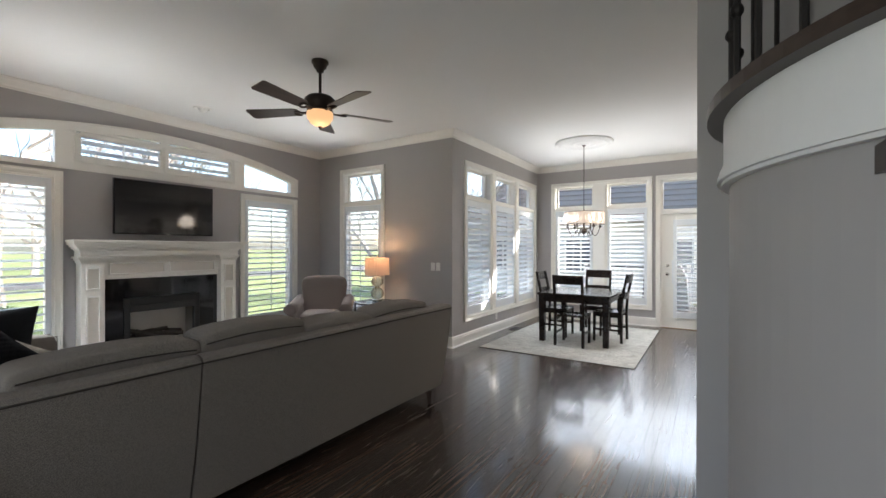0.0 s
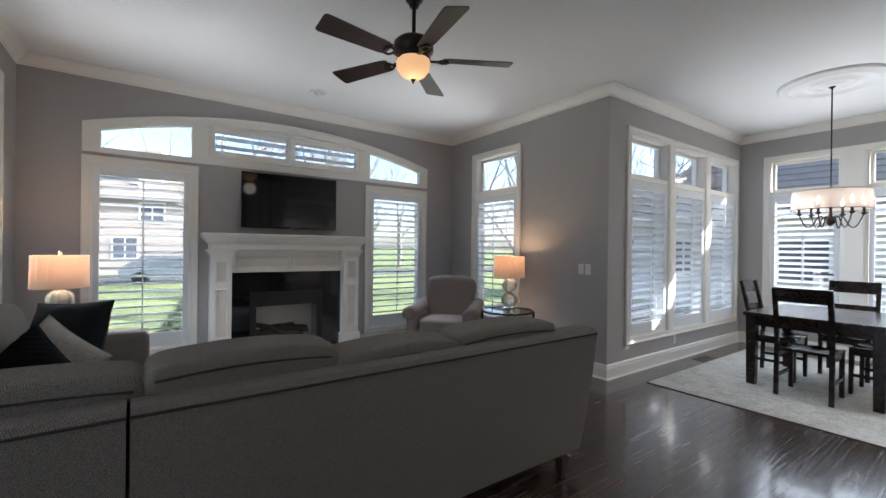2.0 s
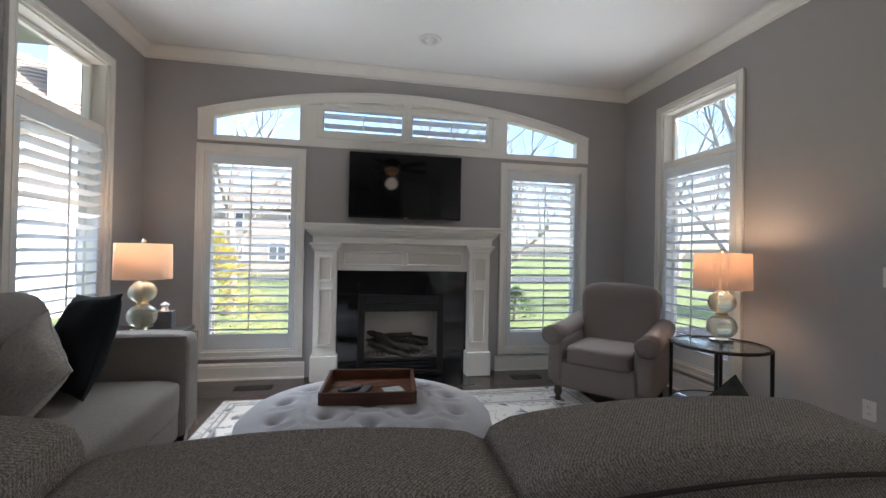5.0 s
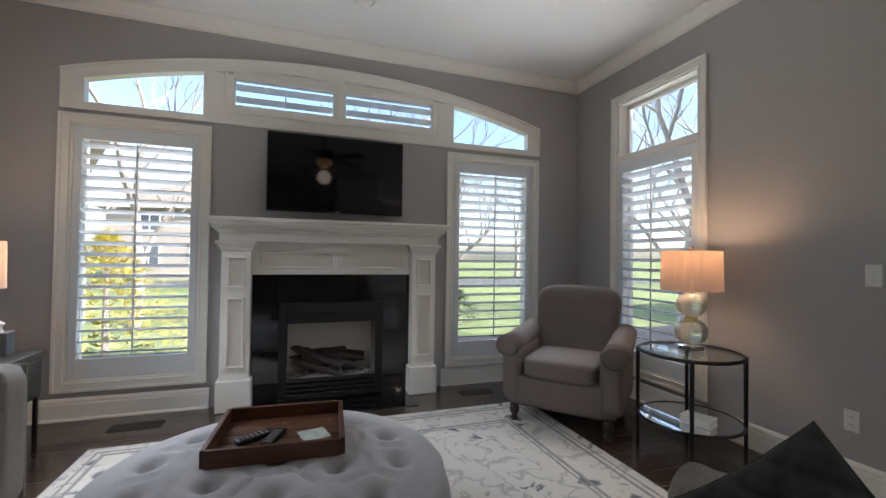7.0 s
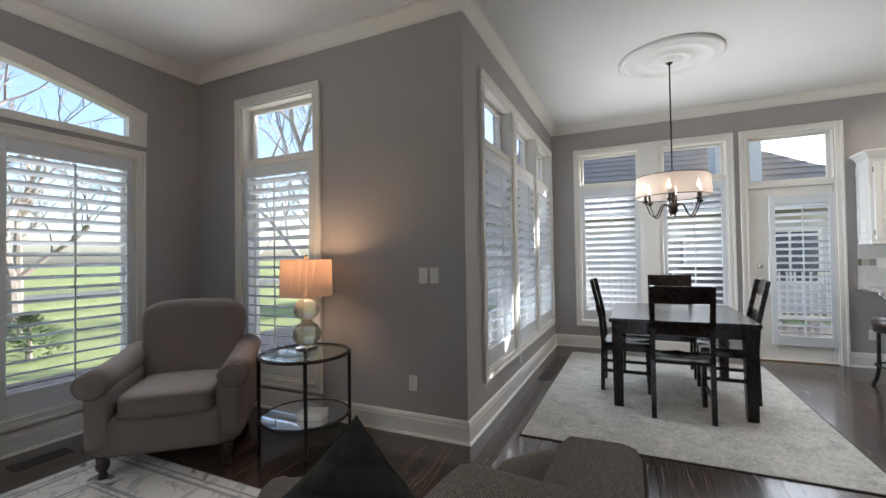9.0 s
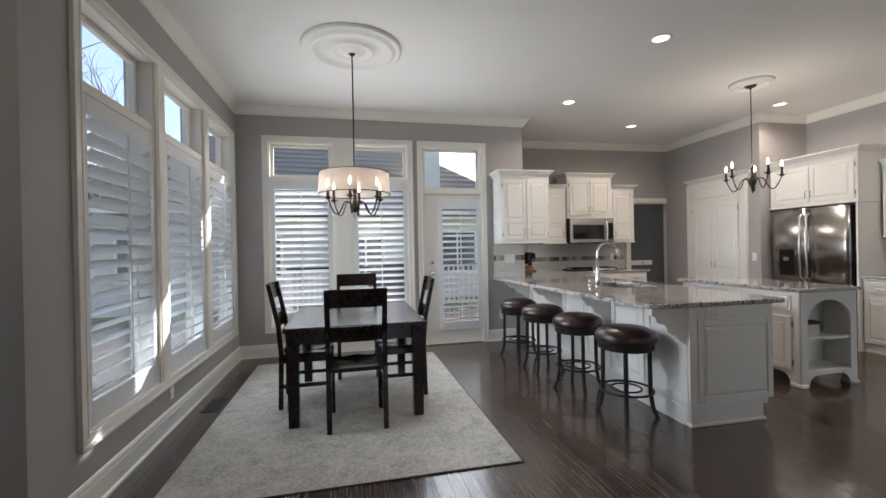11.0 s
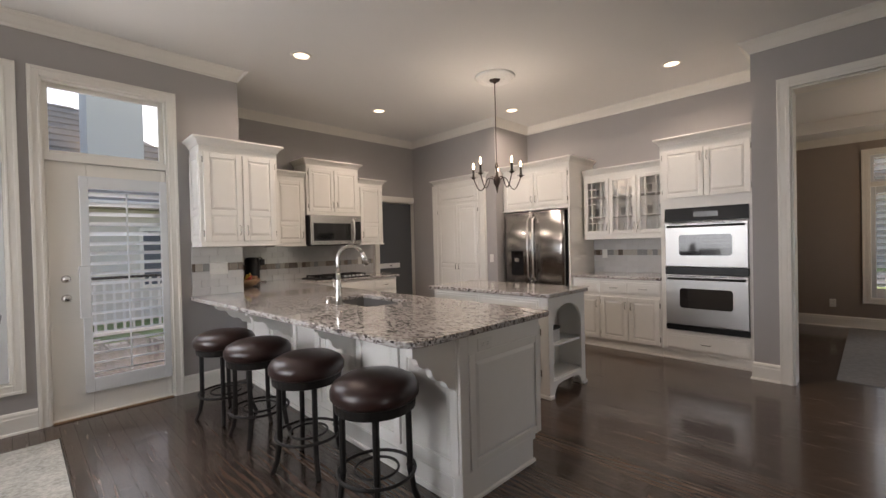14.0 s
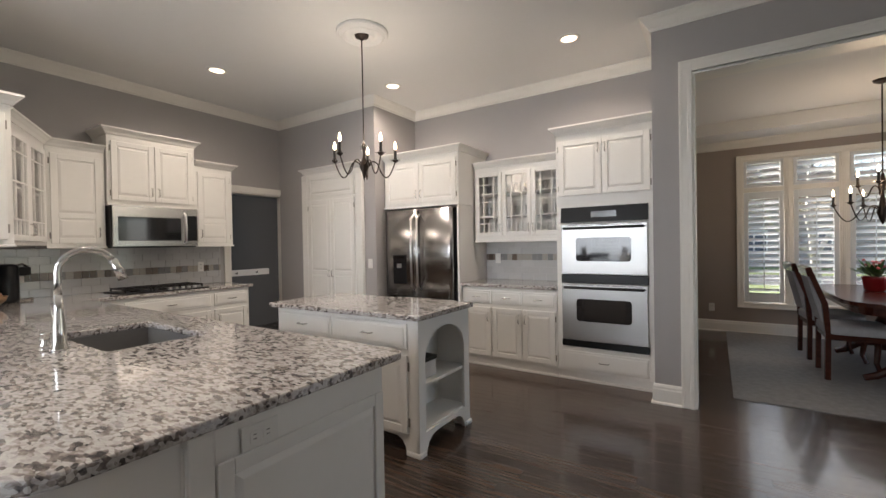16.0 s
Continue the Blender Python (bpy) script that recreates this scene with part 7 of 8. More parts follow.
def bar_stool(place, rz):
    e = thing("bar_stool", place, "round bar stool with dark brown leather seat and iron legs", "stool", "bar stools at the peninsula", rz=rz)
    part("cushion", lathe(B(), [(0.205, 0.565), (0.222, 0.585), (0.222, 0.62), (0.205, 0.65), (0.16, 0.675), (0.08, 0.688), (0.002, 0.69)], 36), M_LEATHER, e, smooth=True)
    part("seat_ring", lathe(B(), [(0.19, 0.515), (0.202, 0.52), (0.205, 0.565), (0.19, 0.57)], 36), M_IRON, e)
    for i in range(4):
        a = radians(45 + 90 * i)
        c, s = math.cos(a), math.sin(a)
        lg = part("leg", tube(B(), [(0.165 * c, 0.165 * s, 0.53), (0.168 * c, 0.168 * s, 0.18), (0.185 * c, 0.185 * s, 0.07), (0.215 * c, 0.215 * s, 0.0)], 0.016, 8), M_IRON, e)
        part("collar", ring(B(), (0.168 * c, 0.168 * s, 0.205), 0.016, 0.005, 10, 6), M_IRON, lg)
    part("foot_ring", ring(B(), (0, 0, 0.20), 0.192, 0.009, 40, 8), M_IRON, e)
    part("inner_ring", ring(B(), (0, 0, 0.205), 0.11, 0.007, 32, 6), M_IRON, e)
    return e


st = bar_stool((0.50, 5.90, 0), 10)
for y, x, r in ((6.555, 0.457, 32), (7.19, 0.40, 5), (7.74, 0.342, 22)):
    copy_thing(st, pose(x, y, 0, 0, 0, r))

# ---- backsplash tiles ----
M_TILE = mat("glossy_grey_tile", (0.52, 0.52, 0.52), 0.12, vary=0.04, per=0.05, coat=0.3)
M_GROUT = mat("pale_grout", (0.50, 0.495, 0.49), 0.9)
M_MOSA = [mat("mosaic_%s" % c, col, 0.2, vary=0.25, scale=30, stretch=(1, 1, 8)) for c, col in (("taupe", (0.22, 0.18, 0.15)), ("brown", (0.11, 0.08, 0.06)), ("pale", (0.40, 0.37, 0.33)), ("grey", (0.24, 0.24, 0.24)))]
tile_mesh = {}


def tiles(name, m, x0, x1, z0, z1, band):
    """Brick-laid tiles with a mosaic band; local +y points into the wall."""
    g = part(name, bx(x0, x1, -0.004, -0.0005, z0, z1), M_GROUT)
    g.matrix_world = m
    structure(g, "glossy pale grey subway tiles with a brown mosaic band", "backsplash")
    tw, th = 0.152, 0.076
    z, row = z0, 0
    while z < z1 - 0.01:
        h = min(th, z1 - z)
        mid = band and z < band <= z + h
        w = 0.062 if mid else tw
        x = x0 - (w / 2 if row % 2 else 0)
        while x < x1 - 0.004:
            a, b = max(x, x0), min(x + w, x1)
            if b - a > 0.012:
                key = (round(b - a, 3), round(h, 3), random.randrange(4) if mid else 9)
                if key not in tile_mesh:
                    o = part("tile", bx(-(b - a) / 2 + 0.0012, (b - a) / 2 - 0.0012, -0.006, 0, -h / 2 + 0.0012, h / 2 - 0.0012, 0.0015), M_MOSA[key[2]] if mid else M_TILE)
                    tile_mesh[key] = o.data
                    bpy.data.objects.remove(o)
                o = new("tile", tile_mesh[key])
                o.parent = g
                o.matrix_local = pose((a + b) / 2, -0.004, z + h / 2, random.uniform(-0.25, 0.25), 0, random.uniform(-0.25, 0.25))
            x += w
        z += h
        row += 1


tiles("backsplash_back", pose(0, KB, 0), KS + 0.005, 3.17, CT, 1.345, 1.10)
tiles("backsplash_stub", pose(0, KO, 0), 0.32, KS - 0.002, CT, 1.36, 1.12)
tiles("backsplash_oven", pose(KX, 0, 0, 0, 0, -90), -6.86, -5.79, CT, 1.34, 1.12)
e = plate(pose(0.55, KO - 0.011, 1.145), "switch", 3)
plate(pose(2.92, KB - 0.011, 1.10))
plate(pose(1.33, KB - 0.011, 1.09))
plate(pose(KX - 0.011, 5.90, 1.14, 0, 0, -90))
plate(pose(KX - 0.011, 6.70, 1.14, 0, 0, -90), "switch")

# ---- worktop things ----
cf = thing("coffee_maker", (1.20, 9.53, CT), "black pod coffee maker with chrome accents", "coffee maker", rz=25)
part("body", lathe(B(), [(0.085, 0), (0.088, 0.02), (0.085, 0.30), (0.075, 0.32), (0.04, 0.326)], 24), M_BLACK, cf, smooth=True)
part("brew_head", bx(0.03, 0.17, -0.045, 0.045, 0.22, 0.30, 0.015, 2), M_BLACK, cf)
part("drip_tray", bx(0.06, 0.18, -0.05, 0.05, 0.0, 0.025, 0.006), M_CHROME, cf)
part("lever", tube(B(), [(0.08, 0, 0.31), (0.13, 0, 0.325), (0.17, 0, 0.30)], 0.009, 8), M_CHROME, cf)
fb = thing("fruit_bowl", (0.99, 9.14, CT), "round wooden bowl filled with fruit", "bowl")
bm = lathe(B(), [(0.06, 0), (0.10, 0.015), (0.14, 0.055), (0.152, 0.09), (0.146, 0.09), (0.13, 0.055), (0.09, 0.022), (0.001, 0.015)], 28, caps=False)
part("bowl", bm, ramp_mat("turned_bowl_wood", [(0.2, (0.22, 0.12, 0.06)), (0.8, (0.42, 0.27, 0.15))], 0.45, wood_chain), fb, smooth=True)
M_APPLE, M_PEAR, M_ONION = mat("red_apple", (0.30, 0.03, 0.02), 0.3, vary=0.4, scale=25), mat("yellow_pear", (0.45, 0.33, 0.10), 0.4, vary=0.2, scale=20), mat("tan_onion", (0.40, 0.22, 0.12), 0.4, vary=0.2, scale=20)
for x, y, z, r, mt in ((0.05, 0.02, 0.10, 0.04, M_APPLE), (-0.04, 0.05, 0.10, 0.038, M_ONION), (0.0, -0.06, 0.10, 0.04, M_APPLE), (-0.07, -0.03, 0.095, 0.04, M_PEAR), (0.08, -0.05, 0.095, 0.036, M_ONION), (0.0, 0.0, 0.065, 0.04, M_APPLE)):
    f = thing("fruit", (0.99 + x, 9.14 + y, CT + z - r), "ripe round fruit lying in the wooden bowl", "fruit", "fruit in the bowl")
    part("skin", lathe(B(), [(0.002, 0.12 * r), (0.4 * r, 0.02 * r), (0.85 * r, 0.4 * r), (1.0 * r, 1.0 * r), (0.8 * r, 1.6 * r), (0.35 * r, 1.85 * r), (0.002, 1.7 * r)], 16), mt, f, smooth=True)
    part("stem", tube(B(), [(0, 0, 1.68 * r), (0.003, 0, 2.05 * r)], 0.0018, 5), M_LEG, f)

M_BANANA = mat("ripe_banana", (0.55, 0.40, 0.06), 0.45, vary=0.25, scale=18)
for i in range(2):
    f = thing("fruit", (0.95 + 0.02 * i, 9.12, CT + 0.085), "ripe yellow banana lying over the bowl's rim", "fruit", "fruit in the bowl", rz=100 + 20 * i)
    part("skin", tube(B(), [(0.10 * math.cos(radians(a)), 0.02 * i, 0.09 - 0.10 * math.sin(radians(a)) * 0.9 + 0.012 * i) for a in range(20, 161, 14)], 0.017, 8, 0.011), M_BANANA, f, smooth=True)

# ---- doorway trims ----
bm = B()
for a, b, c, d in ((3.215, 3.30, 0.0, 2.06), (4.13, 4.215, 0.0, 2.06)):
    box(bm, a, b - 0.0, KB - 0.02, KB, c, d, 0.003)
box(bm, 3.215, 4.215, KB - 0.02, KB, 2.06, 2.145, 0.003)
box(bm, 3.30, 3.315, KB, KB + 0.15, 0, 2.06)
box(bm, 4.115, 4.13, KB, KB + 0.15, 0, 2.06)
box(bm, 3.315, 4.115, KB, KB + 0.15, 2.045, 2.06)
structure(part("trim_doorway", bm, M_TRIM), "cream casing round the kitchen doorway", "trim")
rl = thing("coat_rail", (3.72, 11.0, 0.0), "pale wooden rail with pegs on the hall wall", "rail")
part("board", bx(-0.95, 0.95, -0.02, 0.0, 0.86, 0.96, 0.003), M_TRIM, rl)
for i in range(5):
    part("peg", tube(B(), [(-0.7 + 0.35 * i, -0.02, 0.91), (-0.7 + 0.35 * i, -0.06, 0.90), (-0.7 + 0.35 * i, -0.065, 0.93)], 0.007, 7), M_IRON, rl)
bm = B()
for s in ((0, 0.09, 0.022), (0.0, 0.03, 0.030), (0.07, 0.09, 0.026)):
    box(bm, DX - s[2], DX, 4.64 + s[0] - 0.0, 4.64 + s[1], 0, 2.62 + s[1], 0.002)
    box(bm, DX - s[2], DX, 1.3 - s[1], 1.3 - s[0], 0, 2.62 + s[1], 0.002)
    box(bm, DX - s[2], DX, 1.3 - s[0], 4.64 + s[0], 2.62 + s[0], 2.62 + s[1], 0.002)
box(bm, DX - 0.002, DX + 0.202, 4.622, 4.642, 0, 2.622)
box(bm, DX - 0.002, DX + 0.202, 1.298, 1.318, 0, 2.622)
box(bm, DX - 0.002, DX + 0.202, 1.318, 4.622, 2.602, 2.622)
structure(part("trim_dining_opening", bm, M_TRIM), "cream casing round the wide dining opening", "trim")
settle(was, WING)

# ---- curved stair wall ----
SC, SR = (0.89, 1.43), 0.846


def drum(bm, r, z0, z1, a0=90, a1=285, n=48, t=0.1):
    """A curved wall of thickness t between two angles about the stair's centre."""
    rows = []
    for i in range(n + 1):
        a = radians(a0 + (a1 - a0) * i / n)
        c, s = math.cos(a), math.sin(a)
        rows.append([bm.verts.new((SC[0] + q * c, SC[1] + q * s, z)) for q, z in ((r, z0), (r, z1), (r - t, z1), (r - t, z0))])
    for a, b in zip(rows, rows[1:]):
        for j in range(4):
            bm.faces.new((a[j], b[j], b[(j + 1) % 4], a[(j + 1) % 4]))
    bm.faces.new(rows[0])
    bm.faces.new(rows[-1][::-1])
    bmesh.ops.recalc_face_normals(bm, faces=bm.faces)
    return bm


structure(part("wall_curved", drum(B(), SR, 0, 1.62), M_WALL, smooth=False), "grey painted curved wall under the stair", "wall")
sw = thing("stair_balustrade", (0, 0, 0), "curved white stair band with dark rail and iron balusters", "balustrade")
M_BAND = mat("stair_paint", (0.80, 0.80, 0.79), 0.4, vary=0.02)
part("band", drum(B(), SR + 0.016, 1.62, 1.81), M_BAND, sw)
bm = B()
for q, z0, z1 in ((0.022, 1.61, 1.62), (0.033, 1.62, 1.635), (0.027, 1.635, 1.655), (0.021, 1.655, 1.668)):
    drum(bm, SR + q, z0, z1, t=0.11)
part("band_mould", bm, M_BAND, sw)
M_RAILD = ramp_mat("dark_rail_wood", [(0.2, (0.022, 0.013, 0.009)), (0.8, (0.05, 0.03, 0.02))], 0.35, wood_chain)
part("shoe_rail", drum(B(), SR + 0.06, 1.81, 1.845, t=0.16), M_RAILD, sw, "dark wooden shoe rail")
for i in range(17):
    a = radians(100 + 11 * i)
    x, y = SC[0] + (SR - 0.005) * math.cos(a), SC[1] + (SR - 0.005) * math.sin(a)
    pts = [(x, y, 1.845), (x, y, 2.72)]
    b_ = part("baluster", tube(B(), pts, 0.0085, 6), M_IRON, sw, "wrought iron baluster")
    part("collar", lathe(B(), [(0.009, -0.02), (0.016, -0.01), (0.018, 0), (0.016, 0.01), (0.009, 0.02)], 10, (x, y, 2.1)), M_IRON, b_)
part("handrail", drum(B(), SR + 0.025, 2.72, 2.77, t=0.06), M_RAILD, sw, "dark wooden handrail")
structure(part("stair_landing", bx(0.24, 1.1, 0.7, 2.098, 1.55, 1.60), M_RAILD), "stair landing behind the curved wall", "floor")
structure(part("trim_stair_panel", bx(0.161, 0.345, 2.086, 2.099, 1.76, 2.125, 0.004), M_BAND), "white framed panel on the stair wall", "trim")

# ---- tall white built-in beside the walkway ----
was = mark()
bi = thing("built_in_hutch", (0.27, 4.02, 0), "tall white built-in with panelled front and dark counter", "cabinet", rz=-90)
part("tall_side", bx(0.0, 0.30, 0.0, 0.55, 0.0, 2.98, 0.003), M_WHITE, bi)
for z0, z1 in ((0.15, 1.04), (1.08, 2.85)):
    bm = B()
    for r in ((0.045, 0.30, z0, z0 + 0.022), (0.045, 0.30, z1 - 0.022, z1), (0.045, 0.067, z0 + 0.022, z1 - 0.022)):
        box(bm, r[0], r[1], -0.014, 0.001, r[2], r[3], 0.006, 2)
    part("panel_mould", bm, M_WHITE, bi)
part("base_cabinet", bx(0.30, 0.90, 0.03, 0.55, 0.0, 0.86, 0.002), M_WHITE, bi)
part("counter", bx(0.30, 0.915, -0.0, 0.55, 0.86, 0.90, 0.006), M_GRANITEB, bi, "dark polished counter")
part("upper_cabinet", bx(0.30, 0.90, 0.10, 0.55, 1.35, 2.98, 0.002), M_WHITE, bi)
for i in range(4):
    z0 = 0.12 + i * 0.18
    o = part("drawer", bx(0.33, 0.88, 0.01, 0.03, z0, z0 + 0.165, 0.004), M_WHITE, bi)
    for x in (0.45, 0.75):
        bm = lathe(B(), [(0.008, 0), (0.007, 0.015), (0.017, 0.022), (0.017, 0.032), (0.006, 0.036)], 12)
        bmesh.ops.transform(bm, matrix=pose(x, 0.01, z0 + 0.085, 90), verts=bm.verts)
        part("knob", bm, M_IRON, o, "dark round knob")
for a, b in ((0.33, 0.60), (0.61, 0.88)):
    part("upper_door", leaf(B(), a, b, 1.38, 2.9, 0.08), M_WHITE, bi)

# ---- dining room ----
M_CHERRY = ramp_mat("cherry_wood", [(0.2, (0.035, 0.009, 0.006)), (0.8, (0.09, 0.026, 0.016))], 0.2, wood_chain)
M_UPH = mat("silver_upholstery", (0.42, 0.42, 0.43), 0.8, vary=0.15, scale=25, spec=0.2)
dt = thing("dining_table", (6.12, 2.95, 0), "polished cherry oval dining table on pedestals", "table")
oval = rounded([(-1.0, -0.58), (1.0, -0.58), (1.0, 0.58), (-1.0, 0.58)], 0.42, 8)
part("tabletop", prism(B(), oval, 0.72, 0.755), M_CHERRY, dt)
part("apron", prism(B(), [(x * 0.92, y * 0.88) for x, y in oval], 0.64, 0.72), M_CHERRY, dt)
for x in (-0.55, 0.55):
    p_ = part("pedestal", lathe(B(), [(0.09, 0.10), (0.11, 0.16), (0.07, 0.24), (0.10, 0.38), (0.06, 0.50), (0.10, 0.64)], 20, (x, 0, 0)), M_CHERRY, dt, smooth=True)
    for s in (-1, 1):
        part("foot", tube(B(), [(x, 0, 0.18), (x, s * 0.2, 0.16), (x, s * 0.34, 0.06), (x, s * 0.42, 0.032)], 0.045, 8, 0.028), M_CHERRY, p_)


def upholstered_chair(m):
    e = new("dining_chair")
    e.matrix_world = m
    tagged(e, "cherry wood dining chair with silver upholstered seat and back", "chair", "chairs round the cherry table")
    part("seat", puff(B(), (0, 0, 0.46), (0.50, 0.48, 0.09), 8, 6), M_UPH, e, "padded silver seat", True)
    part("seat_frame", bx(-0.24, 0.24, -0.23, 0.23, 0.37, 0.43, 0.01), M_CHERRY, e)
    for s in (-1, 1):
        part("back_post", prism(B(), [(0.20, 0.0), (0.24, 0.0), (0.235, 0.42), (0.26, 0.70), (0.37, 1.02), (0.33, 1.03), (0.215, 0.70), (0.195, 0.42)], s * 0.215 - 0.022, s * 0.215 + 0.022, "yz"), M_CHERRY, e)
        part("leg", tube(B(), [(s * 0.21, -0.20, 0.40), (s * 0.22, -0.215, 0.25), (s * 0.205, -0.20, 0.10), (s * 0.22, -0.23, 0.012)], 0.03, 8, 0.018), M_CHERRY, e)
    bm = B()
    vs = [bm.verts.new(p) for p in ((-0.19, 0.215, 0.52), (0.19, 0.215, 0.52), (0.19, 0.315, 0.95), (-0.19, 0.315, 0.95), (-0.19, 0.255, 0.52), (0.19, 0.255, 0.52), (0.19, 0.355, 0.95), (-0.19, 0.355, 0.95))]
    for q in ((0, 1, 2, 3), (7, 6, 5, 4), (0, 4, 5, 1), (1, 5, 6, 2), (2, 6, 7, 3), (3, 7, 4, 0)):
        bm.faces.new([vs[i] for i in q])
    bmesh.ops.bevel(bm, geom=bm.edges[:], offset=0.012, segments=2, affect="EDGES")
    part("back_pad", bm, M_UPH, e, "padded silver back")
    part("top_rail", prism(B(), [(0.315, 0.95), (0.36, 0.95), (0.375, 1.03), (0.335, 1.04)], -0.237, 0.237, "yz"), M_CHERRY, e)
    return e


uc = upholstered_chair(pose(5.65, 3.42, 0.01))
copy_thing(uc, pose(6.42, 3.45, 0.01, 0, 0, 3))
copy_thing(uc, pose(5.75, 2.45, 0.01, 0, 0, 180))
copy_thing(uc, pose(6.55, 2.45, 0.01, 0, 0, 180))
rug(5.98, 3.0, 3.0, 2.75, M_GREYB, "plain grey-brown rug under the cherry table", [], M_GREYB)
dc = thing("chandelier", (6.08, 3.12, 0), "bronze candle chandelier over the cherry dining table", "chandelier")
part("canopy", lathe(B(), [(0.07, 2.86), (0.06, 2.84), (0.02, 2.82)], 18), M_BRONZE, dc)
part("rod", tube(B(), [(0, 0, 2.83), (0, 0, 1.95)], 0.006, 8), M_BRONZE, dc)
part("column", lathe(B(), [(0.008, 1.95), (0.03, 1.85), (0.012, 1.75), (0.03, 1.62), (0.045, 1.56), (0.02, 1.48), (0.004, 1.44)], 16), M_BRONZE, dc, smooth=True)
arm_light(dc, 6, 0.36, 1.58, 10, 0.12, True, 0.07)
arm_light(dc, 3, 0.22, 1.78, 40, 0.08, True, 0.06)
lamp("dining_chandelier_light", "POINT", (6.08, 3.12, 1.9), 3.5, (1.0, 0.72, 0.46), 0.25)
pt = thing("potted_plant", (6.42, 3.10, 0.755), "flowering plant in a glossy red pot on the table", "plant")
part("pot", lathe(B(), [(0.07, 0), (0.085, 0.01), (0.10, 0.12), (0.11, 0.15), (0.10, 0.15), (0.09, 0.13)], 20), mat("red_glaze", (0.28, 0.012, 0.015), 0.15, coat=0.5), pt, smooth=True)
bm = B()
for i in range(90):
    a, t, l = random.uniform(0, 6.28), random.uniform(0.2, 1.2), random.uniform(0.06, 0.16)
    d = Vector((math.cos(a) * math.cos(t), math.sin(a) * math.cos(t), math.sin(t)))
    c = Vector((0, 0, 0.13)) + d * random.uniform(0.02, 0.12)
    q = d.cross(Vector((0, 0, 1))).normalized() * 0.022
    vs = [bm.verts.new(c), bm.verts.new(c + d * l * 0.5 + q + Vector((0, 0, 0.01))), bm.verts.new(c + d * l), bm.verts.new(c + d * l * 0.5 - q)]
    bm.faces.new(vs)
part("leaves", bm, mat("house_leaf", (0.05, 0.11, 0.03), 0.5, vary=0.4, scale=20), pt)
bm = B()
for i in range(16):
    a, r = random.uniform(0, 6.28), random.uniform(0.02, 0.13)
    bmesh.ops.create_icosphere(bm, subdivisions=1, radius=0.016, matrix=Matrix.Translation((r * math.cos(a), r * math.sin(a), 0.28 + random.uniform(-0.05, 0.04))))
part("flowers", bm, mat("pink_petal", (0.55, 0.12, 0.14), 0.6, vary=0.3), pt)
cs = thing("candlestick", (6.60, 3.05, 0.755), "white taper candle in a glass holder on the table", "candle")
part("holder", lathe(B(), [(0.04, 0), (0.012, 0.02), (0.012, 0.08), (0.02, 0.09)], 14), M_CRYSTAL, cs)
part("taper", lathe(B(), [(0.011, 0.09), (0.009, 0.34), (0.002, 0.345)], 10), M_TRIM, cs)
hu = thing("china_hutch", (5.95, DN, 0), "dark wooden china hutch against the dining wall", "hutch")
part("base", bx(-0.7, 0.7, -0.48, 0, 0.0, 0.85, 0.006), M_CHERRY, hu)
part("upper", bx(-0.65, 0.65, -0.38, 0, 0.85, 2.0, 0.004), M_CHERRY, hu)
part("crown", bx(-0.70, 0.70, -0.43, 0, 2.0, 2.09, 0.012, 2), M_CHERRY, hu)
for x0, x1 in ((-0.62, -0.01), (0.01, 0.62)):
    part("door", leaf(B(), x0, x1, 0.10, 0.80, -0.50), M_CHERRY, hu)
    part("glass_door", sash(B(), x0, x1, 0.90, 1.96, -0.40, 0.05, 0.02), M_CHERRY, hu)
    part("pane", bx(x0 + 0.04, x1 - 0.04, -0.392, -0.388, 0.94, 1.92), M_OVGLASS, hu)
crown((KX + 0.15, DN), (DF, DN), (0, -1), z=2.70)
# lowered border of the tray ceiling
bm = B()
box(bm, 6.9, DF - 0.001, -0.65, DN - 0.001, 2.70, 2.859)
box(bm, KX + 0.151, 6.9, 4.95, DN - 0.001, 2.70, 2.859)
structure(part("ceiling_dining_border", bm, M_CEIL), "lowered border of the dining tray ceiling", "ceiling")
crown((DF, DN), (DF, -0.65), (-1, 0), z=2.70)

settle(was, WING)


# ---- lamps in assumed openings behind the walk, standing in for daylight ----
def opening_lamp(name, place, aim, w, h, watts):
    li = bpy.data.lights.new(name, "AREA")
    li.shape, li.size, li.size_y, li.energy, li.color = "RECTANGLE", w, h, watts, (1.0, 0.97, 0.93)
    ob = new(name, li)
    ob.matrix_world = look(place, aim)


# entry out of view, assumed from the brightly lit stair wall
opening_lamp("entry_daylight", (-1.25, -2.74, 1.2), (-0.6, 0, 1.2), 1.6, 2.3, 5.6)
# unseen hall lamp, added to brighten the peninsula's end panel
opening_lamp("hall_fill", (2.8, 0.26, 1.25), (2.8, 3, 1.1), 1.5, 2.2, 2.0)
# fill lamp in the added south opening of the dining room
opening_lamp("dining_fill", (5.8, -0.64, 1.4), (5.8, 3, 1.4), 1.5, 1.7, 3)


def window_daylight(name, place, inward, w, h, down, up, dip=1.15):
    """Lamps added in an opening, standing in for sky light to the floor and sunlit-ground light to the ceiling."""
    p, d = Vector(place), Vector((*inward, 0))
    for watts, slope, tint in ((down, -dip, (0.92, 0.97, 1.0)), (up, 1.15, (1.0, 0.98, 0.92))):
        if not watts:
            continue
        li = bpy.data.lights.new(name, "AREA")
        li.shape, li.size, li.size_y, li.energy, li.color = "RECTANGLE", w, h, watts, tint
        li.spread = radians(75)
        ob = new(name, li)
        ob.matrix_world = look(p, p + d + Vector((0, 0, slope)))


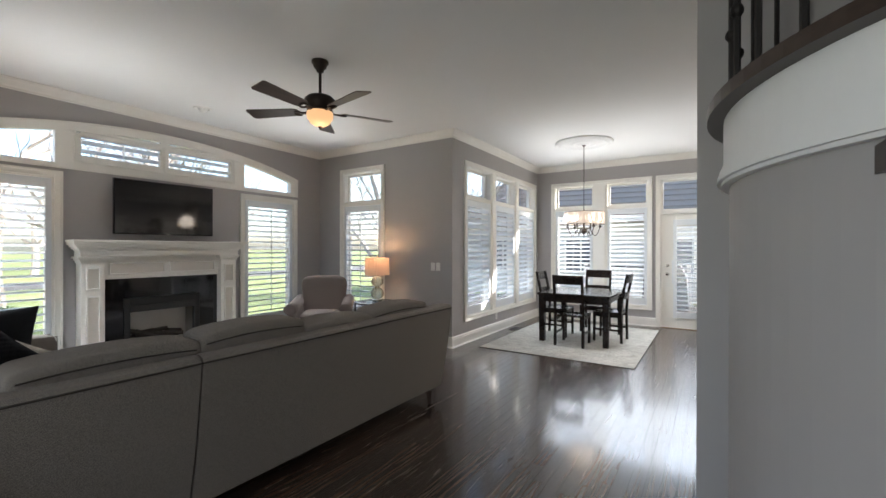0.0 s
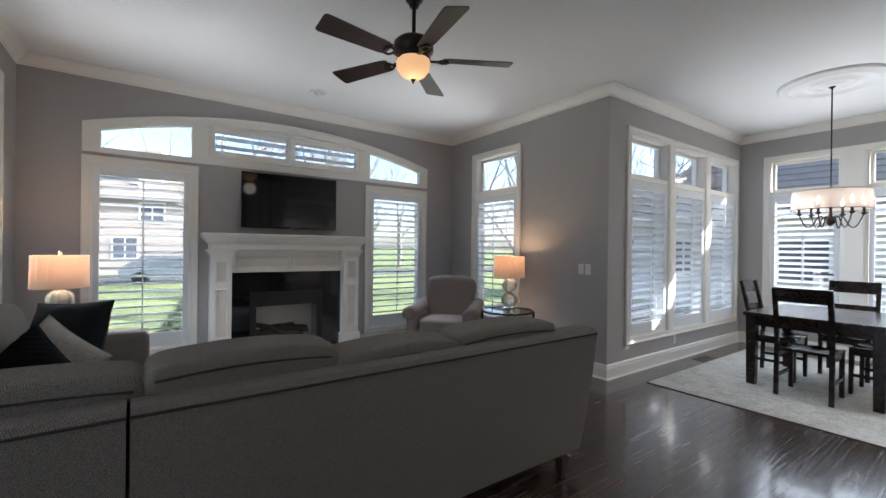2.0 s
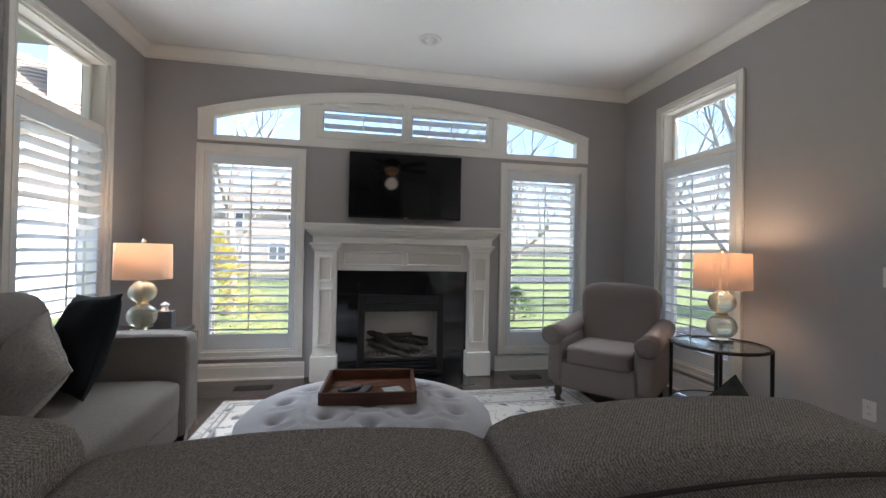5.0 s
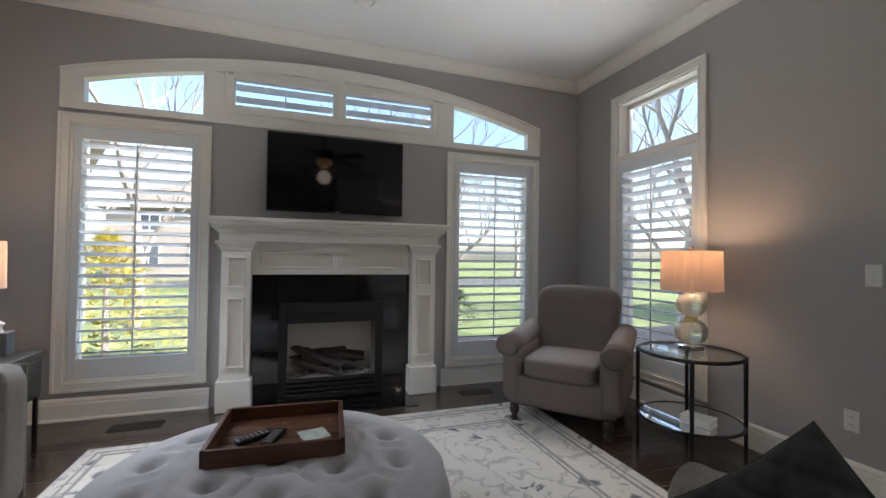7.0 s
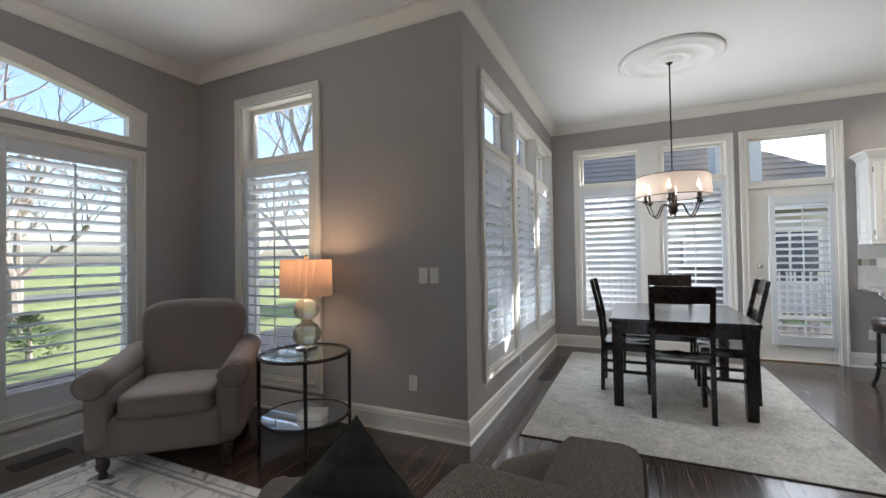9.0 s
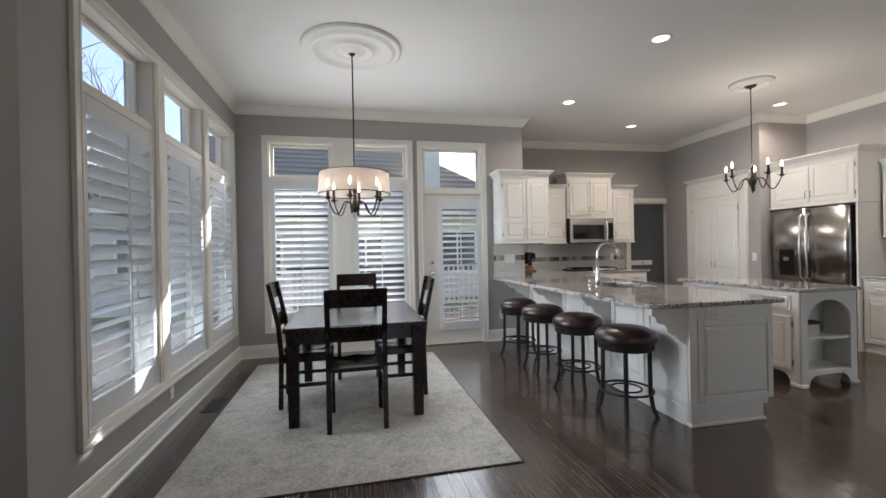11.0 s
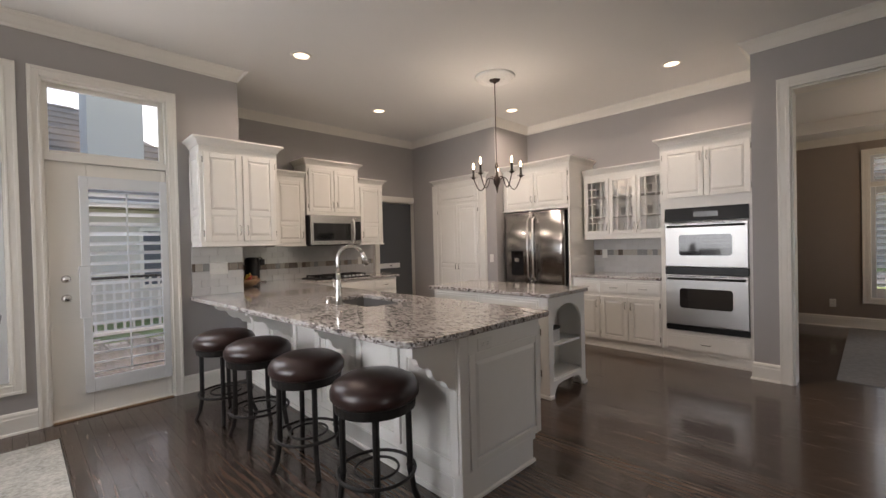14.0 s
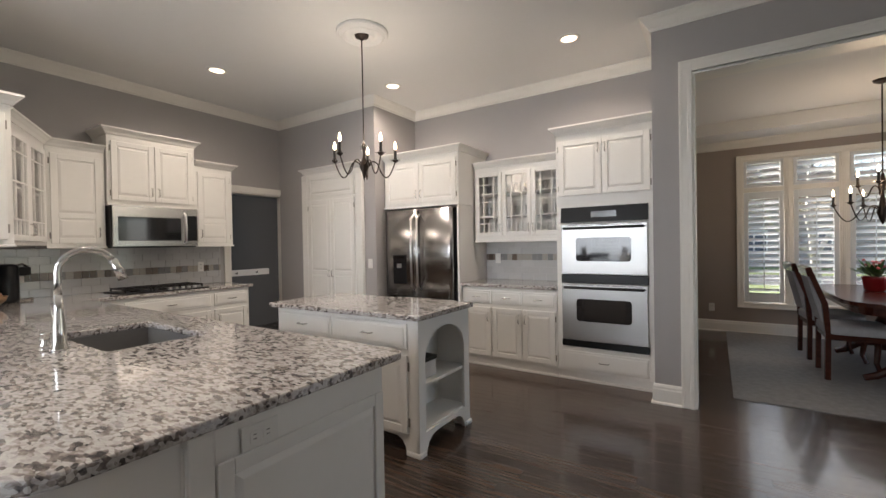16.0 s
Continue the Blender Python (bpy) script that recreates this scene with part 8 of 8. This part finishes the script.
window_daylight("fireplace_window_daylight", (F + 0.06, 0.90, 1.3), (1, 0), 0.8, 1.7, 1.5, 0.75)
window_daylight("fireplace_window_daylight", (F + 0.06, 3.91, 1.3), (1, 0), 0.8, 1.7, 0.75, 0.75)
window_daylight("lamp_window_daylight", (-4.865, S - 0.06, 1.5), (0, -1), 0.8, 2.1, 0.55, 0.85)
window_daylight("sofa_window_daylight", (-4.88, L + 0.06, 1.5), (0, 1), 0.8, 2.1, 2.8, 0.85)
window_daylight("breakfast_side_daylight", (N + 0.06, 6.72, 1.5), (1, 0), 2.7, 2.1, 3.2, 1.6)
# extra, nearly level lamp added to brighten the peninsula's stool side
window_daylight("breakfast_side_daylight", (N + 0.06, 6.72, 1.5), (1, 0), 2.7, 2.1, 7.0, 0, 0.12)
window_daylight("breakfast_end_daylight", (-1.39, K - 0.06, 1.5), (0, -1), 2.6, 2.1, 5.0, 1.6)
was = mark()
window_daylight("dining_window_daylight", (DF - 0.06, 3.38, 1.4), (-1, 0), 1.5, 1.9, 1.0, 0.3)
settle(was, WING)

# ---- floor strips ----
def strip_floor():
    m = bpy.data.materials.new("stained_oak")
    m.use_nodes = True
    n, k = m.node_tree.nodes, m.node_tree.links
    p = n["Principled BSDF"]
    p.inputs["Coat Weight"].default_value, p.inputs["Coat Roughness"].default_value = 0.5, 0.10
    oi, ge, ad, fr, tc = n.new("ShaderNodeObjectInfo"), n.new("ShaderNodeNewGeometry"), n.new("ShaderNodeMath"), n.new("ShaderNodeMath"), n.new("ShaderNodeTexCoord")
    ad.operation, fr.operation = "ADD", "FRACT"
    k.new(oi.outputs["Random"], ad.inputs[0])
    k.new(ge.outputs["Random Per Island"], ad.inputs[1])
    k.new(ad.outputs[0], fr.inputs[0])
    sh, mp, no, wv = n.new("ShaderNodeVectorMath"), n.new("ShaderNodeMapping"), n.new("ShaderNodeTexNoise"), n.new("ShaderNodeTexWave")
    sh.operation = "MULTIPLY_ADD"
    sh.inputs[1].default_value = (17, 29, 41)
    cb = n.new("ShaderNodeCombineXYZ")
    for i in range(3):
        k.new(fr.outputs[0], cb.inputs[i])
    k.new(cb.outputs[0], sh.inputs[0])
    k.new(tc.outputs["Object"], sh.inputs[2])
    mp.inputs["Scale"].default_value = (38, 2.2, 1)
    k.new(sh.outputs[0], mp.inputs[0])
    no.inputs["Scale"].default_value, no.inputs["Detail"].default_value, no.inputs["Roughness"].default_value = 1.0, 6, 0.65
    k.new(mp.outputs[0], no.inputs[0])
    wv.inputs["Scale"].default_value, wv.inputs["Distortion"].default_value, wv.inputs["Detail"].default_value, wv.inputs["Detail Scale"].default_value = 9, 14, 3, 1.2
    m2 = n.new("ShaderNodeMapping")
    m2.inputs["Scale"].default_value = (1.0, 0.10, 1)
    k.new(sh.outputs[0], m2.inputs[0])
    k.new(m2.outputs[0], wv.inputs[0])
    mx = n.new("ShaderNodeMath")
    mx.operation = "MULTIPLY_ADD"
    mx.inputs[1].default_value = 0.50
    k.new(wv.outputs["Fac"], mx.inputs[0])
    hf = n.new("ShaderNodeMath")
    hf.operation = "MULTIPLY"
    hf.inputs[1].default_value = 0.48
    k.new(no.outputs[0], hf.inputs[0])
    k.new(hf.outputs[0], mx.inputs[2])
    r = n.new("ShaderNodeValToRGB")
    r.color_ramp.elements[0].position, r.color_ramp.elements[0].color = 0.22, (0.030, 0.021, 0.016, 1)
    r.color_ramp.elements[1].position, r.color_ramp.elements[1].color = 0.78, (0.092, 0.058, 0.041, 1)
    k.new(mx.outputs[0], r.inputs[0])
    hs, mr = n.new("ShaderNodeHueSaturation"), n.new("ShaderNodeMapRange")
    mr.inputs["To Min"].default_value, mr.inputs["To Max"].default_value = 0.68, 1.28
    k.new(fr.outputs[0], mr.inputs[0])
    k.new(mr.outputs[0], hs.inputs["Value"])
    k.new(r.outputs[0], hs.inputs["Color"])
    k.new(hs.outputs[0], p.inputs["Base Color"])
    rr = n.new("ShaderNodeMapRange")
    rr.inputs["To Min"].default_value, rr.inputs["To Max"].default_value = 0.22, 0.29
    k.new(mx.outputs[0], rr.inputs[0])
    k.new(rr.outputs[0], p.inputs["Roughness"])
    bn = n.new("ShaderNodeBump")
    bn.inputs["Strength"].default_value, bn.inputs["Distance"].default_value = 0.006, 0.001
    k.new(mx.outputs[0], bn.inputs["Height"])
    k.new(bn.outputs[0], p.inputs["Normal"])
    W = 0.083
    rnd = random.Random(21)
    meshes, count = {}, 0
    verts, faces = [], []

    def slabv(x0, x1, y0, y1):
        e, z0, z1 = 0.0006, -0.012, 0.0
        return [(x0, y0, z0), (x1, y0, z0), (x1, y1, z0), (x0, y1, z0), (x0 + 0.0004, y0 + 0.0004, z1 - e), (x1 - 0.0004, y0 + 0.0004, z1 - e), (x1 - 0.0004, y1 - 0.0004, z1 - e), (x0 + 0.0004, y1 - 0.0004, z1 - e), (x0 + 0.001, y0 + 0.001, z1), (x1 - 0.001, y0 + 0.001, z1), (x1 - 0.001, y1 - 0.001, z1), (x0 + 0.001, y1 - 0.001, z1)]
    quads = [(0, 1, 5, 4), (1, 2, 6, 5), (2, 3, 7, 6), (3, 0, 4, 7), (4, 5, 9, 8), (5, 6, 10, 9), (6, 7, 11, 10), (7, 4, 8, 11), (8, 9, 10, 11)]
    x = -5.9
    while x < 7.6:
        y = -2.8 - rnd.uniform(0, 1.2)
        while y < 11.0:
            l = rnd.choice((0.6, 0.75, 0.9, 1.05, 1.2, 1.5, 1.8))
            near = -1.95 < x < 1.9 and 2.7 < y < 8.0 and count < 300
            if near:
                if l not in meshes:
                    me = bpy.data.meshes.new("plank")
                    me.from_pydata(slabv(-W / 2, W / 2, 0, l), [], quads)
                    me.materials.append(m)
                    meshes[l] = me
                o = new("plank", meshes[l])
                o.parent = floor
                o.matrix_local = pose(x + W / 2, y, 0)
                count += 1
            else:
                b = len(verts)
                verts += slabv(x, x + W, y, y + l)
                faces += [tuple(b + i for i in q) for q in quads]
            y += l
        x += W
    me = bpy.data.meshes.new("floor_strips")
    me.from_pydata(verts, [], faces)
    me.materials.append(m)
    o = new("floor_strips", me)
    o.parent = floor
    tagged(o, "dark-stained oak floor strips", kind="stuff")


strip_floor()

# ---- outdoors ----
M_GRASS = mat("lawn", (0.20, 0.235, 0.10), 0.95, vary=0.35, scale=0.35, bump=0.5, bscale=40, spec=0.1)
GZ = -0.62
structure(part("ground", bx(-400, 400, -400, 400, GZ - 0.1, GZ), M_GRASS), "spring lawn reaching to the horizon", "ground")
M_ROAD = mat("asphalt", (0.09, 0.088, 0.085), 0.9, vary=0.2, scale=3, bump=0.4, bscale=90)
structure(part("road", bx(-34, -28, -60, 60, GZ, GZ + 0.02), M_ROAD), "grey asphalt street across the lawn", "road")
structure(part("road_east", bx(22, 28, -60, 60, GZ, GZ + 0.02), M_ROAD), "grey asphalt street in front of the house", "road")
M_BARK = mat("grey_bark", (0.26, 0.225, 0.195), 0.95, vary=0.35, scale=9, bump=0.8, bscale=30, stretch=(4, 4, 0.6))
M_BIRCH = mat("pale_bark", (0.42, 0.39, 0.35), 0.9, vary=0.35, scale=7, bump=0.4, bscale=30, stretch=(1, 1, 5))


def bare_tree(place, height, seed, bark, depth=5, label="bare deciduous tree with fine leafless branches"):
    rnd = random.Random(seed)
    e = thing("tree", place, label, "tree", "bare trees")
    bms = [B(), B(), B()]

    def grow(p, d, length, r, level):
        pts, q, dd = [p], p.copy(), d.copy()
        n = 4 if level < 3 else 3
        for i in range(n):
            dd = (dd + Vector((rnd.uniform(-1, 1), rnd.uniform(-1, 1), rnd.uniform(-0.5, 0.8))) * (0.10 + 0.05 * level)).normalized()
            q = q + dd * (length / n)
            pts.append(q.copy())
        bm = bms[0] if level == 0 else bms[1] if level <= 2 else bms[2]
        tube(bm, pts, r, 8 if level == 0 else 5 if level < 3 else 3, r * (0.55 if level < depth else 0.3))
        if level >= depth:
            return
        for i in range(rnd.randint(3, 4) if level < 4 else 3):
            t = rnd.uniform(0.35, 1.0) if i else 1.0
            k = min(n, max(1, round(t * n)))
            side = Vector((rnd.uniform(-1, 1), rnd.uniform(-1, 1), rnd.uniform(-0.1, 0.6))).normalized()
            nd = (dd * (1.1 if i == 0 else 0.65) + side * 0.75).normalized()
            grow(pts[k], nd, length * rnd.uniform(0.58, 0.78), r * (0.55 - 0.05 * (i > 0)), level + 1)

    grow(Vector((0, 0, -0.1)), Vector((0, 0, 1)), height * 0.32, height * 0.018, 0)
    part("trunk", bms[0], bark, e)
    part("limbs", bms[1], bark, e)
    tagged(part("twigs", bms[2], bark, e), kind="stuff")
    return e


t1 = bare_tree((-11.5, 3.6, GZ), 8.5, 3, M_BARK)
t2 = bare_tree((-14.5, -1.8, GZ), 9.5, 8, M_BARK)
t3 = bare_tree((-8.6, 9.6, GZ), 9.0, 15, M_BIRCH, label="bare pale-barked birch with fine leafless branches")
for i, (src, x, y, s, r) in enumerate(((t1, -17, 7.5, 1.1, 70), (t2, -20, 3.5, 1.2, 150), (t3, -12.0, 14.5, 1.1, 40), (t1, -9.5, 18, 1.2, 200), (t2, -24, 10, 1.2, 10), (t3, -22, -7, 1.0, 260), (t1, -13, -8, 1.0, 300), (t2, -8, -9.5, 1.0, 33), (t1, 15, 4.5, 1.0, 120), (t3, 17.5, 1.0, 1.0, 80), (t2, 14, -3, 0.9, 220), (t1, -40, -4, 1.4, 15), (t2, -44, 3, 1.4, 95), (t3, -41, 9, 1.5, 175), (t1, -46, 16, 1.5, 250), (t2, -38, 22, 1.4, 330), (t3, -30, 26, 1.4, 50), (t1, -22, 32, 1.4, 130), (t2, -48, -12, 1.4, 205), (t3, -39, -19, 1.4, 285), (t1, 36, 8, 1.3, 60), (t2, 38, -2, 1.3, 140), (t3, 34, 15, 1.3, 20))):
    o = copy_thing(src, pose(x, y, GZ, 0, 0, r))
    o.scale = (s, s, s)

# golden evergreen outside the left window
M_GOLD = mat("golden_needles", (0.60, 0.53, 0.14), 0.8, vary=0.5, scale=4, spec=0.2)
M_GREENLEAF = mat("green_needles", (0.10, 0.15, 0.055), 0.8, vary=0.5, scale=4, spec=0.2)


def evergreen(place, h, r, seed, material, label, n=1500):
    rnd = random.Random(seed)
    e = thing("evergreen_bush", place, label, "bush", "evergreens")
    part("trunk", tube(B(), [(0, 0, 0), (0.02, 0, h * 0.5), (0, 0, h * 0.9)], 0.06, 7, 0.02), M_BARK, e)
    bm = B()
    for i in range(n):
        t = rnd.random() ** 0.8
        z = h * (0.05 + 0.95 * t)
        a = rnd.uniform(0, 6.283)
        rr = r * (1 - t) ** 0.8 * math.sqrt(rnd.uniform(0.35, 1.0)) * (1 + 0.18 * math.sin(3 * a + 5 * t))
        c = Vector((rr * math.cos(a), rr * math.sin(a), z))
        out = Vector((math.cos(a), math.sin(a), rnd.uniform(-0.1, 0.9))).normalized()
        side = out.cross(Vector((0, 0, 1))).normalized()
        l, w = rnd.uniform(0.07, 0.16), rnd.uniform(0.02, 0.04)
        up = side.cross(out)
        for s in (-1, 0, 1):
            d = (out + side * 0.6 * s + up * rnd.uniform(-0.3, 0.3)).normalized()
            q = d.cross(up).normalized() * w * 0.5
            vs = [bm.verts.new(c), bm.verts.new(c + d * l * 0.5 + q), bm.verts.new(c + d * l), bm.verts.new(c + d * l * 0.5 - q)]
            bm.faces.new(vs)
    tagged(part("foliage", bm, material, e), kind="stuff")
    return e


evergreen((-10.0, -0.75, GZ), 2.15, 1.35, 4, M_GOLD, "golden-yellow evergreen shrub on the lawn", 1900)
evergreen((-11.8, -2.9, GZ), 1.9, 0.9, 5, M_GOLD, "golden-yellow evergreen shrub by the house", 1300)
evergreen((-8.9, 1.55, GZ), 1.1, 0.7, 6, M_GREENLEAF, "low green evergreen shrub on the lawn", 900)
evergreen((-16, 5.2, GZ), 3.0, 1.2, 7, M_GREENLEAF, "dark green conical evergreen on the lawn", 1400)
evergreen((-13, 6.3, GZ), 0.9, 0.8, 9, M_GREENLEAF, "round green shrub at the lawn's edge", 700)
evergreen((13.5, 5.6, GZ), 1.2, 0.9, 10, M_GREENLEAF, "green shrub in the front garden", 800)

# ---- houses ----
M_SHING = mat("slate_shingle", (0.27, 0.235, 0.20), 0.9, vary=0.35, scale=5, bump=0.5, bscale=22, stretch=(1, 1, 3))
M_STUC = mat("pale_stucco", (0.62, 0.60, 0.56), 0.9, vary=0.06, scale=2)
M_BRICKH = mat("taupe_siding", (0.36, 0.32, 0.28), 0.9, vary=0.12, scale=3, stretch=(0.3, 0.3, 8))
M_PANEH = mat("dark_house_glass", (0.10, 0.115, 0.14), 0.1)


def house(place, w, d, h, rise, rz, wallm, label, wins, garage=None):
    e = thing("house", place, label, "house", "neighbouring houses", rz=rz)
    part("wall", bx(-w / 2, w / 2, -d / 2, d / 2, 0, h), wallm, e)
    o = 0.5
    bm = B()
    b = [bm.verts.new(p) for p in ((-w / 2 - o, -d / 2 - o, h), (w / 2 + o, -d / 2 - o, h), (w / 2 + o, d / 2 + o, h), (-w / 2 - o, d / 2 + o, h))]
    b2 = [bm.verts.new((v.co.x, v.co.y, h - 0.2)) for v in b]
    r = [bm.verts.new((-w / 2 + d / 2, 0, h + rise)), bm.verts.new((w / 2 - d / 2, 0, h + rise))]
    for f in ((b[0], b[1], r[1], r[0]), (b[1], b[2], r[1]), (b[2], b[3], r[0], r[1]), (b[3], b[0], r[0]), (b2[0], b2[1], b[1], b[0]), (b2[1], b2[2], b[2], b[1]), (b2[2], b2[3], b[3], b[2]), (b2[3], b2[0], b[0], b[3]), b2[::-1]):
        bm.faces.new(f)
    bmesh.ops.recalc_face_normals(bm, faces=bm.faces)
    part("roof", bm, M_SHING, e)
    bm = B()
    for k in range(14):
        t = (k + 0.5) / 14
        box(bm, -w / 2 - o + t * (d / 2 + o), w / 2 + o - t * (d / 2 + o), -d / 2 - o + t * (d / 2 + o) - 0.03, -d / 2 - o + t * (d / 2 + o) + 0.03, h + rise * t, h + rise * t + 0.035)
    part("shingle_course", bm, M_SHING, e)
    for x, z, ww, wh in wins:
        wn_ = part("window", sash(B(), x - ww / 2, x + ww / 2, z, z + wh, -d / 2 - 0.05, 0.09, 0.06), M_TRIM, e)
        part("pane", bx(x - ww / 2 + 0.05, x + ww / 2 - 0.05, -d / 2 - 0.02, -d / 2 - 0.005, z + 0.05, z + wh - 0.05), M_PANEH, wn_)
        part("mullion", bx(x - 0.03, x + 0.03, -d / 2 - 0.045, -d / 2 - 0.02, z + 0.09, z + wh - 0.09), M_TRIM, wn_)
    part("gutter", bx(-w / 2 - o, w / 2 + o, -d / 2 - o - 0.08, -d / 2 - o, h - 0.14, h, 0.01), M_TRIM, e)
    part("chimney", bx(w * 0.22, w * 0.22 + 1.3, -d / 2 + 0.6, -d / 2 + 1.6, h, h + rise + 0.2), wallm, e)
    return e


house((-3.5, 22.5, GZ), 17, 9, 3.3, 3.6, 4, M_STUC, "pale stucco house with a dark shingled hip roof behind the deck", [(-5, 1.0, 1.4, 1.5), (-1.5, 1.0, 1.4, 1.5), (2, 1.0, 1.4, 1.5), (5.5, 0.9, 1.6, 1.7)])
house((-40, -2, GZ), 16, 9, 5.2, 3.0, 75, M_BRICKH, "taupe two-storey house across the street", [(-5, 1, 1.5, 1.5), (-1.5, 1, 1.5, 1.5), (3, 1, 1.5, 1.5), (-5, 3.4, 1.5, 1.4), (0, 3.4, 1.5, 1.4), (4.5, 3.4, 1.5, 1.4)])
house((-17, -10.5, GZ), 12, 9, 5.2, 3.0, 115, M_STUC, "pale stucco two-storey house beside the lawn", [(-4, 1, 1.5, 1.5), (0, 1, 1.5, 1.5), (4, 1, 1.5, 1.5), (-4, 3.4, 1.5, 1.4), (0, 3.4, 1.5, 1.4), (4, 3.4, 1.5, 1.4)])
house((40, 3, GZ), 17, 9, 4.8, 3.2, -90, M_BRICKH, "taupe house across the front street", [(-6, 1, 1.5, 1.5), (-2, 1, 1.5, 1.5), (2, 1, 1.5, 1.5), (6, 1, 1.5, 1.5)])

# unseen gables over breakfast room and kitchen, added to block sun at the openings
structure(part("roof", prism(B(), [(0.1, CE + 0.157), (5.3, CE + 0.157), (2.7, CE + 2.75)], 6.0, 10.4, "xz"), M_SHING), "unseen shingled gable over the kitchen, shading the garden door", "roof")
structure(part("roof", prism(B(), [(0.0, CE + 0.155), (8.75, CE + 0.155), (4.4, CE + 3.2)], N - 0.35, 5.3, "yz"), M_SHING), "unseen shingled gable over the breakfast room, shading the lamp window", "roof")

# parked car, far off
car = thing("parked_car", (-26.3, 2.0, GZ + 0.02), "silver-blue car parked on the far street", "car", rz=85)
M_CAR = mat("silver_blue_paint", (0.22, 0.26, 0.32), 0.25, 0.6, vary=0.03, coat=0.5)
part("body", prism(B(), rounded([(-2.1, 0.3), (2.1, 0.3), (2.15, 0.75), (1.1, 0.9), (0.6, 1.4), (-1.2, 1.42), (-1.9, 0.95), (-2.15, 0.85)], 0.12, 3), -0.85, 0.85, "xz"), M_CAR, car)
part("window", prism(B(), [(0.95, 0.92), (0.52, 1.33), (-1.1, 1.35), (-1.6, 0.95)], -0.86, 0.86, "xz"), M_PANEH, car)
for x in (-1.3, 1.3):
    for y in (-0.8, 0.8):
        bm = lathe(B(), [(0.2, -0.1), (0.32, -0.1), (0.32, 0.1), (0.2, 0.1)], 20)
        bmesh.ops.transform(bm, matrix=pose(x, y, 0.32, 90), verts=bm.verts)
        wh_ = part("wheel", bm, M_BLACK, car)

# ---- deck outside the garden door ----
M_DECK = mat("grey_deck_board", (0.30, 0.29, 0.28), 0.8, vary=0.2, scale=5, per=0.12, bump=0.2, bscale=60, stretch=(8, 0.6, 1))
dk = thing("deck", (0, 0, 0), "weathered grey timber deck outside the garden door", "deck")
bdata = part("board", bx(-0.068, 0.068, 0, 3.6, -0.03, 0, 0.004), M_DECK, dk)
for i in range(38):
    o = bdata if i == 0 else new("board", bdata.data)
    o.parent = dk
    o.matrix_local = pose(-3.05 + i * 0.142, K + 0.2, -0.09)
for x in (-3.0, -0.5, 2.0):
    for y in (9.0, 12.2):
        part("post", bx(x - 0.05, x + 0.05, y - 0.05, y + 0.05, GZ, -0.12), M_DECK, dk)
rl_ = thing("deck_railing", (0, 0, 0), "white deck railing with slim balusters and dark cap", "railing")
M_RAILW = mat("white_rail_paint", (0.72, 0.71, 0.69), 0.5)
part("cap", bx(-3.1, 2.2, 12.2, 12.32, 0.90, 0.94, 0.006), M_IRON, rl_, "dark cap rail")
part("bottom_rail", bx(-3.1, 2.2, 12.24, 12.28, 0.02, 0.06), M_RAILW, rl_)
bal = bx(-0.016, 0.016, -0.016, 0.016, 0.06, 0.90)
b0 = part("baluster", bal, M_RAILW, rl_)
for i in range(44):
    o = b0 if i == 0 else new("baluster", b0.data)
    o.parent = rl_
    o.matrix_local = pose(-3.0 + i * 0.12, 12.26, 0)
for x in (-3.08, -0.5, 2.12):
    part("newel", bx(x - 0.05, x + 0.05, 12.21, 12.31, -0.12, 1.02, 0.006), M_RAILW, rl_)
gr = thing("grill", (-0.95, 11.3, -0.09), "covered barbecue grill standing on the deck", "grill")
part("cover", prism(B(), [(-0.5, 0.0), (0.5, 0.0), (0.45, 0.85), (0.32, 1.12), (-0.32, 1.12), (-0.45, 0.85)], -0.28, 0.28, "xz"), mat("grey_grill_cover", (0.07, 0.075, 0.085), 0.8, vary=0.2, bump=0.5, bscale=8), gr)
part("hem", bx(-0.51, 0.51, -0.29, 0.29, 0.0, 0.03, 0.004), M_BLACK, gr)
